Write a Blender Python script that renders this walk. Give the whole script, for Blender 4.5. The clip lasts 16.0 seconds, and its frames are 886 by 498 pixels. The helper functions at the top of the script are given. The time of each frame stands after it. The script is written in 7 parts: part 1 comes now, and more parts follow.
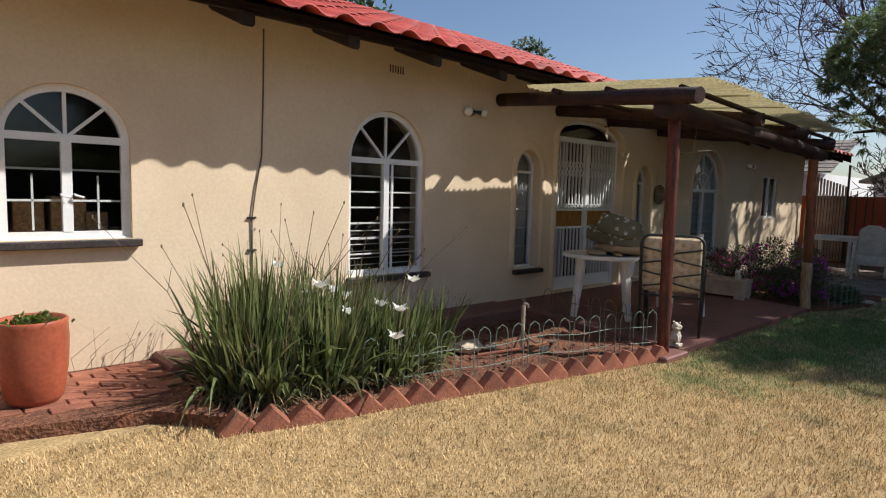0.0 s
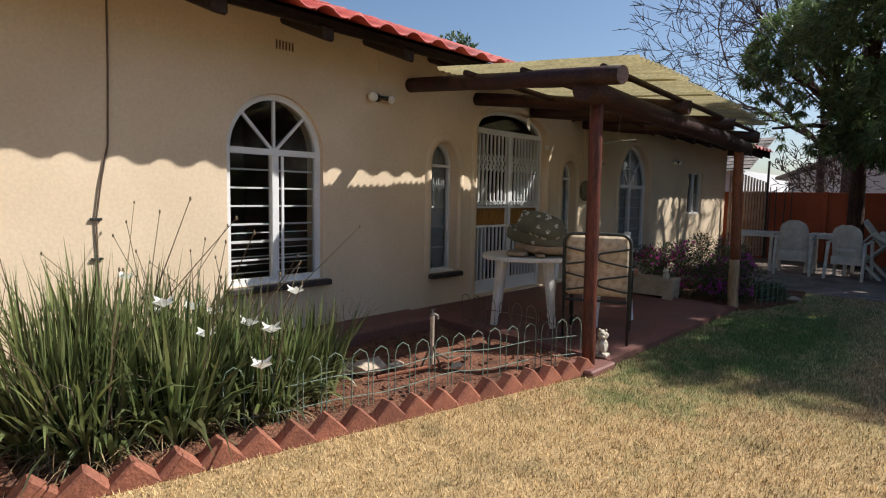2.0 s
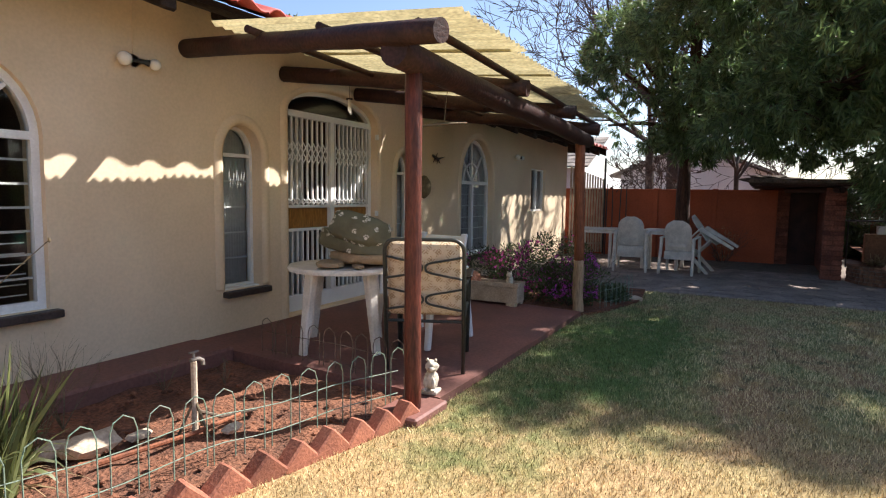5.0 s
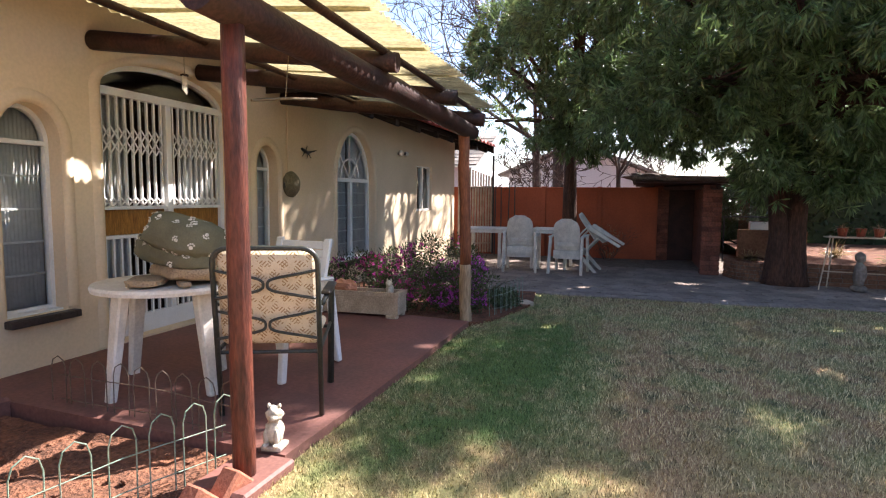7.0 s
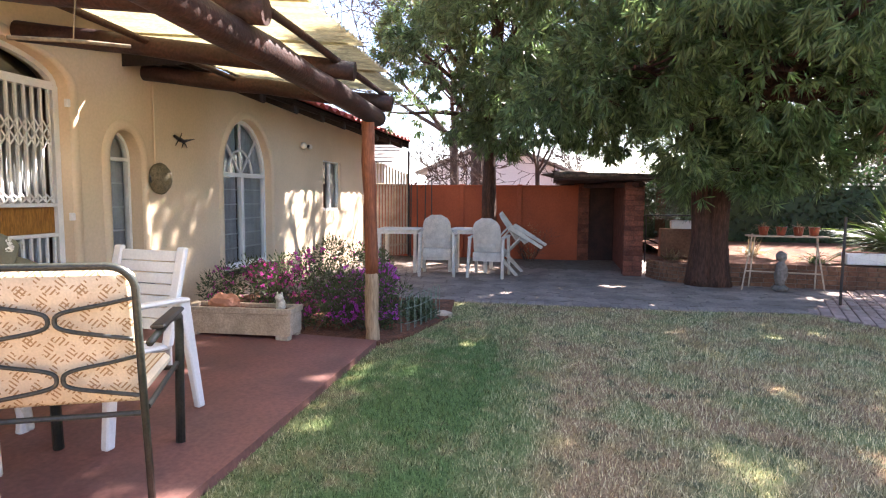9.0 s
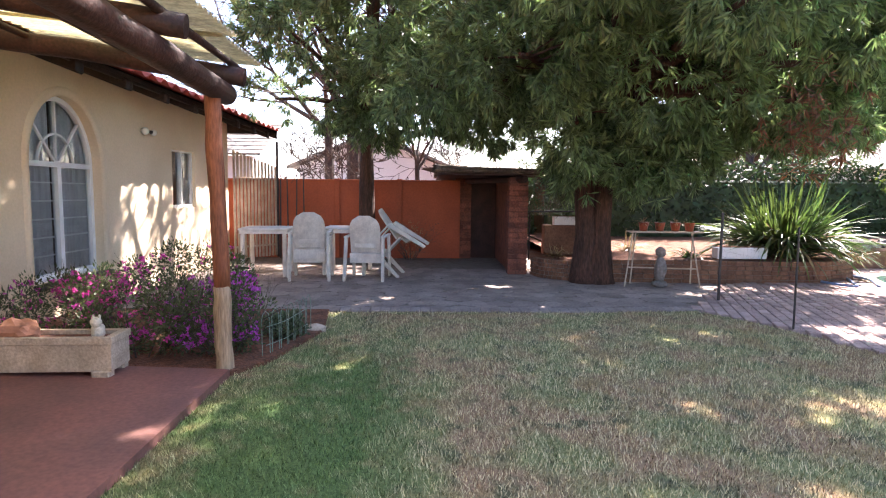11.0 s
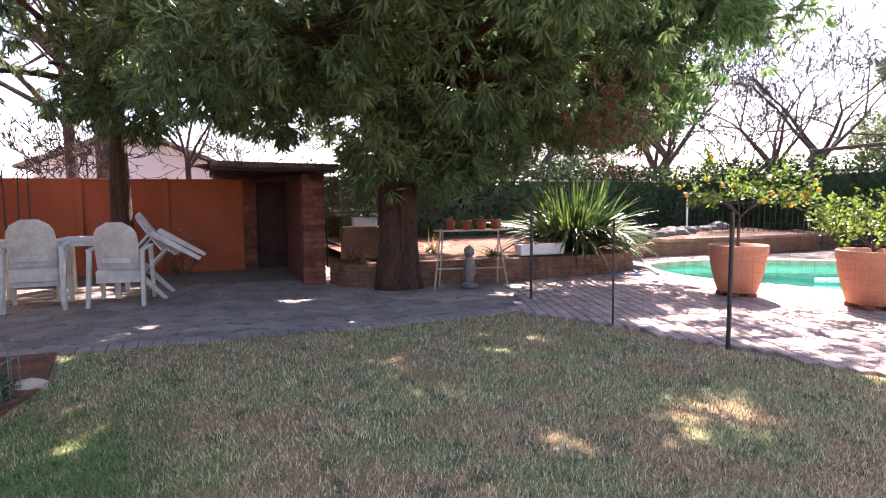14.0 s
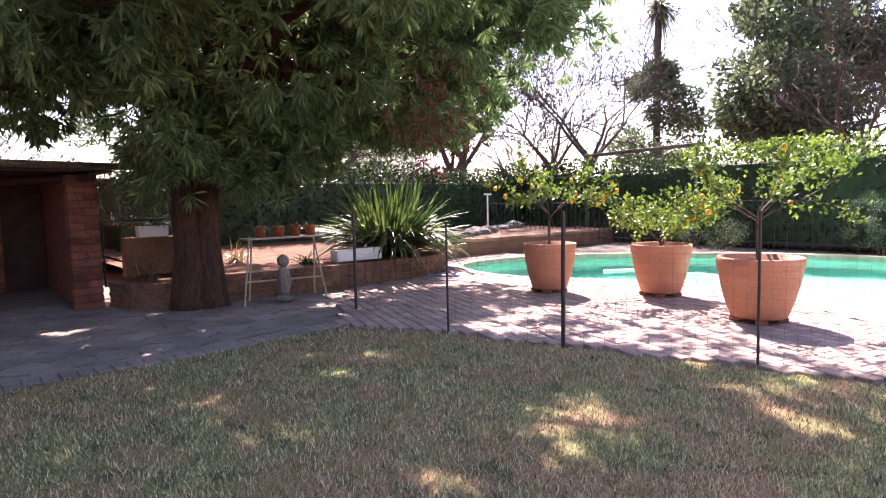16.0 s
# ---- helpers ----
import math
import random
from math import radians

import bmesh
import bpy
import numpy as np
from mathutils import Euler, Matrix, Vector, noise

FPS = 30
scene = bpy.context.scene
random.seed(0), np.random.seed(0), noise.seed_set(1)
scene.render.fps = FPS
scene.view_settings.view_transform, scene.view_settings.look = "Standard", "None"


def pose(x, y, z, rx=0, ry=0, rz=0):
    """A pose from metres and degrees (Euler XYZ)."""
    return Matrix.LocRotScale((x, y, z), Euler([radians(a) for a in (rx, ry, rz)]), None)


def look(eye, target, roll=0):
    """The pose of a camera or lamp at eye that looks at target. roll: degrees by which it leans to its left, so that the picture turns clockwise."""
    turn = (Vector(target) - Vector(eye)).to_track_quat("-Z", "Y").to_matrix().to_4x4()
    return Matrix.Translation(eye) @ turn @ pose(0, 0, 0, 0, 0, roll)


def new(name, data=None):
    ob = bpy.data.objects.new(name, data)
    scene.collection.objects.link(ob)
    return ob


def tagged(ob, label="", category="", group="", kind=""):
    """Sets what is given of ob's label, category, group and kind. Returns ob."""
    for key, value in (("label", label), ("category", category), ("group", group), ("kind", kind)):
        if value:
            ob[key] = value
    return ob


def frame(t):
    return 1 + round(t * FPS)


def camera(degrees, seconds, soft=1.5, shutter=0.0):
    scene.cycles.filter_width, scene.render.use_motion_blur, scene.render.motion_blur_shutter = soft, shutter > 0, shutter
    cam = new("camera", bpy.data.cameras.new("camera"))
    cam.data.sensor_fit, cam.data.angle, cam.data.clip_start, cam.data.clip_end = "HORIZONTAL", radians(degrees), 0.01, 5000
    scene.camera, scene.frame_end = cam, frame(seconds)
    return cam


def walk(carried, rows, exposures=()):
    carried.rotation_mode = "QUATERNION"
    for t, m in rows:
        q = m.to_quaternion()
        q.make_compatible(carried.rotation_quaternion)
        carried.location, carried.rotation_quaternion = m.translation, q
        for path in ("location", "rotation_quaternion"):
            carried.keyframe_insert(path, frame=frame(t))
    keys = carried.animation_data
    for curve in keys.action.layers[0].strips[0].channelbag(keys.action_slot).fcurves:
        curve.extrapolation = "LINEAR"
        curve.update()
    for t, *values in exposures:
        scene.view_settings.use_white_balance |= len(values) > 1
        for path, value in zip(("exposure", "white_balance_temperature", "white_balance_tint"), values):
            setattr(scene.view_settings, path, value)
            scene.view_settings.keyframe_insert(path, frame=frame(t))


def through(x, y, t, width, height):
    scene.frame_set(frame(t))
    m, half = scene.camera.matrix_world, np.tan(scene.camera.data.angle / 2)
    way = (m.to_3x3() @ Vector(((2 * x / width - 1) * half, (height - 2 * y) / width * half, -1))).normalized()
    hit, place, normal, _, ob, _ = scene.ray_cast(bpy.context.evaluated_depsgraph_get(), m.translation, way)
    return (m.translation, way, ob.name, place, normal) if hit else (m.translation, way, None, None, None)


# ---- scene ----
cam = camera(73.6, 16.0, soft=1.15)
PATH = [
    (0, (-0.871, 0.173, 1.343), (0.461, 1.653, 1.155), 1.5),
    (0.5, (-0.721, 0.25, 1.35), (0.665, 1.678, 1.155), 1.3),
    (1, (-0.543, 0.319, 1.317), (0.872, 1.721, 1.132), 1.2),
    (1.5, (-0.37, 0.38, 1.327), (1.072, 1.754, 1.139), 1.1),
    (2, (-0.193, 0.459, 1.313), (1.287, 1.791, 1.129), 1.1),
    (2.5, (-0.014, 0.516, 1.311), (1.502, 1.808, 1.126), 1.0),
    (3, (0.153, 0.579, 1.316), (1.759, 1.756, 1.127), 1.1),
    (3.5, (0.326, 0.652, 1.307), (1.988, 1.748, 1.121), 1.0),
    (3.7, (0.419, 0.685, 1.31), (2.097, 1.758, 1.124), 1.1),
    (5.8, (1.187, 0.876, 1.3), (3.01, 1.677, 1.119), 0.6),
    (6, (1.273, 0.897, 1.297), (3.117, 1.649, 1.116), 0.6),
    (6.5, (1.492, 0.921, 1.284), (3.365, 1.598, 1.106), 0.5),
    (7, (1.696, 0.963, 1.283), (3.59, 1.58, 1.106), 0.5),
    (7.5, (1.921, 1.017, 1.281), (3.835, 1.569, 1.104), 0.4),
    (8, (2.135, 1.041, 1.273), (4.064, 1.537, 1.096), 0.4),
    (8.5, (2.366, 1.066, 1.263), (4.309, 1.504, 1.087), 0.4),
    (9, (2.567, 1.09, 1.262), (4.527, 1.445, 1.085), 0.5),
    (9.2, (2.671, 1.107, 1.259), (4.644, 1.382, 1.082), 0.4),
    (11.3, (3.428, 1.172, 1.257), (5.416, 1.06, 1.074), 0.4),
    (11.5, (3.509, 1.177, 1.239), (5.494, 1.013, 1.06), 0.2),
    (12, (3.709, 1.161, 1.228), (5.685, 0.909, 1.051), 0.1),
    (12.5, (3.872, 1.174, 1.226), (5.838, 0.853, 1.049), 0.0),
    (13, (4.032, 1.145, 1.233), (5.973, 0.695, 1.053), -0.3),
    (13.5, (4.194, 1.133, 1.18), (6.104, 0.565, 1.009), -0.1),
    (14, (4.344, 1.119, 1.167), (6.196, 0.382, 0.998), -0.3),
    (14.5, (4.479, 1.155, 1.17), (6.285, 0.313, 1.001), -0.3),
    (15, (4.637, 1.151, 1.17), (6.353, 0.138, 1.002), -0.3),
    (15.5, (4.751, 1.133, 1.173), (6.381, -0.015, 1.005), -0.6),
    (16, (4.883, 1.115, 1.174), (6.383, -0.197, 1.006), -1.0),
]
walk(cam, [(t, look(eye, target, roll)) for t, eye, target, roll in PATH],
     [(0, 0.42, 5950, 11), (3.5, 0.85, 6000, 11), (6, 1.75, 6150, 17), (7, 2.05, 6150, 18), (9, 2.95, 6200, 20), (12, 3.0, 6350, 24), (14, 2.75, 6400, 28), (16, 2.45, 6500, 32)])

# ---- world and sun ----
SUN = Vector((0.560, -0.440, 0.702))
world = bpy.data.worlds.new("sky_world")
scene.world = world
world.use_nodes = True
wn = world.node_tree
sky = wn.nodes.new("ShaderNodeTexSky")
sky.sky_type, sky.sun_disc = "NISHITA", False
sky.sun_elevation = radians(44.6)
sky.sun_rotation = math.atan2(SUN.x, SUN.y)
sky.air_density, sky.dust_density, sky.ozone_density = 1.0, 1.2, 1.0
wn.links.new(sky.outputs[0], wn.nodes["Background"].inputs[0])
wn.nodes["Background"].inputs[1].default_value = 0.08
sun_data = bpy.data.lights.new("sun", "SUN")
sun_data.energy, sun_data.angle, sun_data.color = 5.0, radians(0.6), (1.0, 0.93, 0.83)
sun_lamp = new("sun", sun_data)
sun_lamp.matrix_world = look(SUN * 60, (0, 0, 0))


# ---- materials ----
def material(name, a, b=None, rough=0.8, scale=4.0, fine=60.0, bump=0.15, metal=0.0, spec=0.3, island=0.0, c=None, stretch=(1, 1, 1), detail=0.35, bump_d=0.01):
    """Two colours mixed by coarse noise, a fine grain over them, and a relief."""
    m = bpy.data.materials.new(name)
    m.use_nodes = True
    t = m.node_tree
    n, l = t.nodes, t.links
    bs = n["Principled BSDF"]
    b = b or tuple(x * 0.75 for x in a)
    geo = n.new("ShaderNodeNewGeometry")
    mp = n.new("ShaderNodeMapping")
    mp.inputs["Scale"].default_value = stretch
    l.new(geo.outputs["Position"], mp.inputs[0])
    big = n.new("ShaderNodeTexNoise")
    big.inputs["Scale"].default_value = scale
    big.inputs["Detail"].default_value = 5
    small = n.new("ShaderNodeTexNoise")
    small.inputs["Scale"].default_value = fine
    small.inputs["Detail"].default_value = 3
    l.new(mp.outputs[0], big.inputs[0])
    l.new(mp.outputs[0], small.inputs[0])
    ramp = n.new("ShaderNodeValToRGB")
    ramp.color_ramp.elements[0].position, ramp.color_ramp.elements[1].position = 0.36, 0.64
    ramp.color_ramp.elements[0].color, ramp.color_ramp.elements[1].color = (*a, 1), (*b, 1)
    if c:
        e = ramp.color_ramp.elements.new(0.5)
        e.color = (*c, 1)
    l.new(big.outputs[0], ramp.inputs[0])
    var = n.new("ShaderNodeHueSaturation")
    mr = n.new("ShaderNodeMapRange")
    mr.inputs["From Min"].default_value, mr.inputs["From Max"].default_value = 0.3, 0.7
    mr.inputs["To Min"].default_value, mr.inputs["To Max"].default_value = 1 - detail, 1 + detail
    l.new(small.outputs[0], mr.inputs[0])
    value = mr.outputs[0]
    if island:
        oi = n.new("ShaderNodeObjectInfo")
        add = n.new("ShaderNodeMath")
        add.operation = "ADD"
        l.new(oi.outputs["Random"], add.inputs[0])
        l.new(geo.outputs["Random Per Island"], add.inputs[1])
        fr = n.new("ShaderNodeMath")
        fr.operation = "FRACT"
        l.new(add.outputs[0], fr.inputs[0])
        mi = n.new("ShaderNodeMapRange")
        mi.inputs["To Min"].default_value, mi.inputs["To Max"].default_value = 1 - island, 1 + island
        l.new(fr.outputs[0], mi.inputs[0])
        mul = n.new("ShaderNodeMath")
        mul.operation = "MULTIPLY"
        l.new(value, mul.inputs[0])
        l.new(mi.outputs[0], mul.inputs[1])
        value = mul.outputs[0]
    l.new(value, var.inputs["Value"])
    l.new(ramp.outputs[0], var.inputs["Color"])
    l.new(var.outputs[0], bs.inputs["Base Color"])
    bs.inputs["Roughness"].default_value = rough
    bs.inputs["Metallic"].default_value = metal
    bs.inputs["Specular IOR Level"].default_value = spec
    if bump:
        bp = n.new("ShaderNodeBump")
        bp.inputs["Strength"].default_value, bp.inputs["Distance"].default_value = bump, bump_d
        l.new(small.outputs[0], bp.inputs["Height"])
        l.new(bp.outputs[0], bs.inputs["Normal"])
    return m


def leaf_material(name, a, b, island=0.45, through=0.35, scale=0.8):
    """Foliage: light passes through the blades."""
    m = material(name, a, b, rough=0.45, scale=scale, fine=9, bump=0, island=island, spec=0.35, detail=0.25)
    t = m.node_tree
    n, l = t.nodes, t.links
    bs = n["Principled BSDF"]
    tr = n.new("ShaderNodeBsdfTranslucent")
    mix = n.new("ShaderNodeMixShader")
    mix.inputs[0].default_value = through
    col = bs.inputs["Base Color"].links[0].from_socket
    bright = n.new("ShaderNodeHueSaturation")
    bright.inputs["Value"].default_value, bright.inputs["Saturation"].default_value = 1.7, 1.1
    l.new(col, bright.inputs["Color"])
    l.new(bright.outputs[0], tr.inputs[0])
    l.new(bs.outputs[0], mix.inputs[1])
    l.new(tr.outputs[0], mix.inputs[2])
    l.new(mix.outputs[0], n["Material Output"].inputs[0])
    return m


M_PLASTER = material("plaster_cream", (0.72, 0.575, 0.395), (0.655, 0.515, 0.345), rough=0.9, scale=1.3, fine=45, bump=0.13, detail=0.05, bump_d=0.006)
M_WHITE = material("white_paint", (0.78, 0.77, 0.74), (0.70, 0.69, 0.66), rough=0.5, scale=5, fine=80, bump=0.05, detail=0.06)
M_PLASTIC = material("white_plastic", (0.74, 0.71, 0.64), (0.62, 0.58, 0.50), rough=0.5, scale=7, fine=60, bump=0.06, detail=0.10)
M_DIRTY = material("weathered_plastic", (0.64, 0.60, 0.52), (0.50, 0.47, 0.41), rough=0.65, scale=9, fine=70, bump=0.08, detail=0.15)
M_TILE = material("red_roof_tile", (0.42, 0.065, 0.045), (0.30, 0.045, 0.035), rough=0.6, scale=6, fine=70, bump=0.2, island=0.22, detail=0.14)
M_DARKWOOD = material("dark_creosote_wood", (0.050, 0.020, 0.014), (0.026, 0.012, 0.009), rough=0.6, scale=5, fine=50, bump=0.4, detail=0.4)
M_RAFTER = material("dark_rafter_wood", (0.035, 0.022, 0.016), (0.02, 0.013, 0.010), rough=0.8, scale=5, fine=40, bump=0.3)
M_POST = material("red_stained_pole", (0.125, 0.036, 0.021), (0.060, 0.020, 0.014), rough=0.5, scale=6, fine=30, bump=0.5, stretch=(3, 3, 0.6), detail=0.35)
M_POST_B = material("weathered_pole", (0.27, 0.095, 0.042), (0.16, 0.058, 0.03), rough=0.7, scale=5, fine=30, bump=0.5, stretch=(3, 3, 0.5), detail=0.3)
M_POST_BASE = material("bare_grey_wood", (0.42, 0.30, 0.18), (0.28, 0.19, 0.115), rough=0.8, scale=5, fine=30, bump=0.5, stretch=(3, 3, 0.4), detail=0.3)
M_PATIO = material("red_polished_cement", (0.208, 0.090, 0.070), (0.158, 0.076, 0.061), rough=0.6, scale=2.2, fine=40, bump=0.1, detail=0.18)
M_SOIL = material("red_soil", (0.20, 0.085, 0.045), (0.12, 0.055, 0.033), rough=1.0, scale=6, fine=45, bump=0.9, detail=0.4, bump_d=0.03)
M_BRICK = material("clay_brick", (0.30, 0.115, 0.066), (0.22, 0.085, 0.052), rough=0.85, scale=9, fine=70, bump=0.4, island=0.25, detail=0.2)
M_PAVER = material("pool_paver", (0.40, 0.28, 0.235), (0.31, 0.215, 0.18), rough=0.85, scale=6, fine=60, bump=0.35, island=0.2, detail=0.15)
M_MORTAR = material("sandy_joint", (0.20, 0.165, 0.13), (0.14, 0.115, 0.09), rough=1.0, scale=8, fine=80, bump=0.5)
M_CONC = material("grey_paving_stone", (0.31, 0.245, 0.205), (0.21, 0.165, 0.138), rough=0.85, scale=2.6, fine=35, bump=0.4, island=0.16, detail=0.2)
M_ORANGE = material("orange_wall_paint", (0.36, 0.094, 0.043), (0.29, 0.076, 0.036), rough=0.85, scale=1.6, fine=35, bump=0.25, detail=0.1)
M_PILLAR = material("brown_red_brick", (0.19, 0.070, 0.044), (0.115, 0.047, 0.033), rough=0.9, scale=7, fine=40, bump=0.5, island=0.3, detail=0.3)
M_RETAIN = material("brown_planter_wall", (0.20, 0.105, 0.06), (0.14, 0.07, 0.042), rough=0.95, scale=3, fine=35, bump=0.4, detail=0.25, island=0.2)
M_TERRA = material("terracotta", (0.50, 0.235, 0.140), (0.42, 0.190, 0.112), rough=0.75, scale=3, fine=40, bump=0.12, detail=0.1)
M_TERRA_RED = material("glazed_terracotta", (0.36, 0.095, 0.045), (0.27, 0.07, 0.036), rough=0.42, scale=4, fine=40, bump=0.1, detail=0.15)
M_STONE = material("cast_stone", (0.50, 0.40, 0.29), (0.38, 0.30, 0.21), rough=0.9, scale=7, fine=60, bump=0.5, detail=0.2)
M_ROCK = material("garden_rock", (0.22, 0.19, 0.16), (0.13, 0.115, 0.10), rough=0.9, scale=5, fine=30, bump=0.8, detail=0.3)
M_STATUE = material("cream_concrete", (0.62, 0.56, 0.44), (0.48, 0.42, 0.32), rough=0.85, scale=12, fine=60, bump=0.4, detail=0.2)
M_BLACK = material("black_steel", (0.022, 0.022, 0.022), (0.035, 0.028, 0.024), rough=0.45, scale=10, fine=80, bump=0.05, spec=0.4)
M_GREENSTEEL = material("dark_green_steel", (0.030, 0.036, 0.030), (0.05, 0.05, 0.042), rough=0.4, scale=12, fine=80, bump=0.05, spec=0.4)
M_WIRE = material("green_coated_wire", (0.16, 0.24, 0.17), (0.22, 0.25, 0.19), rough=0.5, scale=12, fine=80, bump=0)
M_RUST = material("rusty_wire", (0.11, 0.075, 0.05), (0.15, 0.11, 0.08), rough=0.8, scale=12, fine=80, bump=0)
M_BARK = material("dark_bark", (0.085, 0.042, 0.027), (0.045, 0.026, 0.018), rough=0.95, scale=5, fine=22, bump=0.9, stretch=(2.5, 2.5, 0.5), detail=0.4, bump_d=0.03)
M_GREYBARK = material("grey_twig_bark", (0.10, 0.078, 0.062), (0.065, 0.05, 0.042), rough=0.95, scale=5, fine=25, bump=0.4)
M_CURTAIN = material("grey_white_curtain", (0.60, 0.59, 0.57), (0.50, 0.49, 0.48), rough=0.9, scale=3, fine=30, bump=0.1, detail=0.08)
M_INSIDE = material("dim_room", (0.16, 0.12, 0.09), (0.11, 0.085, 0.065), rough=0.9)
M_BOX = material("cardboard", (0.36, 0.23, 0.12), (0.28, 0.18, 0.10), rough=0.9)
M_NEIGHBOUR = material("white_house_wall", (0.80, 0.79, 0.77), (0.72, 0.71, 0.70), rough=0.9, scale=1, fine=20, bump=0.1, detail=0.05)
M_GREYTILE = material("grey_roof_tile", (0.27, 0.235, 0.20), (0.19, 0.165, 0.14), rough=0.85, scale=3, fine=25, bump=0.3, island=0.2)
M_THATCH = material("weathered_thatch", (0.16, 0.125, 0.095), (0.08, 0.065, 0.052), rough=1.0, scale=6, fine=40, bump=0.9, detail=0.4, bump_d=0.03)
M_BROWNPANEL = material("amber_wood_panel", (0.36, 0.17, 0.035), (0.24, 0.105, 0.022), rough=0.4, scale=6, fine=30, stretch=(8, 8, 1))
M_SLATE = material("dark_sill_tile", (0.055, 0.042, 0.038), (0.035, 0.028, 0.026), rough=0.5, scale=8, fine=60, bump=0.15)
M_BULB = material("opal_glass", (0.80, 0.76, 0.66), (0.76, 0.72, 0.62), rough=0.15, spec=0.6, bump=0, detail=0.03)
M_POOLFLOOR = material("turquoise_pool_plaster", (0.16, 0.50, 0.42), (0.20, 0.56, 0.47), rough=0.8, scale=1.5, fine=20, bump=0.1, detail=0.06)
M_HOSE = material("blue_pool_hose", (0.18, 0.25, 0.42), (0.24, 0.31, 0.48), rough=0.4, bump=0)
M_ENAMEL = material("speckled_basket", (0.20, 0.165, 0.10), (0.13, 0.105, 0.06), rough=0.8, scale=30, fine=90, bump=0.5)
M_LEAF = leaf_material("yellowwood_leaf", (0.076, 0.120, 0.046), (0.135, 0.185, 0.074), island=0.55, through=0.42)
M_LEAF_RUST = leaf_material("withered_leaf", (0.16, 0.07, 0.035), (0.11, 0.055, 0.03))
M_BLADE = leaf_material("iris_blade", (0.088, 0.116, 0.042), (0.160, 0.176, 0.072), island=0.75, through=0.3, scale=5)
M_DRYBLADE = leaf_material("dry_blade", (0.30, 0.22, 0.115), (0.22, 0.16, 0.085), island=0.4, through=0.25, scale=5)
M_CITRUS = leaf_material("citrus_leaf", (0.062, 0.100, 0.022), (0.110, 0.145, 0.032), island=0.4, through=0.45)
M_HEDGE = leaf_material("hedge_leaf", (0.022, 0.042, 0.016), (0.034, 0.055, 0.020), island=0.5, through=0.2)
# creeper on the hedge crest, its sunlit brightness put into the leaf colour
M_HEDGETOP = leaf_material("sunlit_creeper_leaf", (0.085, 0.135, 0.030), (0.13, 0.17, 0.040), island=0.4, through=0.45)
M_PALM = leaf_material("strap_leaf", (0.050, 0.085, 0.024), (0.085, 0.122, 0.034), island=0.4, through=0.35)
M_SHRUB = leaf_material("shrub_leaf", (0.050, 0.075, 0.030), (0.085, 0.10, 0.042), island=0.5, through=0.3)
M_FARLEAF = leaf_material("far_tree_leaf", (0.060, 0.088, 0.044), (0.095, 0.12, 0.062), island=0.4, through=0.3)
M_PINK = leaf_material("magenta_petal", (0.56, 0.09, 0.30), (0.48, 0.07, 0.34), island=0.3, through=0.35, scale=3)
M_PURPLE = leaf_material("purple_petal", (0.42, 0.10, 0.46), (0.50, 0.08, 0.40), island=0.3, through=0.35, scale=3)
M_PETAL = leaf_material("white_petal", (0.80, 0.80, 0.74), (0.74, 0.74, 0.68), island=0.08, through=0.3)
M_LEMON = material("lemon_skin", (0.78, 0.46, 0.03), (0.70, 0.38, 0.02), rough=0.45, scale=20, fine=90, bump=0.15, detail=0.08)
M_DRYSTEM = material("dry_stem", (0.17, 0.13, 0.075), (0.12, 0.09, 0.055), rough=0.9, bump=0)
M_CANVAS = material("olive_canvas_cushion", (0.150, 0.145, 0.095), (0.115, 0.112, 0.075), rough=0.95, scale=6, fine=120, bump=0.3, detail=0.12)
M_PAW = material("cream_print", (0.62, 0.60, 0.52), (0.56, 0.54, 0.47), rough=0.95, bump=0)
M_TAN = material("tan_fabric", (0.36, 0.27, 0.17), (0.30, 0.22, 0.14), rough=0.95, scale=9, fine=120, bump=0.3)


def water_material():
    m = bpy.data.materials.new("pool_water")
    m.use_nodes = True
    n, l = m.node_tree.nodes, m.node_tree.links
    bs = n["Principled BSDF"]
    bs.inputs["Base Color"].default_value = (0.62, 0.93, 0.86, 1)
    bs.inputs["Transmission Weight"].default_value = 1.0
    bs.inputs["IOR"].default_value = 1.33
    bs.inputs["Roughness"].default_value = 0.04
    ns = n.new("ShaderNodeTexNoise")
    ns.inputs["Scale"].default_value = 5
    bp = n.new("ShaderNodeBump")
    bp.inputs["Strength"].default_value, bp.inputs["Distance"].default_value = 0.25, 0.02
    g = n.new("ShaderNodeNewGeometry")
    l.new(g.outputs["Position"], ns.inputs[0])
    l.new(ns.outputs[0], bp.inputs["Height"])
    l.new(bp.outputs[0], bs.inputs["Normal"])
    return m


def glass_material():
    m = bpy.data.materials.new("window_glass")
    m.use_nodes = True
    n, l = m.node_tree.nodes, m.node_tree.links
    gl = n.new("ShaderNodeBsdfGlossy")
    gl.inputs["Roughness"].default_value = 0.02
    tr = n.new("ShaderNodeBsdfTransparent")
    tr.inputs[0].default_value = (0.86, 0.88, 0.87, 1)
    fr = n.new("ShaderNodeFresnel")
    fr.inputs[0].default_value = 1.5
    mix = n.new("ShaderNodeMixShader")
    l.new(fr.outputs[0], mix.inputs[0])
    l.new(tr.outputs[0], mix.inputs[1])
    l.new(gl.outputs[0], mix.inputs[2])
    l.new(mix.outputs[0], n["Material Output"].inputs[0])
    return m


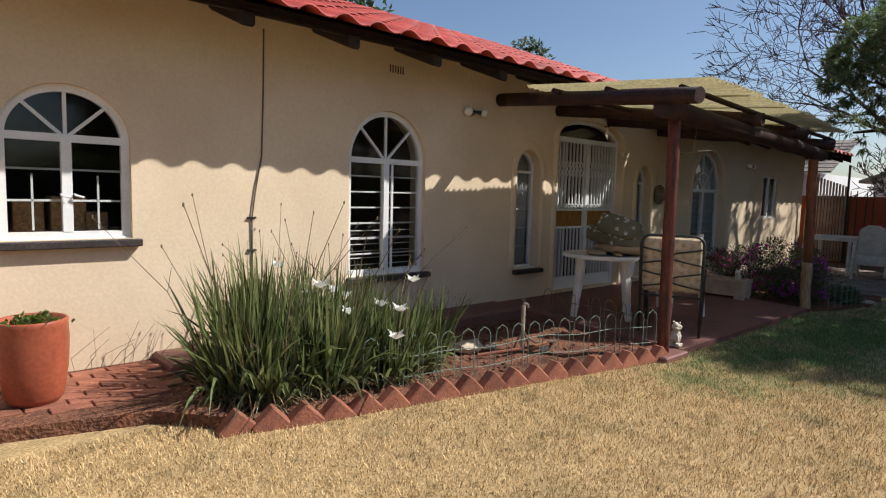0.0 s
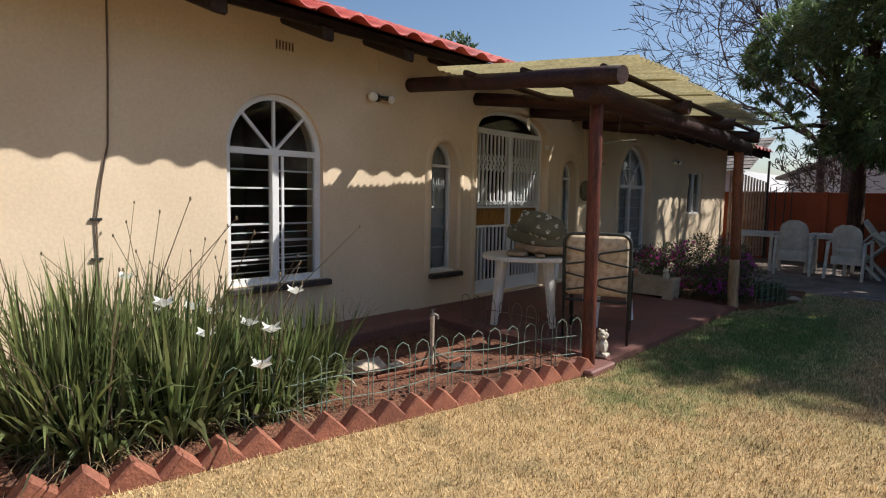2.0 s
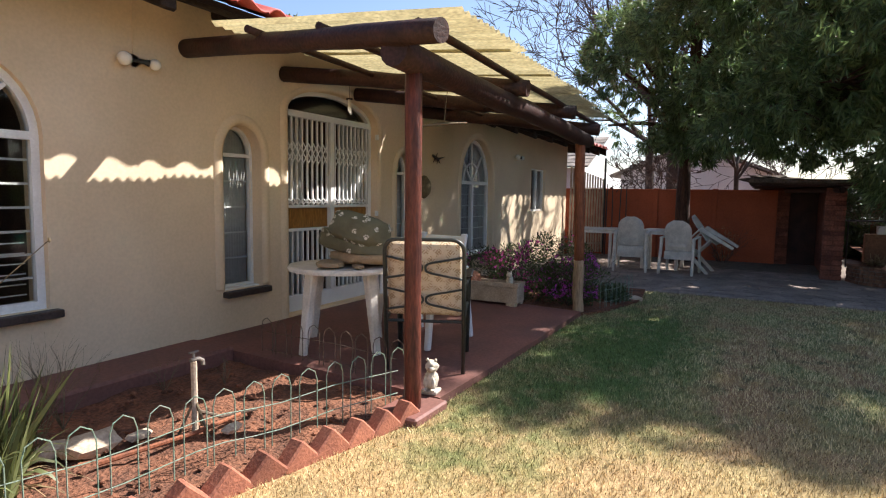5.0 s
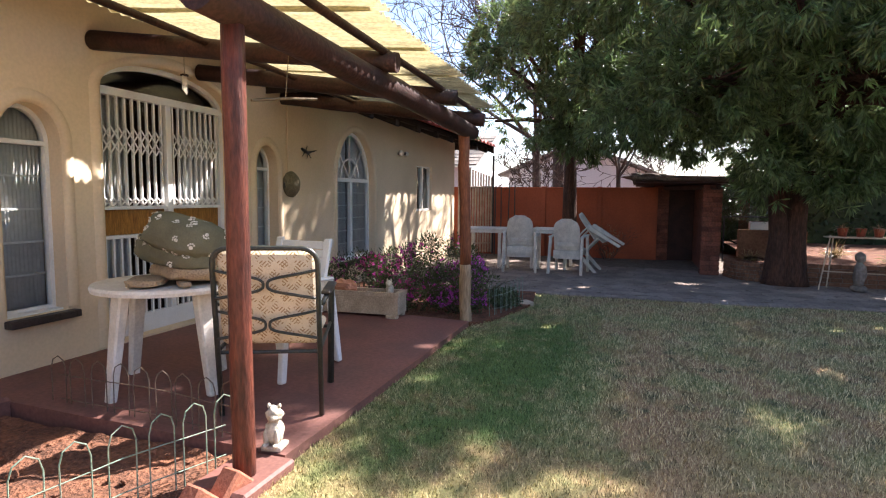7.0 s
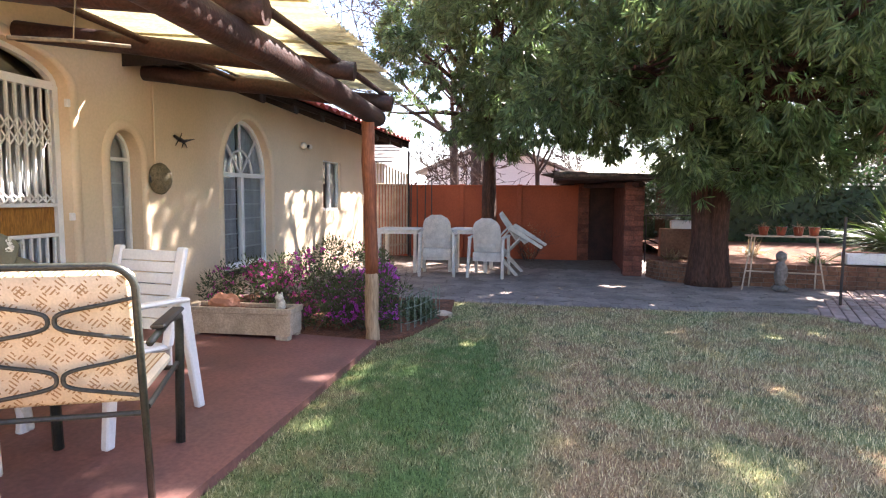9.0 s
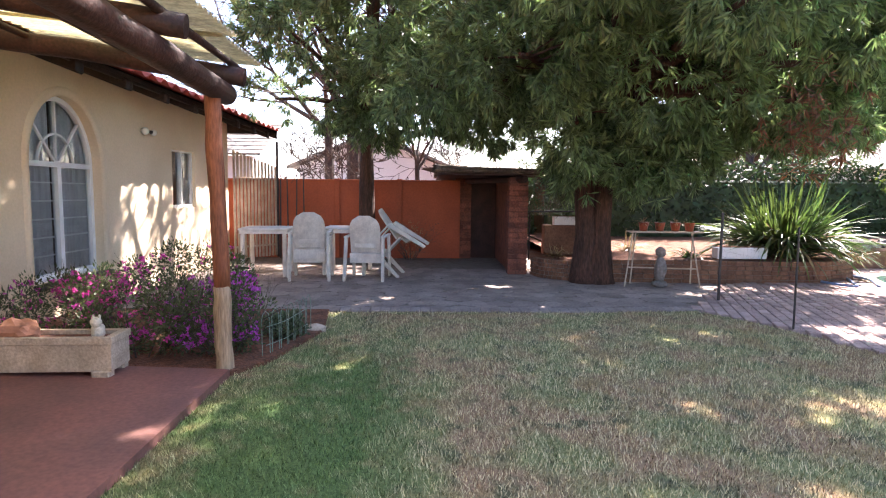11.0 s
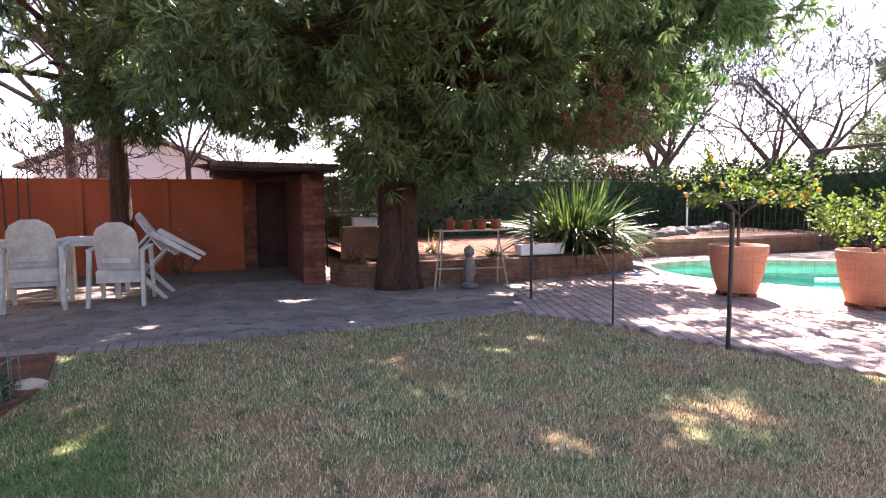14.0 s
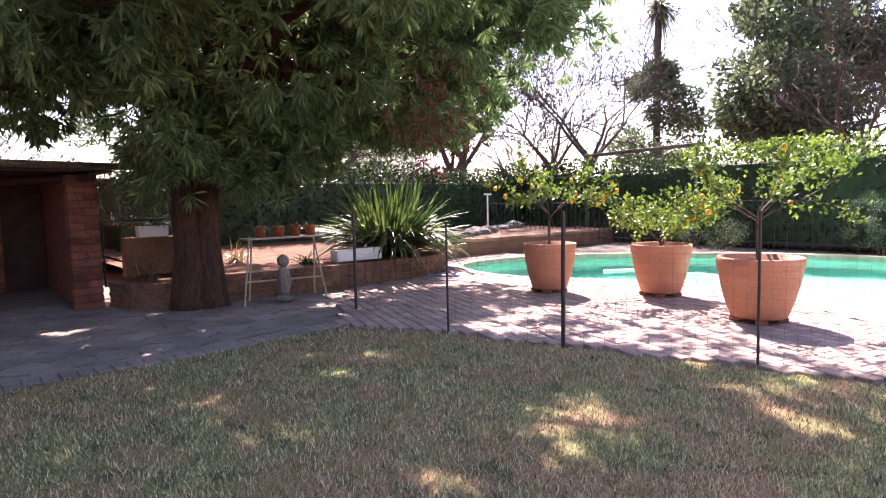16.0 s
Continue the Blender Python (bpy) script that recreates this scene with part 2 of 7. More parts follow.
def sheet_material():
    """Aged translucent yellow roof sheet with mossy dirt."""
    m = material("yellow_fibreglass", (0.54, 0.475, 0.26), (0.42, 0.36, 0.19), rough=0.6, scale=3, fine=30, bump=0.1, detail=0.25, stretch=(4, 1, 1))
    n, l = m.node_tree.nodes, m.node_tree.links
    bs = n["Principled BSDF"]
    tr = n.new("ShaderNodeBsdfTranslucent")
    mix = n.new("ShaderNodeMixShader")
    mix.inputs[0].default_value = 0.33
    l.new(bs.inputs["Base Color"].links[0].from_socket, tr.inputs[0])
    l.new(bs.outputs[0], mix.inputs[1])
    l.new(tr.outputs[0], mix.inputs[2])
    l.new(mix.outputs[0], n["Material Output"].inputs[0])
    return m


def lawn_material(name, island):
    """Winter lawn: straw with green where it was watered beside the patio."""
    m = bpy.data.materials.new(name)
    m.use_nodes = True
    n, l = m.node_tree.nodes, m.node_tree.links
    bs = n["Principled BSDF"]
    bs.inputs["Roughness"].default_value = 0.9
    bs.inputs["Specular IOR Level"].default_value = 0.15
    g = n.new("ShaderNodeNewGeometry")
    sep = n.new("ShaderNodeSeparateXYZ")
    l.new(g.outputs["Position"], sep.inputs[0])

    def noise_at(scale, lo, hi):
        a = n.new("ShaderNodeTexNoise")
        a.inputs["Scale"].default_value, a.inputs["Detail"].default_value = scale, 4
        l.new(g.outputs["Position"], a.inputs[0])
        r = n.new("ShaderNodeMapRange")
        r.inputs["From Min"].default_value, r.inputs["From Max"].default_value = lo, hi
        l.new(a.outputs[0], r.inputs[0])
        return r.outputs[0]

    def mixed(fac, a, b):
        x = n.new("ShaderNodeMix")
        x.data_type = "RGBA"
        l.new(fac, x.inputs["Factor"])
        for sock, val in ((x.inputs["A"], a), (x.inputs["B"], b)):
            if isinstance(val, tuple):
                sock.default_value = (*val, 1)
            else:
                l.new(val, sock)
        return x.outputs["Result"]

    straw = mixed(noise_at(7, 0.35, 0.65), (0.58, 0.41, 0.20), (0.47, 0.325, 0.15))
    dull = mixed(noise_at(1.9, 0.43, 0.57), (0.255, 0.265, 0.11), (0.37, 0.245, 0.135))
    dull = mixed(noise_at(5.5, 0.52, 0.66), dull, (0.15, 0.15, 0.075))
    if island:
        pick = n.new("ShaderNodeMapRange")
        pick.inputs["From Min"].default_value, pick.inputs["From Max"].default_value = 0.45, 0.8
        l.new(g.outputs["Random Per Island"], pick.inputs[0])
        dull = mixed(pick.outputs[0], dull, (0.58, 0.48, 0.27))
    # straw in the open lawn, duller grass under the tree
    xr = n.new("ShaderNodeMapRange")
    xr.interpolation_type = "SMOOTHSTEP"
    xr.inputs["From Min"].default_value, xr.inputs["From Max"].default_value = 2.8, 5.6
    l.new(sep.outputs[0], xr.inputs[0])
    base = mixed(xr.outputs[0], straw, dull)
    base = mixed(noise_at(2.6, 0.55, 0.72), base, (0.36, 0.265, 0.125))
    # watered green beside the patio
    off = n.new("ShaderNodeVectorMath")
    off.operation = "SUBTRACT"
    off.inputs[1].default_value = (6.0, 1.95, 0)
    l.new(g.outputs["Position"], off.inputs[0])
    sc = n.new("ShaderNodeVectorMath")
    sc.operation = "MULTIPLY"
    sc.inputs[1].default_value = (0.36, 1.05, 0)
    l.new(off.outputs[0], sc.inputs[0])
    ln = n.new("ShaderNodeVectorMath")
    ln.operation = "LENGTH"
    l.new(sc.outputs[0], ln.inputs[0])
    wob = n.new("ShaderNodeMath")
    wob.operation = "ADD"
    l.new(ln.outputs["Value"], wob.inputs[0])
    mess = n.new("ShaderNodeMath")
    mess.operation = "ADD"
    l.new(noise_at(1.6, 0.3, 0.9), mess.inputs[0])
    tufts = n.new("ShaderNodeMath")
    tufts.operation = "MULTIPLY"
    tufts.inputs[1].default_value = 0.55
    l.new(noise_at(8.0, 0.42, 0.75), tufts.inputs[0])
    l.new(tufts.outputs[0], mess.inputs[1])
    l.new(mess.outputs[0], wob.inputs[1])
    mk = n.new("ShaderNodeMapRange")
    mk.inputs["From Min"].default_value, mk.inputs["From Max"].default_value = 0.70, 1.60
    mk.inputs["To Min"].default_value, mk.inputs["To Max"].default_value = 0.93, 0
    l.new(wob.outputs[0], mk.inputs[0])
    base = mixed(mk.outputs[0], base, (0.105, 0.180, 0.055))
    if island:
        hs = n.new("ShaderNodeHueSaturation")
        mi = n.new("ShaderNodeMapRange")
        mi.inputs["To Min"].default_value, mi.inputs["To Max"].default_value = 0.35, 1.65
        l.new(g.outputs["Random Per Island"], mi.inputs[0])
        l.new(mi.outputs[0], hs.inputs["Value"])
        l.new(base, hs.inputs["Color"])
        base = hs.outputs[0]
    else:
        hs = n.new("ShaderNodeHueSaturation")
        vr = n.new("ShaderNodeMapRange")
        vr.inputs["To Min"].default_value, vr.inputs["To Max"].default_value = 0.35, 1.15
        l.new(noise_at(60, 0.25, 0.75), vr.inputs[0])
        l.new(vr.outputs[0], hs.inputs["Value"])
        l.new(base, hs.inputs["Color"])
        base = hs.outputs[0]
    l.new(base, bs.inputs["Base Color"])
    return m


def weave_material():
    """Cream seat fabric woven with brown slanting dashes."""
    m = material("woven_pattern_fabric", (0.68, 0.58, 0.42), (0.62, 0.51, 0.36), rough=0.95, scale=8, fine=120, bump=0.2, detail=0.08)
    n, l = m.node_tree.nodes, m.node_tree.links
    bs = n["Principled BSDF"]
    base = bs.inputs["Base Color"].links[0].from_socket
    tc = n.new("ShaderNodeTexCoord")

    def band(rot, scale, lo):
        mp = n.new("ShaderNodeMapping")
        mp.inputs["Rotation"].default_value = (radians(rot), 0, 0)
        l.new(tc.outputs["Object"], mp.inputs[0])
        w = n.new("ShaderNodeTexWave")
        w.bands_direction = "Y"
        w.inputs["Scale"].default_value = scale
        l.new(mp.outputs[0], w.inputs[0])
        r = n.new("ShaderNodeMath")
        r.operation = "GREATER_THAN"
        r.inputs[1].default_value = lo
        l.new(w.outputs["Fac"], r.inputs[0])
        return r.outputs[0]

    def both(a, b, op="MULTIPLY"):
        x = n.new("ShaderNodeMath")
        x.operation = op
        l.new(a, x.inputs[0])
        l.new(b, x.inputs[1])
        return x.outputs[0]

    one = both(both(band(45, 21, 0.7), band(-45, 5.0, 0.5)), band(0, 5.0, 0.45))
    two = both(both(band(-45, 21, 0.7), band(45, 5.0, 0.5)), band(90, 5.0, 0.45))
    fac = both(one, two, "MAXIMUM")
    mix = n.new("ShaderNodeMix")
    mix.data_type = "RGBA"
    mix.inputs["B"].default_value = (0.34, 0.215, 0.11, 1)
    l.new(fac, mix.inputs["Factor"])
    l.new(base, mix.inputs["A"])
    l.new(mix.outputs["Result"], bs.inputs["Base Color"])
    return m


M_WATER, M_GLASS, M_SHEET, M_WEAVE = water_material(), glass_material(), sheet_material(), weave_material()
M_LAWN, M_GRASS = lawn_material("lawn_mat", False), lawn_material("grass_blade", True)


# ---- mesh helpers ----
def part(name, bm, mat, parent=None, label="", smooth=False):
    me = bpy.data.meshes.new(name)
    bm.to_mesh(me)
    bm.free()
    me.materials.append(mat)
    if smooth:
        me.shade_smooth()
    ob = new(name, me)
    ob.parent = parent
    return tagged(ob, label)


def from_arrays(name, verts, faces, mat, parent=None, label="", smooth=False):
    me = bpy.data.meshes.new(name)
    k = faces.shape[1]
    me.vertices.add(len(verts))
    me.vertices.foreach_set("co", np.ascontiguousarray(verts, dtype=np.float32).ravel())
    me.loops.add(faces.size)
    me.loops.foreach_set("vertex_index", np.ascontiguousarray(faces, dtype=np.int32).ravel())
    me.polygons.add(len(faces))
    me.polygons.foreach_set("loop_start", np.arange(0, faces.size, k, dtype=np.int32))
    if smooth:
        me.polygons.foreach_set("use_smooth", np.ones(len(faces), dtype=bool))
    me.materials.append(mat)
    me.update(calc_edges=True)
    ob = new(name, me)
    ob.parent = parent
    return tagged(ob, label)


def thing(name, label, category, x=0, y=0, z=0, rz=0, group="", kind="", rx=0, ry=0):
    ob = new(name)
    ob.empty_display_size = 0.1
    ob.matrix_basis = pose(x, y, z, rx, ry, rz)
    return tagged(ob, label, category, group, kind)


def box(bm, x0, y0, z0, x1, y1, z1, bevel=0.0, m=None):
    r = bmesh.ops.create_cube(bm, size=1)
    vs = r["verts"]
    bmesh.ops.scale(bm, vec=(x1 - x0, y1 - y0, z1 - z0), verts=vs)
    bmesh.ops.translate(bm, vec=((x0 + x1) / 2, (y0 + y1) / 2, (z0 + z1) / 2), verts=vs)
    if bevel:
        es = list({e for v in vs for e in v.link_edges})
        g = bmesh.ops.bevel(bm, geom=es, offset=bevel, segments=1, affect="EDGES")
        vs = list({v for f in g["faces"] for v in f.verts})
    if m is not None:
        bmesh.ops.transform(bm, matrix=m, verts=vs)
    return bm


def tube(bm, pts, radii, seg=8, cap=True):
    """A round bar along a line of points."""
    pts = [Vector(p) for p in pts]
    if not isinstance(radii, (list, tuple)):
        radii = [radii] * len(pts)
    rings, side = [], None
    for i, p in enumerate(pts):
        d = (pts[min(i + 1, len(pts) - 1)] - pts[max(i - 1, 0)]).normalized()
        if side is None:
            side = d.orthogonal().normalized()
        side = (side - d * side.dot(d)).normalized()
        up = d.cross(side)
        rings.append([bm.verts.new(p + radii[i] * (math.cos(a) * side + math.sin(a) * up)) for a in (2 * math.pi * k / seg for k in range(seg))])
    for a, b in zip(rings, rings[1:]):
        for k in range(seg):
            bm.faces.new((a[k], a[(k + 1) % seg], b[(k + 1) % seg], b[k]))
    if cap:
        bm.faces.new(rings[0][::-1])
        bm.faces.new(rings[-1])
    return bm


def lathe(bm, profile, seg=32, x=0, y=0):
    """A turned body from pairs of radius and height."""
    rings = [[bm.verts.new((x + r * math.cos(2 * math.pi * k / seg), y + r * math.sin(2 * math.pi * k / seg), z)) for k in range(seg)] for r, z in profile]
    for a, b in zip(rings, rings[1:]):
        for k in range(seg):
            bm.faces.new((a[k], a[(k + 1) % seg], b[(k + 1) % seg], b[k]))
    bm.faces.new(rings[0][::-1])
    bm.faces.new(rings[-1])
    return bm


def blob(bm, r, sub=2, rough=0.12, seed=0, scale=(1, 1, 1), at=(0, 0, 0), freq=2.0):
    vs = bmesh.ops.create_icosphere(bm, subdivisions=sub, radius=1)["verts"]
    for v in vs:
        k = 1 + rough * noise.noise(v.co * freq + Vector((seed * 7.3, seed * 3.1, 0)))
        v.co = Vector((v.co.x * scale[0], v.co.y * scale[1], v.co.z * scale[2])) * (r * k) + Vector(at)
    return bm


def catmull(pts, n, closed=False):
    out, k = [], len(pts)
    for i in range(k if closed else k - 1):
        p = [Vector(pts[j % k] if closed else pts[min(max(j, 0), k - 1)]) for j in (i - 1, i, i + 1, i + 2)]
        for s in range(n):
            t = s / n
            out.append(0.5 * (2 * p[1] + (p[2] - p[0]) * t + (2 * p[0] - 5 * p[1] + 4 * p[2] - p[3]) * t * t + (3 * p[1] - p[0] - 3 * p[2] + p[3]) * t ** 3))
    if not closed:
        out.append(Vector(pts[-1]))
    return out


def filled(loops, z):
    """A flat face inside the first loop, less the others."""
    bm = bmesh.new()
    edges = []
    for lp in loops:
        vs = [bm.verts.new((p[0], p[1], z)) for p in lp]
        edges += [bm.edges.new((vs[i], vs[(i + 1) % len(vs)])) for i in range(len(vs))]
    bmesh.ops.triangle_fill(bm, use_beauty=True, use_dissolve=False, edges=edges)
    bmesh.ops.recalc_face_normals(bm, faces=bm.faces)
    if bm.faces and sum(f.normal.z * f.calc_area() for f in bm.faces) < 0:
        bmesh.ops.reverse_faces(bm, faces=bm.faces)
    return bm


def thickened(bm, down):
    r = bmesh.ops.extrude_face_region(bm, geom=bm.faces[:])
    vs = [g for g in r["geom"] if isinstance(g, bmesh.types.BMVert)]
    bmesh.ops.translate(bm, vec=(0, 0, -down), verts=vs)
    bmesh.ops.recalc_face_normals(bm, faces=bm.faces)
    return bm


def inside(x, y, lp):
    hit = np.zeros(np.shape(x), dtype=bool)
    k = len(lp)
    for i in range(k):
        (x0, y0), (x1, y1) = lp[i][:2], lp[(i + 1) % k][:2]
        if y0 == y1:
            continue
        c = (y0 > y) != (y1 > y)
        hit ^= c & (x < (x1 - x0) * (y - y0) / (y1 - y0) + x0)
    return hit


def blades(base, way, length, width, bend, rng, segs=3):
    """Tapered strap leaves as arrays: roots, ways (unit), lengths, widths and the droop."""
    n = len(base)
    up = np.array([0, 0, 1.0])
    side = np.cross(way, up)
    side += rng.normal(0, 0.25, side.shape)
    side /= np.linalg.norm(side, axis=1)[:, None] + 1e-9
    verts = np.zeros((n, 2 * segs + 1, 3))
    for i in range(segs + 1):
        t = i / segs
        c = base + way * (length * t)[:, None] - up * (bend * length * t * t)[:, None]
        w = width * (1 - t) ** 0.6 * (0.55 + 0.45 * min(1, t * 4 + 0.3))
        if i < segs:
            verts[:, 2 * i] = c - side * w[:, None] / 2
            verts[:, 2 * i + 1] = c + side * w[:, None] / 2
        else:
            verts[:, 2 * segs] = c
    quads = []
    off = (np.arange(n) * (2 * segs + 1))[:, None]
    for i in range(segs - 1):
        a, b, c, d = 2 * i, 2 * i + 1, 2 * i + 3, 2 * i + 2
        quads += [off + np.array([a, b, c]), off + np.array([a, c, d])]
    quads.append(off + np.array([2 * segs - 2, 2 * segs - 1, 2 * segs]))
    return verts.reshape(-1, 3), np.concatenate(quads)


def leaves(base, way, length, width, rng):
    """Flat diamond leaves, two triangles each."""
    n = len(base)
    side = np.cross(way, rng.normal(0, 1, (n, 3)))
    side /= np.linalg.norm(side, axis=1)[:, None] + 1e-9
    mid = base + way * (length * 0.45)[:, None]
    v = np.stack([base, mid - side * (width / 2)[:, None], base + way * length[:, None], mid + side * (width / 2)[:, None]], 1)
    off = (np.arange(n) * 4)[:, None]
    return v.reshape(-1, 3), np.concatenate([off + np.array([0, 1, 2]), off + np.array([0, 2, 3])])


def ball_ways(n, rng):
    w = rng.normal(0, 1, (n, 3))
    return w / np.linalg.norm(w, axis=1)[:, None]


# ---- ground, lawn, paving, pool ----
POOL = [tuple(p) for p in catmull([(12.6, -6.1), (11.8, -5.5), (10.8, -5.42), (9.6, -5.95), (8.4, -6.25), (7.1, -5.75), (6.0, -5.1), (4.5, -4.95), (3.0, -6.2), (2.8, -9), (4.5, -11.3), (7.5, -11.6), (9.5, -11.0), (11.6, -9.3), (12.6, -7.6)], 6, True)]
LAWN = [(-9, 3.9), (-0.9, 3.95), (0.1, 3.66), (0.40, 3.30), (0.72, 3.18), (1.25, 3.08), (1.95, 2.94), (2.65, 2.80), (3.48, 2.62), (3.8, 2.55), (4.05, 2.5), (5.5, 2.5), (7.3, 2.5), (7.6, 2.32), (8.6, 2.1), (9.5, 2.2), (9.5, 0.7), (9.5, -0.43), (9.6, -1.3), (9.66, -1.75), (9.12, -2.08), (8.5, -2.32), (7.6, -2.64), (6.4, -3.02), (5.0, -3.4), (3.0, -4.0), (-9, -6.5)]

ground_bm = filled([[(-300, -300), (300, -300), (300, 300), (-300, 300)], POOL], -0.05)
tagged(part("ground", ground_bm, M_SOIL), "bare reddish earth reaching past the garden", "ground", kind="structure")
lawn = part("lawn", thickened(filled([LAWN], 0.0), 0.06), M_LAWN)
tagged(lawn, "dry straw-coloured winter lawn with green patches", "lawn", kind="structure")

rng = np.random.default_rng(5)
n_blade = 760000
gx, gy = rng.uniform(-1.5, 9.6, n_blade), rng.uniform(-4.0, 3.6, n_blade)
keep = inside(gx, gy, LAWN) & (rng.random(n_blade) < np.clip(1.5 - 0.11 * np.hypot(gx - 2.5, gy - 0.8), 0.35, 1))
gx, gy = gx[keep], gy[keep]
k = len(gx)
az = rng.uniform(0, 2 * np.pi, k)
lean = rng.uniform(0.3, 1.1, k)
hgt = rng.uniform(0.010, 0.034, k)
root = np.stack([gx, gy, np.zeros(k)], 1)
wid = rng.uniform(0.0011, 0.0024, k)
sd = np.stack([-np.sin(az), np.cos(az), np.zeros(k)], 1) * wid[:, None]
tip = root + np.stack([np.cos(az) * lean * hgt, np.sin(az) * lean * hgt, hgt], 1)
gv = np.stack([root - sd, root + sd, tip], 1).reshape(-1, 3)
tagged(from_arrays("lawn_grass", gv, np.arange(3 * k).reshape(-1, 3), M_GRASS), "short straw and green blades of winter lawn", "grass", kind="stuff")

# flower bed soil, wall apron, brick path
bed = [(0.40, 3.30), (0.72, 3.18), (1.25, 3.08), (1.95, 2.94), (2.65, 2.80), (3.48, 2.62), (3.8, 2.55), (4.03, 2.53), (4.03, 4.3), (0.42, 4.3)]
bed_bm = bmesh.new()
bmesh.ops.create_grid(bed_bm, x_segments=60, y_segments=34, size=1)
for v in list(bed_bm.verts):
    v.co = Vector((0.35 + (v.co.x + 1) / 2 * 3.72, 2.5 + (v.co.y + 1) / 2 * 1.85, 0))
    v.co.z = 0.025 + 0.035 * noise.noise(v.co * 3.3) + 0.022 * noise.noise(v.co * 11)
gone = [v for v in bed_bm.verts if not inside(np.array([v.co.x]), np.array([v.co.y]), bed)[0]]
bmesh.ops.delete(bed_bm, geom=gone, context="VERTS")
tagged(part("flower_bed_soil", bed_bm, M_SOIL, smooth=True), "crumbly red soil of the flower bed by the house", "soil", kind="structure")
apron = bmesh.new()
box(apron, 0.4, 4.3, -0.05, 4.06, 4.76, 0.13, 0.02)
tagged(part("apron", apron, M_PATIO), "red cement strip along the foot of the wall", "pavement", kind="structure")
clods = bmesh.new()
for i in range(110):
    a, b = random.uniform(1.7, 3.9), random.uniform(2.75, 4.2)
    if inside(np.array([a]), np.array([b]), bed)[0]:
        blob(clods, random.uniform(0.008, 0.026), 1, 0.4, i, (1.2, 1, 0.7), (a, b, 0.045))
tagged(part("soil_clods", clods, M_SOIL), "small clods and pebbles on the bed", "soil", kind="stuff")
path_base = part("brick_path", thickened(filled([[(-9, 3.9), (-0.9, 3.95), (0.1, 3.66), (0.40, 3.30), (0.42, 4.76), (-9, 4.76)]], 0.075), 0.12), M_SOIL)
tagged(path_base, "red brick garden path beside the house wall", "path", kind="structure")

# patio slab falls gently from the wall to the lawn
patio = bmesh.new()
box(patio, 4.05, 2.5, -0.05, 7.30, 4.76, 0.05)
bmesh.ops.subdivide_edges(patio, edges=patio.edges[:], cuts=6, use_grid_fill=True)
for v in patio.verts:
    if v.co.z > 0:
        v.co.z = 0.05 + 0.06 * (v.co.y - 2.5) / 2.25 + 0.004 * noise.noise(v.co * 2)
    if v.co.y < 2.51 or v.co.x < 4.06:
        v.co += Vector((0.012 * noise.noise(v.co * 4), 0.015 * noise.noise(v.co * 3 + Vector((9, 0, 0))), 0))
tagged(part("patio_floor", patio, M_PATIO), "worn red polished cement patio slab", "patio", kind="structure")
nib = box(bmesh.new(), 3.66, 2.45, -0.05, 4.045, 2.74, 0.048, 0.012)
tagged(part("patio_corner", nib, M_PATIO), "red cement footing at the patio corner", "patio", kind="structure")


def patio_z(y):
    return 0.052 + 0.06 * (y - 2.5) / 2.25

# bed behind the trough, terrace base, pool deck base
tagged(part("shrub_bed_soil", thickened(filled([[(7.31, 2.5), (7.6, 2.32), (8.6, 2.1), (9.5, 2.2), (9.5, 4.76), (7.31, 4.76)]], 0.03), 0.07), M_SOIL), "dark soil under the flowering shrubs", "soil", kind="structure")
TERRACE = [(9.52, 4.76), (9.52, 2.2), (9.52, -0.43), (9.62, -1.3), (9.7, -1.75), (10.6, -2.6), (11.3, -3.0), (12.6, -2.6), (17, -1), (17, 4.76)]
terrace = part("terrace", thickened(filled([TERRACE], -0.008), 0.04), M_MORTAR)
tagged(terrace, "grey stone paved terrace in the shade of the tree", "pavement", kind="structure")
DECK = [(9.72, -1.77), (9.12, -2.1), (8.5, -2.34), (7.6, -2.66), (6.4, -3.04), (5.0, -3.42), (3.0, -4.02), (-2, -5.4), (-2, -12.3), (14, -12.3), (14.5, -9), (14, -6), (12.0, -5.3), (11.6, -3.05)]
deck = part("pool_deck", thickened(filled([DECK, POOL], -0.012), 0.03), M_MORTAR)
tagged(deck, "sunlit pinkish brick paving round the pool", "pavement", kind="structure")

pool_bm = bmesh.new()
rings = [[pool_bm.verts.new((8 + (p[0] - 8) * s, -8 + (p[1] + 8) * s, z)) for p in POOL] for s, z in ((1, -0.045), (0.99, -1.0), (0.9, -1.3))]
for a, b in zip(rings, rings[1:]):
    for i in range(len(POOL)):
        pool_bm.faces.new((a[i], a[(i + 1) % len(POOL)], b[(i + 1) % len(POOL)], b[i]))
pool_bm.faces.new(rings[-1])
pool = part("pool_basin", pool_bm, M_POOLFLOOR)
tagged(pool, "turquoise plastered swimming pool basin", "pool", kind="structure")
water = part("pool_water", filled([[(8 + (p[0] - 8) * 0.999, -8 + (p[1] + 8) * 0.999) for p in POOL]], -0.10), M_WATER)
tagged(water, "calm turquoise pool water", "water", kind="structure")
water.visible_shadow = False
cope = bmesh.new()
lip_in = [(8 + (p[0] - 8) * 0.985, -8 + (p[1] + 8) * 0.985) for p in POOL]
lip_out = [(8 + (p[0] - 8) * 1.045, -8 + (p[1] + 8) * 1.045) for p in POOL]
cope = thickened(filled([lip_out, lip_in], 0.022), 0.1)
tagged(part("pool_coping", cope, M_STONE), "pale coping stones round the pool edge", "coping", kind="structure")

# ---- the house ----
WY = 4.75


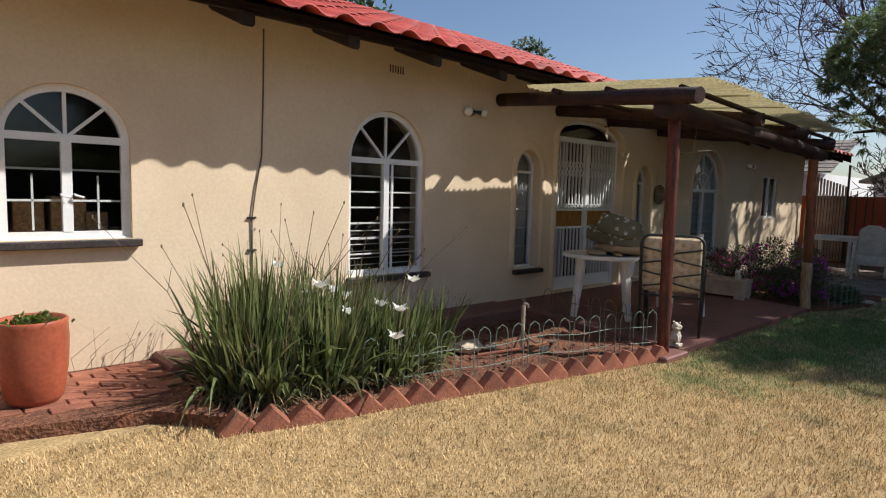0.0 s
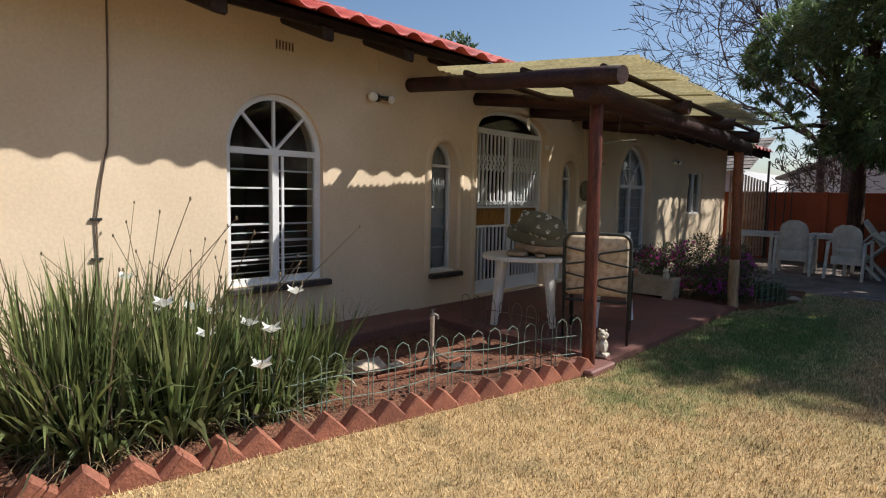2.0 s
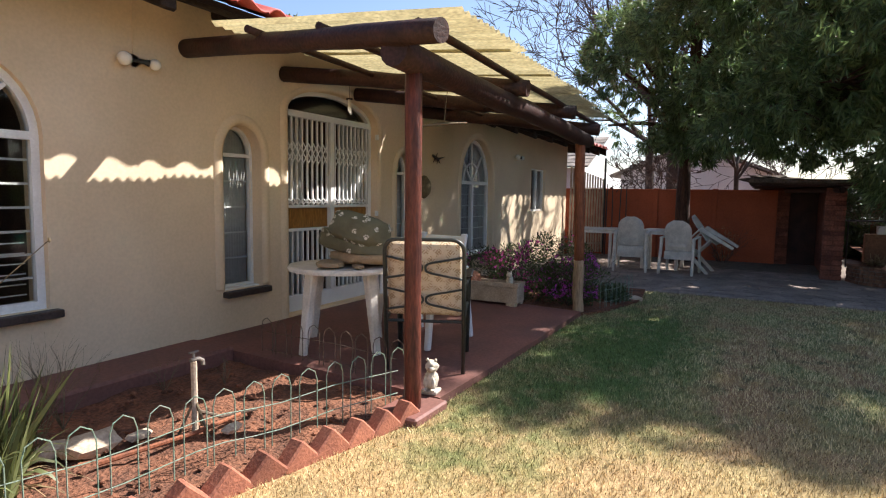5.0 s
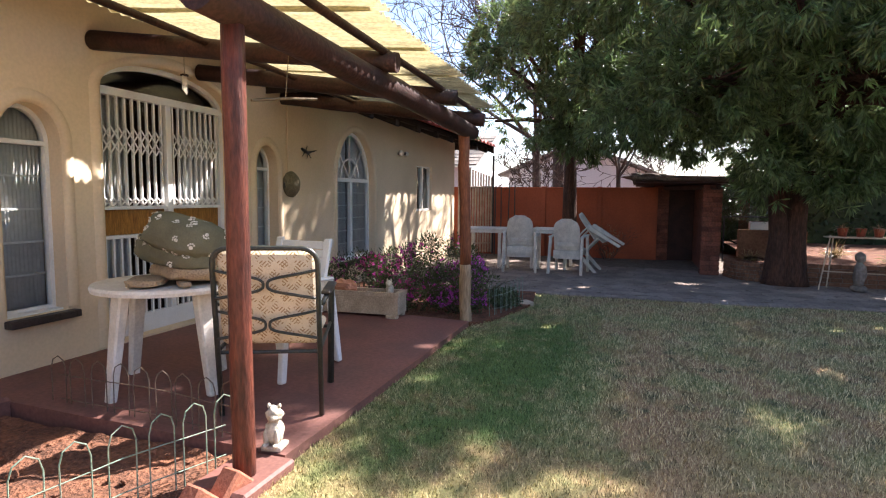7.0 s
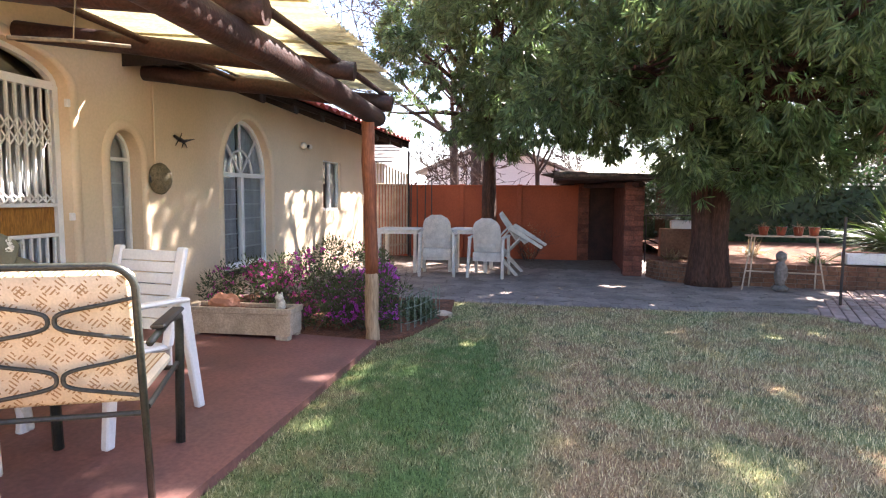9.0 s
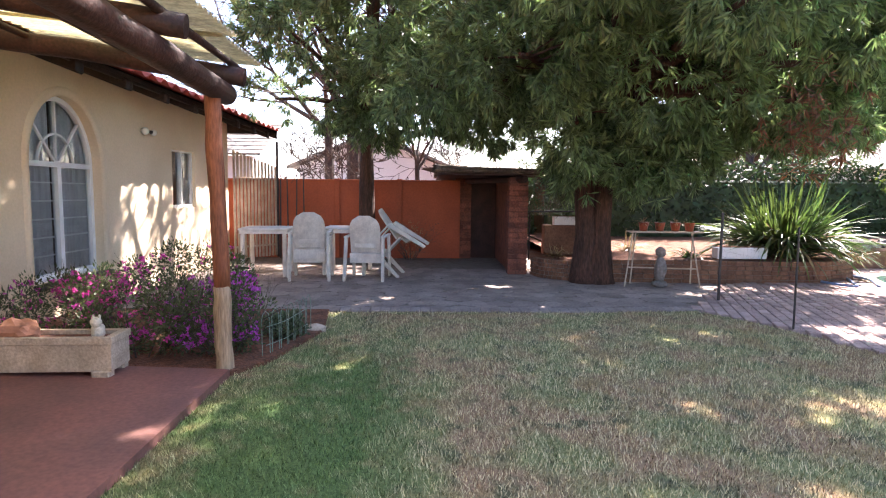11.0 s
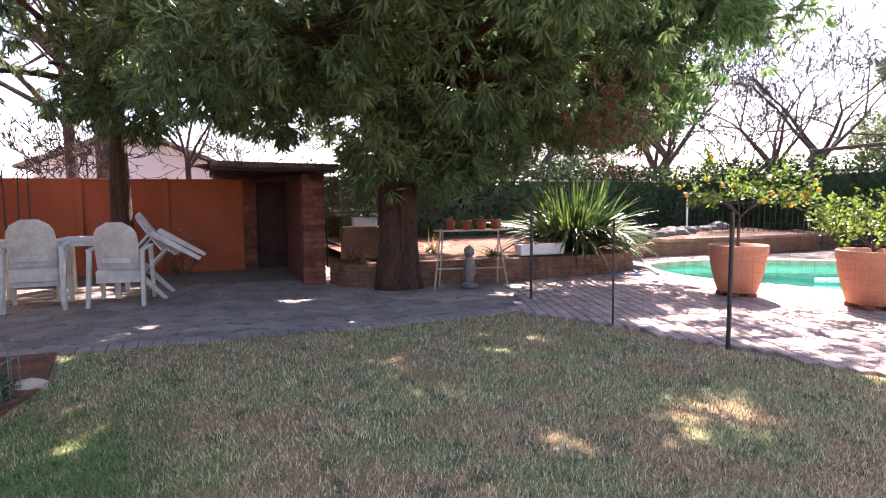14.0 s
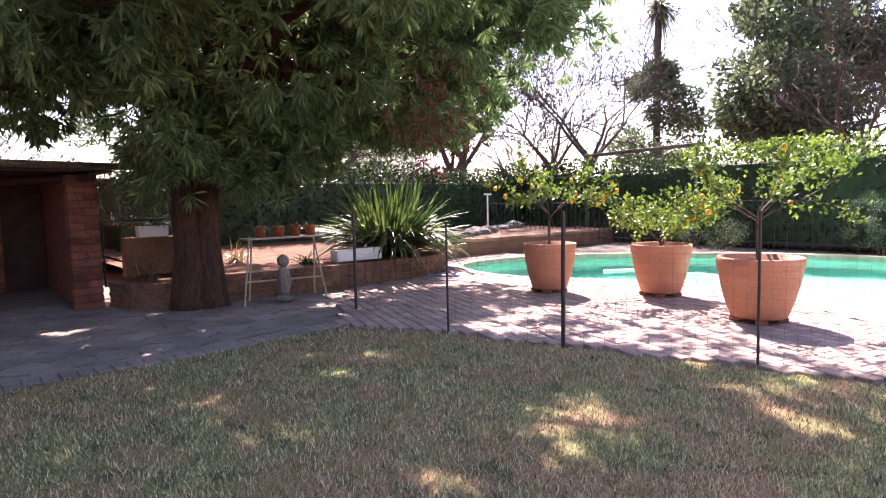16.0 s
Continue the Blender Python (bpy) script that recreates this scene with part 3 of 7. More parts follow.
def arch(x0, x1, zs, za, n=18):
    c, a = (x0 + x1) / 2, (x1 - x0) / 2
    return [(c + a * math.cos(math.pi * i / n), zs + (za - zs) * math.sin(math.pi * i / n)) for i in range(n + 1)]


def opening(x0, x1, z0, zs, za):
    return [(x0, z0), (x1, z0)] + (arch(x0, x1, zs, za) if za > zs else [(x1, zs), (x0, zs)])


OPEN = {"w1": (-0.47, 0.29, 0.97, 1.64, 1.99), "w2": (2.085, 2.985, 0.55, 1.63, 2.10), "w3": (4.37, 4.80, 0.47, 1.62, 1.87), "door": (5.13, 6.60, 0.13, 2.07, 2.33),
        "w4": (7.01, 7.40, 0.48, 1.565, 1.81), "w5": (8.76, 9.95, 0.38, 1.50, 2.17), "w6": (11.76, 12.58, 1.01, 1.835, 1.835)}
wall_bm = filled([[(-7, -0.1), (14.08, -0.1), (14.08, 2.60), (7.2, 2.60), (7.2, 2.77), (-7, 2.77)]] + [opening(*o) for o in OPEN.values()], 0)
thickened(wall_bm, 0.24)
bmesh.ops.transform(wall_bm, matrix=Matrix(((1, 0, 0, 0), (0, 0, -1, WY), (0, 1, 0, 0), (0, 0, 0, 1))), verts=wall_bm.verts)
bmesh.ops.recalc_face_normals(wall_bm, faces=wall_bm.faces)
wall_front = part("wall_front", wall_bm, M_PLASTER)
tagged(wall_front, "cream plastered house wall with arched openings", "wall", kind="structure")
for nm, b in (("wall_side", (13.84, WY + 0.241, -0.1, 14.08, 11, 2.45)), ("wall_back", (-7, 11, -0.1, 14.08, 11.24, 2.62)), ("wall_end", (-7, WY + 0.241, -0.1, -6.76, 11, 2.62))):
    bm = box(bmesh.new(), *b)
    tagged(part(nm, bm, M_PLASTER), "cream plastered outer wall of the house", "wall", kind="structure")
bm = box(bmesh.new(), -6.75, WY + 0.25, -0.05, 13.83, 10.98, 0.05)
tagged(part("floor_inside", bm, M_INSIDE), "dim brown floor inside the house", "floor", kind="structure")
bm = box(bmesh.new(), -6.75, WY + 0.25, 2.45, 13.83, 10.98, 2.55)
tagged(part("ceiling", bm, M_INSIDE), "dim ceiling inside the house", "ceiling", kind="structure")
bm = box(bmesh.new(), -6.7, 7.2, 0.05, 13.8, 7.3, 2.45)
for xx in (1.3, 3.6, 5.0, 6.7, 8.0, 11.0):
    box(bm, xx, WY + 0.25, 0.05, xx + 0.1, 7.19, 2.45)
tagged(part("wall_inside", bm, M_INSIDE), "dim inner walls seen through windows", "wall", kind="structure")

# roof: eave at y 4.12, rising to the back
SL = math.tan(radians(21))
EY, EZ = 4.07, 2.59
def roof_z(y):
    return EZ + (y - EY) * SL
roof = thing("roof", "low pitched red clay tiled roof", "roof", kind="structure")
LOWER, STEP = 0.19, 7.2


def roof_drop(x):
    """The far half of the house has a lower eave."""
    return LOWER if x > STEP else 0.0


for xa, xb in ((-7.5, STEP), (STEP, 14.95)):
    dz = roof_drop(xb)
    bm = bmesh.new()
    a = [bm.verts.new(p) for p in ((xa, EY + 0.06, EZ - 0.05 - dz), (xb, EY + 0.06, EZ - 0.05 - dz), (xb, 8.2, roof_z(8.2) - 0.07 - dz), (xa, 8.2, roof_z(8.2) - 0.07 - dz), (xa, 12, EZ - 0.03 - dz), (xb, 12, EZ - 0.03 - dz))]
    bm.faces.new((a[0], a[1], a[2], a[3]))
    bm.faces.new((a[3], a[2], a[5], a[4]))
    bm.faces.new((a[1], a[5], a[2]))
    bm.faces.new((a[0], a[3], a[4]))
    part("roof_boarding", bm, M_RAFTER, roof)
TW, TL = 0.30, 0.36


def tile_mesh():
    bm = bmesh.new()
    prof = []
    for i in range(9):
        t = i / 8
        prof.append((t * TW, 0.052 * max(0, math.sin(math.pi * min(1, t / 0.68))) ** 0.8 + (0.012 if t > 0.9 else 0)))
    grid = []
    for yy, dz in ((0.0, 0.024), (TL + 0.05, 0.0)):
        for th in (0, 0.016):
            grid.append([bm.verts.new((x, yy, z + dz - th + yy * SL)) for x, z in prof])
    for i in range(8):
        bm.faces.new((grid[0][i], grid[0][i + 1], grid[2][i + 1], grid[2][i]))
        bm.faces.new((grid[1][i], grid[0][i], grid[0][i + 1], grid[1][i + 1])[::-1])
        bm.faces.new((grid[1][i + 1], grid[1][i], grid[3][i], grid[3][i + 1]))
    bmesh.ops.recalc_face_normals(bm, faces=bm.faces)
    me = bpy.data.meshes.new("roof_tile")
    bm.to_mesh(me)
    bm.free()
    me.materials.append(M_TILE)
    me.shade_smooth()
    return me


TILE = tile_mesh()
tv = np.array([v.co[:] for v in TILE.vertices])
tf = np.array([list(p.vertices) for p in TILE.polygons])
vs, fs, cnt = [], [], 0
for row in range(11):
    for col in range(75):
        x, y = -7.5 + col * TW, EY - 0.02 + row * TL
        if row < 5 and -0.7 < x < 14.9:
            continue
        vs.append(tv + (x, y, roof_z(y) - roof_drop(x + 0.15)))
        fs.append(tf + cnt)
        cnt += len(tv)
tiles_far = from_arrays("roof_tiles", np.concatenate(vs), np.concatenate(fs), M_TILE, roof, smooth=True)
tiles_far["kind"] = "stuff"
for i in range(26):
    x = -6.9 + i * 0.86
    bm = bmesh.new()
    box(bm, x, 0.04, -0.15, x + 0.11, 1.2, -0.03, 0.02)
    for v in bm.verts:
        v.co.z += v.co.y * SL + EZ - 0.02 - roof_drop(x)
        v.co.y += EY + 0.06
    part("rafter", bm, M_RAFTER, roof)
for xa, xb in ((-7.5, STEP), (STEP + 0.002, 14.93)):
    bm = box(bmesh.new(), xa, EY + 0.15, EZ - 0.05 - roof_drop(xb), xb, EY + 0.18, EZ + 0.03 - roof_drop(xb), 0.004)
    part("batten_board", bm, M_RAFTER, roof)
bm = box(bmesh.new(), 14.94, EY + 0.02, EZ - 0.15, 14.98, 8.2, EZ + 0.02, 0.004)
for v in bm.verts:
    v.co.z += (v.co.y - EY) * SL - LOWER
part("barge_board", bm, M_RAFTER, roof)


def bar(bm, x0, z0, x1, z1, w, d, y):
    """A flat bar in the wall's plane between two points."""
    v = Vector((x1 - x0, 0, z1 - z0))
    ln = v.length
    m = Matrix.Translation((x0, y, z0)) @ Matrix.Rotation(-math.atan2(v.z, v.x), 4, "Y")
    return box(bm, 0, -d / 2, -w / 2, ln, d / 2, w / 2, m=m)


def arc_bar(bm, pts, w, d, y, cx, cz):
    """A frame bent along an arch."""
    rows = []
    for x, z in pts:
        r = Vector((x - cx, 0, z - cz)).normalized() * w
        rows.append([bm.verts.new((x, y - d / 2, z)), bm.verts.new((x - r.x, y - d / 2, z - r.z)), bm.verts.new((x - r.x, y + d / 2, z - r.z)), bm.verts.new((x, y + d / 2, z))])
    for a, b in zip(rows, rows[1:]):
        for i in range(4):
            bm.faces.new((a[i], a[(i + 1) % 4], b[(i + 1) % 4], b[i]))
    bmesh.ops.recalc_face_normals(bm, faces=bm.faces)
    return bm


def window(name, key, label, bars, spokes=3, mull=True, sill="", fw=0.045, cols=1, fine=0, depth=0.07):
    x0, x1, z0, zs, za = OPEN[key]
    y, c = WY + depth, (x0 + x1) / 2
    w = thing(name, label, "window", kind="structure")
    fr = bmesh.new()
    box(fr, x0, y - 0.025, z0, x0 + fw, y + 0.025, zs)
    box(fr, x1 - fw, y - 0.025, z0, x1, y + 0.025, zs)
    box(fr, x0 + fw, y - 0.026, z0, x1 - fw, y + 0.026, z0 + fw)
    box(fr, x0 + fw, y - 0.028, zs - fw / 2, x1 - fw, y + 0.028, zs + fw / 2)
    if za > zs:
        arc_bar(fr, arch(x0, x1, zs, za), fw, 0.05, y, c, zs)
    if mull:
        box(fr, c - fw * 0.6, y - 0.03, z0 + fw, c + fw * 0.6, y + 0.03, zs - fw / 2)
    part("window_frame", fr, M_WHITE, w)
    if za > zs:
        for i in range(spokes):
            a = math.pi * (i + 1) / (spokes + 1)
            sp = bmesh.new()
            bar(sp, c, zs, c + (x1 - x0) / 2 * 0.97 * math.cos(a), zs + (za - zs) * 0.97 * math.sin(a), 0.022, 0.025, y)
            part("fanlight_bar", sp, M_WHITE, w)
    for i in range(bars):
        zz = z0 + fw + (zs - z0 - fw) * (i + 1) / (bars + 1)
        gb = bmesh.new()
        box(gb, x0 + fw, y + 0.018, zz - 0.007, x1 - fw, y + 0.030, zz + 0.007)
        part("glazing_bar", gb, M_WHITE, w)
    for i in range(fine):
        zz = z0 + fw + (zs - z0 - fw) * 0.45 * (i + 0.5) / fine
        gb = bmesh.new()
        box(gb, x0 + fw, y + 0.10, zz - 0.004, x1 - fw, y + 0.106, zz + 0.004)
        part("blind_slat", gb, M_WHITE, w)
    gl = filled([opening(x0 + 0.01, x1 - 0.01, z0 + 0.01, zs - (0.01 if za <= zs else 0), za - 0.01)], 0)
    bmesh.ops.transform(gl, matrix=Matrix(((1, 0, 0, 0), (0, 0, -1, y + 0.008), (0, 1, 0, 0), (0, 0, 0, 1))), verts=gl.verts)
    g = part("pane", gl, M_GLASS, w)
    g.visible_shadow = False
    if sill:
        sb = bmesh.new()
        box(sb, x0 - 0.02, WY - 0.07, z0 - 0.055, x1 + 0.05, WY + 0.03, z0 - 0.005, 0.006)
        part("window_sill", sb, M_SLATE, w, "dark glazed tile sill")
        ws = bmesh.new()
        box(ws, x0 + 0.01, WY + 0.031, z0 - 0.004, x1 - 0.01, y - 0.026, z0 + 0.012, 0.004)
        part("sill_moulding", ws, M_WHITE, w)
    return w


w1 = window("window_1", "w1", "white steel arched window with cottage panes", 2, sill="y", fw=0.05)
for sx in (-0.28, 0.10):
    vb = bmesh.new()
    box(vb, sx - 0.006, WY + 0.088, 1.03, sx + 0.006, WY + 0.1, 1.40)
    part("glazing_bar", vb, M_WHITE, w1)
for sx in (-0.13, -0.05):
    hb = tube(bmesh.new(), [(sx, WY + 0.04, 1.27), (sx, WY + 0.015, 1.265), (sx + 0.05, WY + 0.01, 1.25)], 0.007, 6)
    part("window_latch", hb, M_WHITE, w1)
w2 = window("window_2", "w2", "tall white arched window with burglar bars", 6, sill="y", fw=0.05, fine=7)
hb = box(bmesh.new(), 2.585, WY + 0.03, 0.60, 2.61, WY + 0.045, 1.60, 0.003)
part("casement_edge", hb, M_WHITE, w2)
w3 = window("window_3", "w3", "narrow arched side window with drawn pale blind", 4, spokes=0, mull=False, sill="y", fw=0.03, depth=0.14)
w4 = window("window_4", "w4", "narrow arched side window with drawn pale blind", 4, spokes=0, mull=False, sill="y", fw=0.03, depth=0.14)
w5 = window("window_5", "w5", "wide white arched window with curtains behind glass", 5, fw=0.05, sill="y", depth=0.12)
bm = arc_bar(bmesh.new(), arch(9.06, 9.65, 1.50, 1.81), 0.02, 0.025, WY + 0.12, 9.355, 1.50)
part("fanlight_ring", bm, M_WHITE, w5)
w6 = window("window_6", "w6", "small white steel casement window", 0, spokes=0, fw=0.04)


def curtain(name, label, x0, x1, z0, z1, y, mat, amp=0.02, waves=9):
    bm = bmesh.new()
    rows = [[bm.verts.new((x0 + (x1 - x0) * i / 60, y + amp * math.sin(i / 60 * waves * 2 * math.pi) + 0.006 * math.sin(i * 1.7), z)) for i in range(61)] for z in (z0, z1)]
    for i in range(60):
        bm.faces.new((rows[0][i], rows[0][i + 1], rows[1][i + 1], rows[1][i]))
    r = bmesh.ops.extrude_face_region(bm, geom=bm.faces[:])
    bmesh.ops.translate(bm, vec=(0, 0.004, 0), verts=[g for g in r["geom"] if isinstance(g, bmesh.types.BMVert)])
    bmesh.ops.recalc_face_normals(bm, faces=bm.faces)
    return tagged(part(name, bm, mat, smooth=True), label, "curtain")


curtain("blind", "pale grey roller blind drawn behind narrow window", 4.33, 4.79, 0.45, 1.95, WY + 0.19, M_CURTAIN, 0.002, 2)
curtain("blind", "pale grey roller blind drawn behind narrow window", 6.98, 7.43, 0.45, 1.9, WY + 0.19, M_CURTAIN, 0.002, 2)
curtain("curtain", "pale net curtain hanging behind arched window", 8.78, 9.31, 0.3, 2.12, WY + 0.165, M_CURTAIN, 0.012, 5)
curtain("curtain", "pale net curtain hanging behind arched window", 9.36, 9.93, 0.3, 2.12, WY + 0.165, M_CURTAIN, 0.012, 5)
curtain("curtain", "pale curtain inside the glazed double door", 5.15, 5.58, 0.14, 2.1, WY + 0.23, M_CURTAIN, 0.018, 6)
curtain("curtain", "pale curtain inside the glazed double door", 6.2, 6.58, 0.14, 2.1, WY + 0.23, M_CURTAIN, 0.018, 6)
curtain("curtain", "pale curtain half drawn behind small window", 12.18, 12.56, 1.03, 1.81, WY + 0.12, M_CURTAIN, 0.008, 6)
for i, (bx, bw, bh) in enumerate(((-0.36, 0.18, 0.22), (-0.14, 0.22, 0.25), (0.06, 0.16, 0.14))):
    bm = box(bmesh.new(), bx, WY + 0.36, 1.0, bx + bw, WY + 0.6, 1.0 + bh, 0.006)
    bx_ob = tagged(part("cardboard_box", bm, M_BOX), "brown cardboard box standing on table inside window", "box")
bm = box(bmesh.new(), -0.5, WY + 0.3, 0.95, 0.5, WY + 0.8, 0.997, 0.005)
for lx in (-0.46, 0.42):
    for ly in (WY + 0.33, WY + 0.73):
        box(bm, lx, ly, 0.05, lx + 0.04, ly + 0.04, 0.949)
tagged(part("side_table", bm, M_BOX), "plain wooden table inside the house", "table")

# glazed double door with sliding trellis gate
x0, x1, z0, zs, za = OPEN["door"]
door = thing("door_1", "white double door behind a closed trellis security gate", "door", kind="structure")
y = WY + 0.12
fr = bmesh.new()
box(fr, x0, y - 0.03, z0, x0 + 0.05, y + 0.03, zs)
box(fr, x1 - 0.05, y - 0.03, z0, x1, y + 0.03, zs)
box(fr, x0 + 0.05, y - 0.031, zs - 0.03, x1 - 0.05, y + 0.031, zs + 0.03)
arc_bar(fr, arch(x0, x1, zs, za), 0.04, 0.05, y, (x0 + x1) / 2, zs - 0.6)
part("door_frame", fr, M_WHITE, door)
bm = box(bmesh.new(), x0 + 0.05, y - 0.02, z0, x1 - 0.05, y + 0.02, z0 + 0.16, 0.004)
part("kick_board", bm, M_WHITE, door)
cm = (x0 + x1) / 2 + 0.02
bm = box(bmesh.new(), cm - 0.03, y - 0.045, z0 + 0.161, cm + 0.03, y + 0.02, zs - 0.03, 0.004)
part("gate_stile", bm, M_WHITE, door)
for zz in (0.94, 1.17):
    for xa, xb in ((x0 + 0.05, cm - 0.03), (cm + 0.03, x1 - 0.05)):
        bm = box(bmesh.new(), xa, y - 0.03, zz - 0.014, xb, y + 0.0, zz + 0.014, 0.003)
        part("gate_rail", bm, M_WHITE, door)
for xa, xb in ((x0 + 0.05, cm - 0.03), (cm + 0.03, x1 - 0.05)):
    bm = box(bmesh.new(), xa, y + 0.003, 0.955, xb, y + 0.02, 1.155, 0.003)
    part("wood_panel", bm, M_BROWNPANEL, door, "amber stained wooden panel")
    nb = 9
    for i in range(nb):
        xx = xa + (xb - xa) * (i + 0.5) / nb
        bm = box(bmesh.new(), xx - 0.008, y - 0.028, 1.185, xx + 0.008, y - 0.008, zs - 0.031)
        part("gate_bar", bm, M_WHITE, door)
        bm = box(bmesh.new(), xx - 0.008, y - 0.028, z0 + 0.161, xx + 0.008, y - 0.008, 0.925)
        part("gate_bar", bm, M_WHITE, door)
        if i < nb - 1:
            xn = xa + (xb - xa) * (i + 1.5) / nb
            for za_, zb_ in ((1.70, 1.80), (1.80, 1.70), (1.60, 1.70), (1.70, 1.60), (1.19, 1.25), (1.25, 1.19)):
                bm = bar(bmesh.new(), xx, za_, xn, zb_, 0.012, 0.006, y - 0.033)
                part("trellis_link", bm, M_WHITE, door)
gl = filled([opening(x0 + 0.02, x1 - 0.02, z0 + 0.16, zs, za - 0.02)], 0)
bmesh.ops.transform(gl, matrix=Matrix(((1, 0, 0, 0), (0, 0, -1, y + 0.06), (0, 1, 0, 0), (0, 0, 0, 1))), verts=gl.verts)
g = part("pane", gl, M_GLASS, door)
g.visible_shadow = False
bm = box(bmesh.new(), x1 - 0.025, WY - 0.012, 1.92, x1 + 0.02, WY + 0.02, 1.98, 0.004)
part("hinge", bm, M_WHITE, door)
bm = box(bmesh.new(), x1 - 0.025, WY - 0.012, 1.05, x1 + 0.02, WY + 0.02, 1.11, 0.004)
part("hinge", bm, M_WHITE, door)

# raised plaster bands round door and narrow windows
for nm, key in (("trim", "door"), ("trim", "w3"), ("trim", "w4"), ("trim", "w5")):
    a0, a1, b0, bs_, ba = OPEN[key]
    bm = bmesh.new()
    pts = [(a0 - 0.0, b0 if key == "door" else b0 + 0.02)] + arch(a0, a1, bs_, ba)[::-1] + [(a1, b0 if key == "door" else b0 + 0.02)]
    cx = (a0 + a1) / 2
    rows = []
    for px, pz in pts:
        d = Vector((px - cx, pz - min(pz, bs_))).normalized() if pz > bs_ else Vector((1 if px > cx else -1, 0))
        rows.append([bm.verts.new((px + d.x * o, WY - p, pz + d.y * o)) for o, p in ((0.0, -0.02), (0.006, 0.012), (0.03, 0.022), (0.075, 0.018), (0.10, -0.01))])
    for a, b in zip(rows, rows[1:]):
        for i in range(4):
            bm.faces.new((a[i], a[i + 1], b[i + 1], b[i]))
    bmesh.ops.recalc_face_normals(bm, faces=bm.faces)
    tagged(part(nm, bm, M_PLASTER, smooth=True), "rounded cream plaster band round an opening", "trim", kind="structure")

# wall fittings
def wall_lamp(x, z, group):
    lamp = thing("wall_lamp", "twin globe outdoor wall lamp on dark bracket", "lamp", x, WY, z, group=group)
    bm = lathe(bmesh.new(), [(0.04, -0.03), (0.045, -0.02), (0.045, 0)], 16)
    bmesh.ops.transform(bm, matrix=pose(0.02, 0, 0, 90), verts=bm.verts)
    part("bracket", bm, M_BLACK, lamp)
    for s in (-1, 1):
        bm = tube(bmesh.new(), [(0.02, -0.03, 0), (0.02 + s * 0.05, -0.05, -0.005), (0.02 + s * 0.075, -0.06, -0.01)], [0.014, 0.018, 0.026], 8)
        part("socket", bm, M_BLACK, lamp)
        bm = blob(bmesh.new(), 0.048 if s < 0 else 0.040, 3, 0, 0, at=(0.02 + s * 0.115, -0.068, -0.012))
        part("globe", bm, M_BULB, lamp, smooth=True)
    return lamp


wall_lamp(3.59, 2.21, "wall lamps on the house front")
wall_lamp(10.95, 2.0, "wall lamps on the house front")
vent = thing("air_brick", "clay air brick set high in the wall", "vent", 2.60, WY, 2.49)
bm = box(bmesh.new(), -0.10, -0.006, -0.05, 0.10, 0.0, 0.05, 0.002)
part("face", bm, M_PLASTER, vent)
for i in range(6):
    bm = box(bmesh.new(), -0.085 + i * 0.03, -0.009, -0.035, -0.07 + i * 0.03, -0.004, 0.035)
    part("slot", bm, M_RUST, vent)
bm = tube(bmesh.new(), [(1.27, WY - 0.008, 2.6), (1.265, WY - 0.008, 2.1), (1.25, WY - 0.008, 1.6), (1.20, WY - 0.012, 1.35), (1.165, WY - 0.012, 1.11), (1.168, WY - 0.008, 0.85), (1.17, WY - 0.008, 0.15)], 0.006, 6)
cable = tagged(part("cable", bm, M_RUST), "thin grey cable running down the wall", "cable")
for zz in (1.107, 0.845):
    cl = box(bmesh.new(), 1.13, WY - 0.02, zz - 0.008, 1.20, WY, zz + 0.008, 0.002)
    part("clip", cl, M_BLACK, cable)
bm = tube(bmesh.new(), [(3.60, WY - 0.006, 2.6), (3.60, WY - 0.006, 2.25)], 0.005, 6)
tagged(part("cable", bm, M_PLASTER), "cream painted cable above the wall lamp", "cable")
pipe = tagged(part("conduit", tube(bmesh.new(), [(7.58, WY - 0.012, 2.6), (7.58, WY - 0.012, 1.45)], 0.01, 8), M_PLASTER), "cream conduit pipe down the wall", "pipe")
basket = thing("hanging_basket_plate", "round woven brown plate hung on the wall", "wall decoration", 7.63, WY, 1.405)
bm = lathe(bmesh.new(), [(0.05, -0.09), (0.115, -0.07), (0.15, -0.03), (0.145, -0.005), (0.1, 0)], 24)
bmesh.ops.transform(bm, matrix=pose(0, 0, 0, -90), verts=bm.verts)
for v in bm.verts:
    v.co.y = -abs(v.co.y)
part("bowl", bm, M_ENAMEL, basket, smooth=True)
bm = tube(bmesh.new(), [(-0.14, -0.02, 0.02), (-0.18, -0.05, 0.01), (-0.17, -0.05, -0.04)], 0.008, 6)
part("hook", bm, M_BLACK, basket)
liz = bmesh.new()
tube(liz, [(7.88, WY - 0.012, 1.83), (7.96, WY - 0.014, 1.80), (8.03, WY - 0.012, 1.79), (8.12, WY - 0.01, 1.81), (8.22, WY - 0.01, 1.83)], [0.014, 0.022, 0.018, 0.009, 0.003], 8)
for a, b in (((7.95, 1.80), (7.90, 1.74)), ((7.96, 1.80), (8.01, 1.87)), ((8.03, 1.79), (8.0, 1.72)), ((8.03, 1.79), (8.09, 1.73))):
    tube(liz, [(a[0], WY - 0.012, a[1]), (b[0], WY - 0.008, b[1])], [0.008, 0.004], 6)
tagged(part("lizard_ornament", liz, M_BLACK), "dark metal lizard ornament on the wall", "wall decoration")

# ---- pergola ----
pergola = thing("pergola", "rough pole pergola with yellow corrugated roof sheets", "pergola")


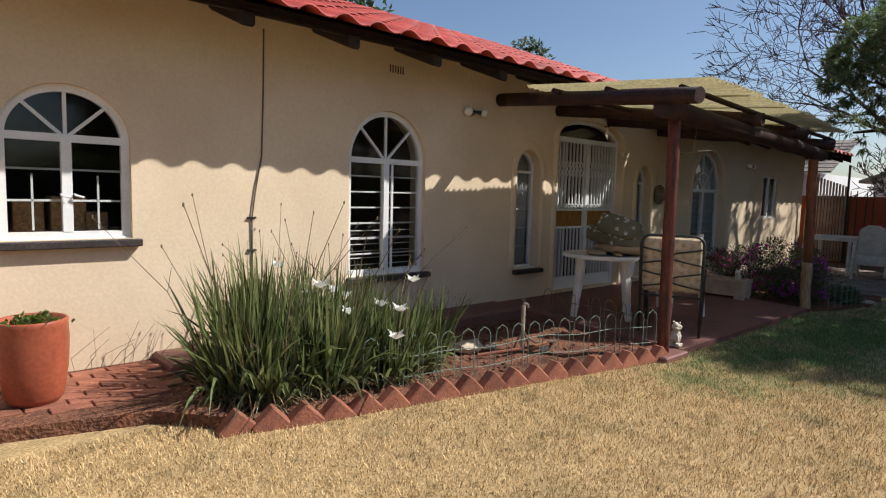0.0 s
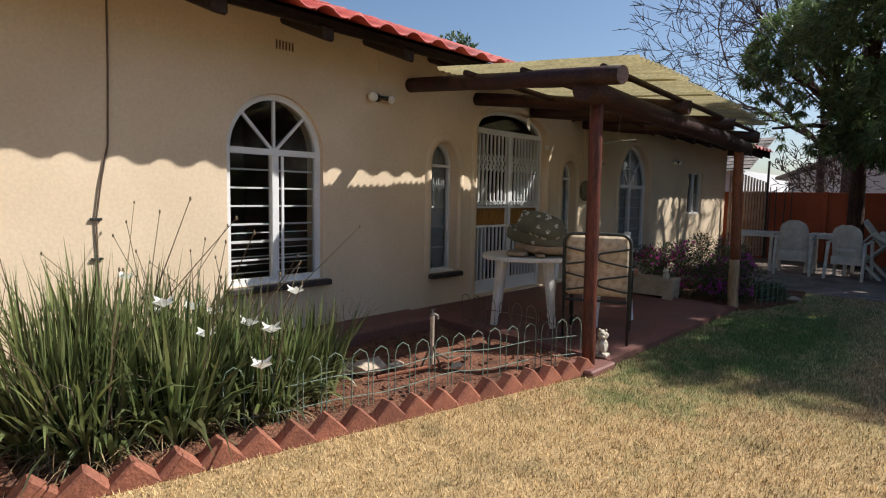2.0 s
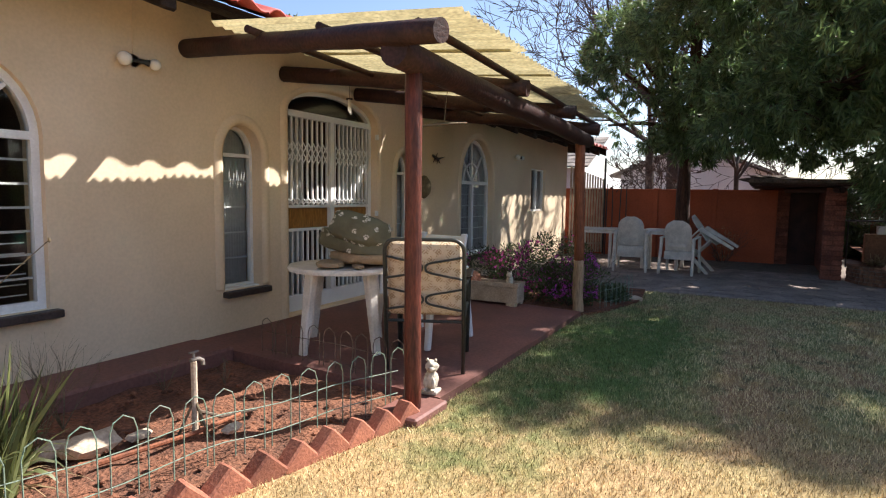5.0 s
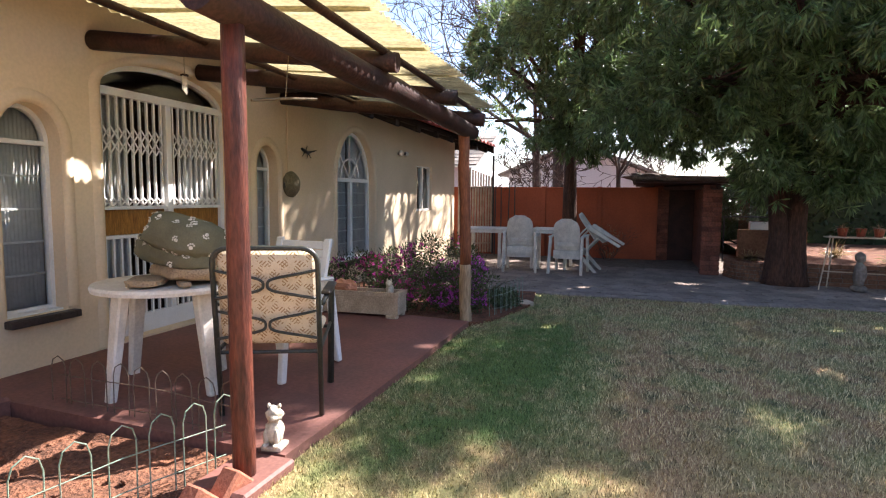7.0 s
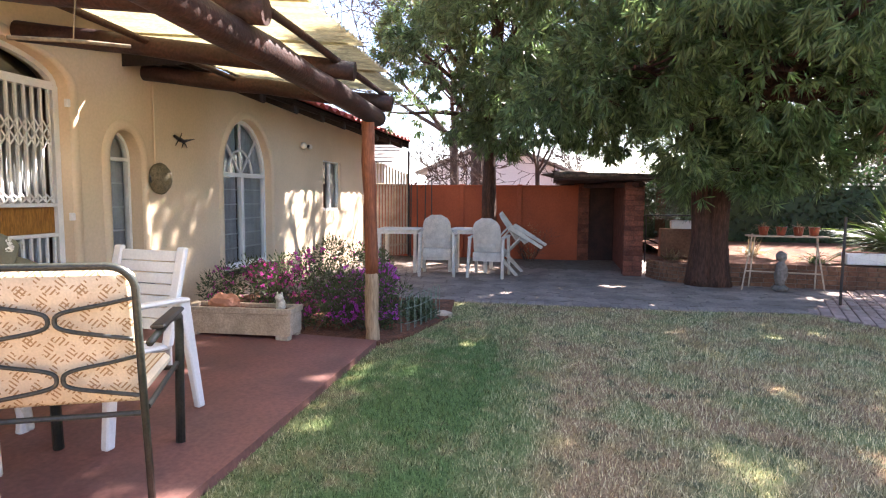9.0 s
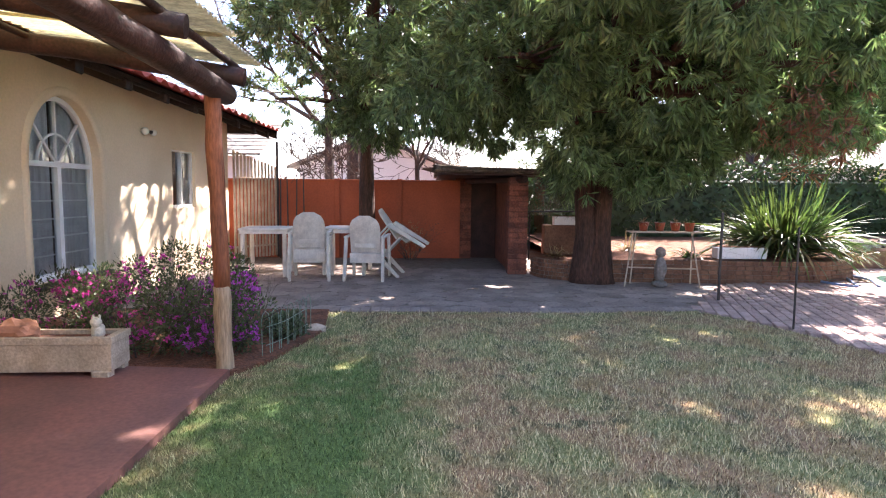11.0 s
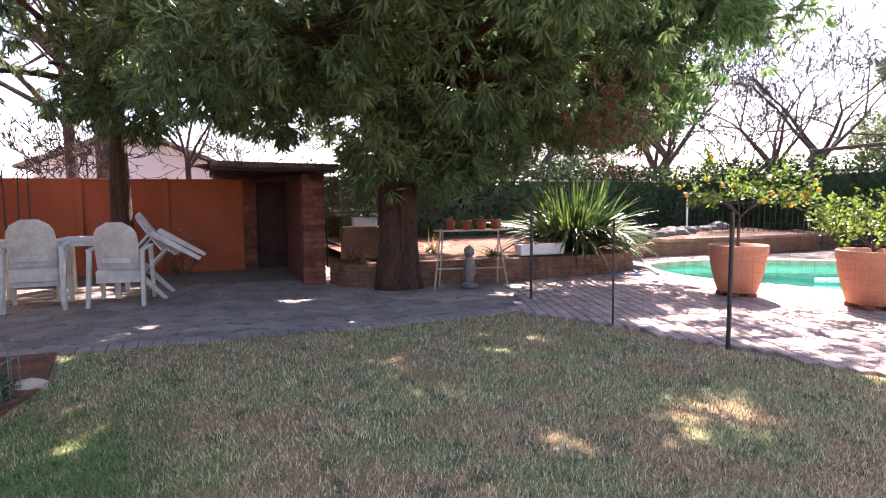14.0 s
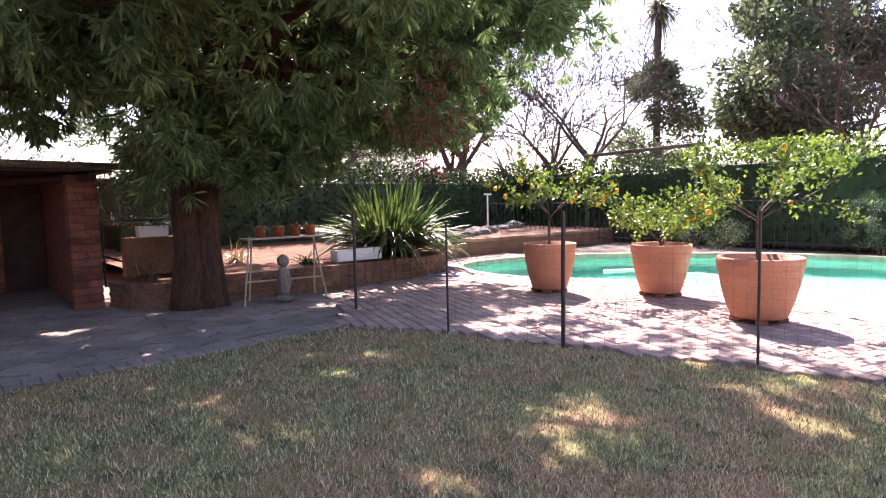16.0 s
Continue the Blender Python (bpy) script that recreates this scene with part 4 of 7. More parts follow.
def log(name, p0, p1, r, mat, seed, taper=0.92, seg=14):
    p0, p1 = Vector(p0), Vector(p1)
    pts = []
    for i in range(9):
        p = p0.lerp(p1, i / 8)
        w = Vector((noise.noise(Vector((seed, i * 0.6, 0))), noise.noise(Vector((seed, i * 0.6, 5))), noise.noise(Vector((seed, i * 0.6, 9))))) * r * 0.22
        pts.append(p + w)
    bm = tube(bmesh.new(), pts, [r * (1 - (1 - taper) * i / 8) * (1 + 0.10 * noise.noise(Vector((seed, 3, i * 0.9)))) for i in range(9)], seg)
    for f in bm.faces:
        f.smooth = len(f.verts) == 4
    return part(name, bm, mat, pergola)


log("post", (3.83, 2.575, -0.05), (3.845, 2.60, 2.0), 0.050, M_POST, 1.0, 0.98)
log("post", (7.385, 2.575, 0.60), (7.36, 2.605, 1.88), 0.056, M_POST_B, 2.0, 0.98)
log("post_foot", (7.39, 2.57, -0.05), (7.385, 2.575, 0.61), 0.062, M_POST_BASE, 2.5, 0.92)
log("front_beam", (3.62, 2.59, 2.07), (7.58, 2.575, 1.935), 0.086, M_DARKWOOD, 3.0, 0.88)
for p0, p1, s in (((4.04, 4.74, 2.385), (3.56, 2.27, 2.12), 4.0), ((5.08, 4.74, 2.385), (5.26, 2.44, 2.125), 5.0), ((6.13, 4.70, 2.36), (6.50, 2.42, 2.10), 6.0), ((7.31, 4.62, 2.32), (7.60, 2.46, 2.055), 7.0)):
    log("cross_log", p0, p1, 0.070, M_DARKWOOD, s, 0.92)
for yy, zz, s in ((2.49, 2.225, 9.0), (3.17, 2.285, 10.0), (3.75, 2.335, 11.0)):
    log("thin_batten", (3.70, yy, zz), (7.85, yy + 0.06, zz - 0.09), 0.026, M_DARKWOOD, s, 0.9, 8)
for i in range(5):
    bm = bmesh.new()
    xa, n = 3.72 + i * 0.91, 72
    ya, yb = 2.235 + 0.07 * i + 0.025 * math.sin(i * 2.1), 4.10 + 0.02 * math.sin(i * 1.7)
    rows = []
    for j, yy in enumerate(np.linspace(ya, yb, 9)):
        rows.append([bm.verts.new((xa + (t / n) * 0.97, yy, 2.262 + 0.083 * (yy - 2.24) + 0.015 * math.cos(2 * math.pi * t / 6) + 0.006 * (i % 2) + 0.012 * noise.noise(Vector((xa + t * 0.03, yy * 1.5, 0))))) for t in range(n + 1)])
    for a, b in zip(rows, rows[1:]):
        for t in range(n):
            bm.faces.new((a[t], a[t + 1], b[t + 1], b[t]))
    part("roof_sheet", bm, M_SHEET, pergola, smooth=True)
bm = tube(bmesh.new(), [(4.16, 2.74, 1.735), (4.33, 2.66, 1.765), (4.50, 2.58, 1.785)], 0.007, 6)
tagged(part("hanging_stick", bm, M_DRYSTEM), "thin bare stick hanging under the pergola", "stick")
bm = tube(bmesh.new(), [(4.33, 2.66, 1.768), (4.335, 2.64, 2.0)], 0.0025, 5)
tagged(part("string", bm, M_DRYSTEM), "thin string tied to the pergola pole", "string")
chime = thing("wind_chime", "silver tube wind chime under the pergola", "wind chime", 5.55, 4.35, 2.36)
bm = lathe(bmesh.new(), [(0.03, -0.16), (0.032, -0.15), (0.02, -0.145)], 12)
part("disc", bm, M_DARKWOOD, chime)
for i in range(4):
    bm = tube(bmesh.new(), [(-0.021 + 0.014 * i, 0, -0.16), (-0.021 + 0.014 * i, 0, -0.27 - 0.01 * i)], 0.004, 6)
    part("chime_tube", bm, M_BULB, chime)
bm = tube(bmesh.new(), [(0, 0, -0.145), (0, 0, 0.02)], 0.0025, 5)
part("cord", bm, M_DRYSTEM, chime)

# ---- boundary walls, lapa, neighbour ----
ow = thing("wall_east", "orange painted garden wall with pilasters and coping", "wall", kind="structure")
bm = box(bmesh.new(), 14.82, 0.55, -0.05, 14.95, 8.5, 1.475)
part("wall_panel", bm, M_ORANGE, ow)
for yy in (1.72, 2.92, 4.1):
    bm = box(bmesh.new(), 14.78, yy - 0.05, -0.05, 14.99, yy + 0.05, 1.52, 0.008)
    part("pilaster", bm, M_ORANGE, ow)
bm = box(bmesh.new(), 14.79, 0.55, 1.475, 14.98, 8.5, 1.505, 0.006)
part("coping", bm, M_ORANGE, ow)
bm = box(bmesh.new(), 18.2, -16, -0.05, 18.4, 0.5, 1.7)
tagged(part("wall_far", bm, M_RETAIN), "brown garden wall behind planting", "wall", kind="structure")
bm = box(bmesh.new(), -14, -14.6, -0.05, 18.2, -14.4, 1.9)
tagged(part("wall_south", bm, M_RETAIN), "garden wall behind the pool hedge", "wall", kind="structure")
bm = box(bmesh.new(), -14.2, -14.4, -0.05, -14, 12, 1.9)
tagged(part("wall_west", bm, M_PLASTER), "plain garden wall behind the viewer", "wall", kind="structure")


def brick_pillar(name, x, y, w, d, h, label):
    p = thing(name, label, "pillar", x, y, 0)
    z, row = 0.0, 0
    core = box(bmesh.new(), -w / 2 + 0.012, -d / 2 + 0.012, -0.05, w / 2 - 0.012, d / 2 - 0.012, h - 0.005)
    part("mortar_core", core, M_PILLAR, p)
    while z < h - 0.05:
        for s in (0, 1):
            bm = bmesh.new()
            if row % 2:
                box(bm, -w / 2, (-d / 2 if s == 0 else 0.005), z, w / 2, (-0.005 if s == 0 else d / 2), z + 0.072, 0.006)
            else:
                box(bm, (-w / 2 if s == 0 else 0.005), -d / 2, z, (-0.005 if s == 0 else w / 2), d / 2, z + 0.072, 0.006)
            for v in bm.verts:
                v.co += Vector((1, 0.6, 0)) * 0.006 * noise.noise(Vector((x, row, s)))
            part("brick", bm, M_PILLAR, p)
        z, row = z + 0.082, row + 1
    return p


brick_pillar("gate_pillar", 15.0, 0.48, 0.30, 0.30, 1.60, "rough brown brick pillar beside the orange wall")
brick_pillar("gate_pillar", 12.64, -0.24, 0.23, 0.30, 1.52, "broad dark red brick pillar of the garden store")
store = thing("garden_store", "dark garden store with a flat pole roof", "shed")
part("store_door", box(bmesh.new(), 14.98, -0.165, -0.05, 15.03, 0.33, 1.50, 0.006), M_DARKWOOD, store, "dark timber door in deep shade")
for b, mt in (((16.4, -0.4, -0.05, 16.5, 0.9, 1.55), M_DARKWOOD), ((15.16, 0.75, -0.05, 16.4, 0.85, 1.52), M_DARKWOOD), ((12.76, -0.39, -0.05, 16.4, -0.17, 1.50), M_PILLAR)):
    bm = box(bmesh.new(), *b)
    part("store_wall", bm, mt, store)
for i in range(16):
    xx = 12.35 + i * 0.27
    bm = tube(bmesh.new(), [(xx, -0.62, 1.60 + 0.02 * math.sin(i * 2.3)), (xx + 0.1, 1.05, 1.63 + 0.02 * math.sin(i * 1.3))], 0.04, 8)
    part("roof_pole", bm, M_THATCH, store)
# board added below the poles to keep sun streaks off the terrace
part("shade_board", box(bmesh.new(), 12.4, -0.55, 1.545, 16.45, 1.0, 1.56), M_DARKWOOD, store)
bm = tube(bmesh.new(), [(12.3, -0.3, 1.48), (15.2, 0.5, 1.50)], 0.05, 10)
part("lintel_pole", bm, M_DARKWOOD, store)
bm = blob(bmesh.new(), 0.3, 3, 0.5, 3, (1.2, 1.6, 0.28), (14.95, 0.75, 1.72), 4)
part("thatch_heap", bm, M_THATCH, store)
bm = tube(bmesh.new(), [(15.2, 0.1, 0.0), (15.15, 0.12, 0.5)], 0.03, 8)
part("prop", bm, M_DARKWOOD, store)

nb = thing("neighbour_house", "white gabled neighbour house with tiled roof", "house")
bm = bmesh.new()
pr = [(5.6, -0.1), (5.6, 2.15), (3.1, 3.15), (0.6, 2.15), (0.6, -0.1)]
va = [bm.verts.new((24, y, z)) for y, z in pr]
vb = [bm.verts.new((33, y, z)) for y, z in pr]
bm.faces.new(va)
bm.faces.new(vb[::-1])
for i in range(5):
    bm.faces.new((va[i], va[(i + 1) % 5], vb[(i + 1) % 5], vb[i]))
bmesh.ops.recalc_face_normals(bm, faces=bm.faces)
part("wall", bm, M_NEIGHBOUR, nb)
for s, (ya, yb) in enumerate(((5.95, 3.1), (0.25, 3.1))):
    bm = bmesh.new()
    vs4 = [bm.verts.new(p) for p in ((23.6, ya, 2.06), (33.4, ya, 2.06), (33.4, yb, 3.23), (23.6, yb, 3.23))]
    bm.faces.new(vs4)
    r = bmesh.ops.extrude_face_region(bm, geom=bm.faces[:])
    bmesh.ops.translate(bm, vec=(0, 0, 0.09), verts=[g for g in r["geom"] if isinstance(g, bmesh.types.BMVert)])
    bmesh.ops.recalc_face_normals(bm, faces=bm.faces)
    part("roof", bm, M_GREYTILE, nb)
nb2 = thing("neighbour_house", "low tiled roof of the house next door", "house")
bm = box(bmesh.new(), 21, 6.4, -0.05, 29, 14, 2.3)
part("wall", bm, M_NEIGHBOUR, nb2)
roofp = part("roof", box(bmesh.new(), 20.6, 6.0, 2.3, 20.7, 14, 2.32), M_GREYTILE, nb2)
for r_ in range(9):
    bm = bmesh.new()
    f0, f1 = r_ * 0.32, r_ * 0.32 + 0.36
    vs4 = [bm.verts.new(p) for p in ((20.6 + f0, 6.0, 2.3 + f0 * 0.42), (20.6 + f0, 14, 2.3 + f0 * 0.42), (20.6 + f1, 14, 2.28 + f1 * 0.42), (20.6 + f1, 6.0, 2.28 + f1 * 0.42))]
    bm.faces.new(vs4)
    r = bmesh.ops.extrude_face_region(bm, geom=bm.faces[:])
    bmesh.ops.translate(bm, vec=(0, 0, 0.05), verts=[g for g in r["geom"] if isinstance(g, bmesh.types.BMVert)])
    part("tile_course", bm, M_GREYTILE, nb2)
nb3 = thing("neighbour_house", "distant white house under a grey roof", "house")
bm = box(bmesh.new(), 30, -22, -0.05, 36, -13, 2.6)
part("wall", bm, M_NEIGHBOUR, nb3)
bm = bmesh.new()
v6 = [bm.verts.new(p) for p in ((29.5, -22.5, 2.55), (29.5, -12.5, 2.55), (33, -14.5, 4.2), (33, -20.5, 4.2), (36.5, -22.5, 2.55), (36.5, -12.5, 2.55))]
for q in ((0, 1, 2, 3), (1, 5, 2), (5, 4, 3, 2), (4, 0, 3)):
    bm.faces.new([v6[i] for i in q])
part("roof", bm, M_GREYTILE, nb3)

# slatted side gate and leaning palisade bars
gate = thing("slatted_gate", "tall cream slatted security gate by the house corner", "gate")
g0, g1 = Vector((14.0, 4.62, 0)), Vector((14.74, 4.08, 0))
for i in range(13):
    p = g0.lerp(g1, i / 12)
    bm = box(bmesh.new(), -0.02, -0.012, 0.04, 0.02, 0.012, 1.98 - 0.25 * i / 12, 0.003, m=pose(p.x, p.y, 0, 0, 0, -36))
    part("slat", bm, M_STONE, gate)
for zz in (0.25, 1.5):
    bm = tube(bmesh.new(), [(g0.x, g0.y, zz), (g1.x, g1.y, zz)], 0.018, 6)
    part("rail", bm, M_STONE, gate)
bm = tube(bmesh.new(), [(14.78, 4.05, 0), (14.78, 4.05, 2.2)], 0.025, 8)
part("gate_post", bm, M_BLACK, gate)
for i, (yy, lean_) in enumerate(((3.95, 0.02), (3.8, 0.05), (3.66, 0.0), (3.5, 0.04))):
    bm = tube(bmesh.new(), [(14.55, yy, 0), (14.70, yy + lean_, 1.62)], [0.014, 0.010], 6)
    tagged(part("steel_bar", bm, M_BLACK), "black steel bar leaning on the orange wall", "bar", "bars leaning on the wall")


# ---- patio furniture ----
def round_table(x, y, z, top, r):
    t = thing("round_table", "white round plastic garden table on patio", "table", x, y, z, 33)
    bm = lathe(bmesh.new(), [(r - 0.03, top - 0.045), (r - 0.004, top - 0.04), (r, top - 0.02), (r - 0.008, top - 0.003), (r - 0.05, top), (0.05, top + 0.002)], 48)
    part("tabletop", bm, M_PLASTIC, t, smooth=False)
    for i in range(4):
        a = math.pi / 4 + i * math.pi / 2
        bm = bmesh.new()
        box(bm, -0.03, -0.045, 0, 0.03, 0.045, top - 0.046, 0.01)
        for v in bm.verts:
            k = v.co.z / top
            v.co.x = v.co.x * (0.75 + 0.45 * k) + (r - 0.04) * (1 - k) + (r - 0.13) * k
            v.co.y *= 0.7 + 0.4 * k
        bmesh.ops.transform(bm, matrix=pose(0, 0, 0, 0, 0, math.degrees(a)), verts=bm.verts)
        part("leg", bm, M_PLASTIC, t)
    return t


round_table(4.64, 3.72, patio_z(3.60), 0.665, 0.43)


def rounded_loop(w, h, r, n=5):
    """A U turned over: two uprights joined by a rounded top, in y and z."""
    pts = [(-w / 2, 0.0)]
    for i in range(n + 1):
        a = math.pi - math.pi / 2 * i / n
        pts.append((-w / 2 + r + r * math.cos(a), h - r + r * math.sin(a)))
    for i in range(n + 1):
        a = math.pi / 2 - math.pi / 2 * i / n
        pts.append((w / 2 - r + r * math.cos(a), h - r + r * math.sin(a)))
    return pts + [(w / 2, 0.0)]


def metal_chair(x, y, z, rz):
    """A steel patio armchair with a padded back; it faces local +x."""
    c = thing("patio_armchair", "dark steel patio armchair with woven pattern cushion", "chair", x, y, z, rz)
    back = [(-0.02 - 0.20 * (zz - 0.4) if zz > 0.4 else -0.02 * (zz / 0.4), yy, zz) for yy, zz in rounded_loop(0.52, 0.93, 0.08)]
    bm = tube(bmesh.new(), back, 0.014, 8)
    part("back_frame", bm, M_GREENSTEEL, c, smooth=True)
    for s in (-1, 1):
        bm = tube(bmesh.new(), [(-0.0, s * 0.27, 0.62), (0.25, s * 0.28, 0.65), (0.46, s * 0.27, 0.62), (0.49, s * 0.265, 0.55), (0.50, s * 0.255, 0.0)], [0.014, 0.015, 0.018, 0.020, 0.022], 8)
        part("arm_frame", bm, M_GREENSTEEL, c, smooth=True)
        bm = box(bmesh.new(), 0.08, s * 0.278 - 0.028, 0.65, 0.42, s * 0.278 + 0.028, 0.672, 0.008)
        part("armrest", bm, M_BLACK, c)
    bm = tube(bmesh.new(), [(-0.015, -0.26, 0.36), (-0.015, 0.26, 0.36)], 0.011, 8)
    tube(bm, [(0.45, -0.26, 0.38), (0.45, 0.26, 0.38)], 0.011, 8)
    for s in (-1, 1):
        tube(bm, [(-0.01, s * 0.26, 0.38), (0.45, s * 0.26, 0.40)], 0.011, 8)
    part("seat_frame", bm, M_GREENSTEEL, c)
    bm = bmesh.new()
    box(bm, 0, -0.25, 0.40, 0.055, 0.25, 0.915, 0.02)
    bmesh.ops.subdivide_edges(bm, edges=bm.edges[:], cuts=5, use_grid_fill=True)
    for v in bm.verts:
        f = 1 - (abs(v.co.y) / 0.26) ** 4
        v.co.x = (v.co.x - 0.02) * (1 + 0.35 * f) + 0.008 - 0.20 * (v.co.z - 0.4) + 0.006 * noise.noise(v.co * 9)
    part("back_cushion", bm, M_WEAVE, c, "cream cushion woven with brown dashes", smooth=True)
    bm = bmesh.new()
    box(bm, 0.03, -0.24, 0.40, 0.44, 0.24, 0.46, 0.02)
    part("seat_cushion", bm, M_WEAVE, c, "cream cushion woven with brown dashes")
    for zz, s in ((0.74, 1), (0.52, -1)):
        for side in (-1, 1):
            bm = bmesh.new()
            xx = -0.05 - 0.20 * (zz - 0.4)
            pts = [(xx, side * 0.25, zz + 0.075), (xx, side * 0.16, zz + 0.055), (xx, side * 0.035, zz + 0.03), (xx, side * 0.010, zz), (xx, side * 0.035, zz - 0.03), (xx, side * 0.16, zz - 0.055), (xx, side * 0.25, zz - 0.07)]
            pts = catmull(pts, 4)
            tube(bm, pts, 0.008, 6)
            part("scroll_bar", bm, M_GREENSTEEL, c, smooth=True)
    return c


metal_chair(4.45, 2.85, patio_z(2.75), 23.5).scale = (1.17, 1.04, 1.02)


def plastic_chair(name, x, y, z, rz, label, mat, high=0.92, group="", slats=False, rx=0, ry=0):
    """A moulded garden armchair; it faces local +x."""
    c = thing(name, label, "chair", x, y, z, rz, group, rx=rx, ry=ry)

    def back_x(zz):
        return -0.18 - 0.26 * (zz - 0.4)

    w0, w1_ = 0.22, 0.20
    if slats:
        for s in (-1, 1):
            bm = bmesh.new()
            box(bm, -0.015, s * 0.22 - 0.03, 0.38, 0.02, s * 0.22 + 0.03, high, 0.008)
            for v in bm.verts:
                v.co.x += back_x(v.co.z)
            part("back_post", bm, mat, c)
        for i in range(7):
            zz = 0.46 + i * (high - 0.5) / 6.6
            bm = bmesh.new()
            box(bm, -0.01, -0.19, zz, 0.012, 0.19, zz + 0.055, 0.004)
            for v in bm.verts:
                v.co.x += back_x(v.co.z)
            part("back_slat", bm, mat, c)
    else:
        bm = bmesh.new()
        nz, ny = 9, 8
        grid = []
        for i in range(nz + 1):
            t = i / nz
            zz = 0.40 + (high - 0.40) * t
            hw = 0.22 if t < 0.6 else 0.22 * math.sqrt(max(0.02, 1 - ((t - 0.6) / 0.42) ** 2.6))
            grid.append([bm.verts.new((back_x(zz) + 0.045 * (2 * j / ny - 1) ** 2, hw * (2 * j / ny - 1), zz)) for j in range(ny + 1)])
        for i in range(nz):
            for j in range(ny):
                bm.faces.new((grid[i][j], grid[i][j + 1], grid[i + 1][j + 1], grid[i + 1][j]))
        r = bmesh.ops.extrude_face_region(bm, geom=bm.faces[:])
        bmesh.ops.translate(bm, vec=(-0.014, 0, 0), verts=[g for g in r["geom"] if isinstance(g, bmesh.types.BMVert)])
        bmesh.ops.recalc_face_normals(bm, faces=bm.faces)
        part("backrest", bm, mat, c, smooth=False)
        bm = bmesh.new()
        box(bm, back_x(0.52) - 0.024, -0.15, 0.47, back_x(0.52) - 0.012, 0.15, 0.53, 0.004)
        part("back_rib", bm, mat, c)
    bm = bmesh.new()
    box(bm, -0.20, -0.23, 0.375, 0.27, 0.23, 0.405, 0.012)
    for v in bm.verts:
        v.co.z += 0.06 * (v.co.x - 0.05)
    part("seat", bm, mat, c)
    bm = bmesh.new()
    box(bm, -0.205, -0.225, 0.25, -0.19, 0.225, 0.374, 0.004)
    part("apron", bm, mat, c)
    for s in (-1, 1):
        bm = bmesh.new()
        box(bm, -0.27, s * 0.27 - 0.032, 0.63, 0.22, s * 0.27 + 0.032, 0.655, 0.01)
        for v in bm.verts:
            v.co.z += 0.05 * max(0, v.co.x) * 2 - 0.02
        part("armrest", bm, mat, c)
        for fx, tx in ((0.27, 0.20), (-0.34, -0.24)):
            bm = bmesh.new()
            top = 0.63
            box(bm, -0.03, -0.022, 0, 0.03, 0.022, top, 0.008)
            for v in bm.verts:
                k = v.co.z / top
                v.co.x = v.co.x * (0.8 + 0.5 * k) + fx * (1 - k) + tx * k
                v.co.y += s * (0.275 - 0.01 * k)
            part("leg", bm, mat, c)
    return c


plastic_chair("plastic_armchair", 5.22, 3.33, patio_z(3.2), 172, "white slatted plastic garden armchair on patio", M_WHITE, 0.90, slats=True)

# dog bed cushions on the round table
TT = patio_z(3.60) + 0.670
bed_c = thing("pet_cushion", "olive pet cushion with cream paw prints lying on table", "cushion", 4.68, 3.56, TT, 60)
bed_c.scale = (1.2, 1.22, 1.04)
def soft(w, d, h, seed, m, flat=3.0):
    bm = bmesh.new()
    vs = bmesh.ops.create_icosphere(bm, subdivisions=4, radius=1)["verts"]
    for v in vs:
        c = v.co
        s = Vector([math.copysign(abs(q) ** (1 / flat if i < 2 else 0.62), q) for i, q in enumerate(c)])
        k = 1 + 0.10 * noise.noise(c * 2.2 + Vector((seed, 0, 0))) + 0.04 * noise.noise(c * 6 + Vector((seed, 0, 0)))
        v.co = Vector((s.x * w / 2, s.y * d / 2, s.z * h / 2)) * k
    bmesh.ops.transform(bm, matrix=m, verts=bm.verts)
    return bm


c_low = soft(0.46, 0.34, 0.10, 1, pose(0, 0, 0.055, 4, 3, 0), 2.0)
part("lower_cushion", c_low, M_TAN, bed_c, "tan quilted underside", smooth=True)
c_mid = soft(0.50, 0.40, 0.17, 2, pose(0.02, 0.01, 0.165, 8, -6, 12), 2.0)
c_top = soft(0.34, 0.30, 0.22, 5, pose(-0.11, 0.06, 0.27, 14, -14, 30), 2.0)
surf = []
for b in (c_mid, c_top):
    b.faces.ensure_lookup_table()
    surf.append([(f.calc_center_median().copy(), f.normal.copy()) for f in b.faces])
part("middle_cushion", c_mid, M_CANVAS, bed_c, smooth=True)
part("top_cushion", c_top, M_CANVAS, bed_c, smooth=True)
rp = random.Random(4)
for pts in surf:
    for i in range(46):
        p, nrm = rp.choice(pts)
        q = nrm.to_track_quat("Z", "Y").to_matrix().to_4x4() @ pose(0, 0, 0, 0, 0, rp.uniform(0, 360))
        bm = bmesh.new()
        for ax, ay, ar in ((0, -0.006, 0.011), (-0.013, 0.007, 0.0055), (-0.004, 0.014, 0.0055), (0.006, 0.014, 0.0055), (0.014, 0.006, 0.0055)):
            r = bmesh.ops.create_circle(bm, cap_ends=True, segments=7, radius=ar)
            bmesh.ops.translate(bm, vec=(ax, ay, 0), verts=r["verts"])
        bmesh.ops.transform(bm, matrix=Matrix.Translation(p + nrm * 0.003) @ q, verts=bm.verts)
        part("paw_print", bm, M_PAW, bed_c)
fold = soft(0.30, 0.20, 0.05, 8, pose(4.42, 3.66, TT + 0.025, 0, 0, 30), 2.0)
tagged(part("folded_cloth", fold, M_TAN, smooth=True), "folded tan cloth lying on the round table", "cloth")
bm = soft(0.16, 0.07, 0.03, 9, pose(4.46, 3.44, TT + 0.016, 0, 0, 50), 2.0)
tagged(part("cloth_strap", bm, M_TAN, smooth=True), "rolled tan strap lying on the table", "cloth")

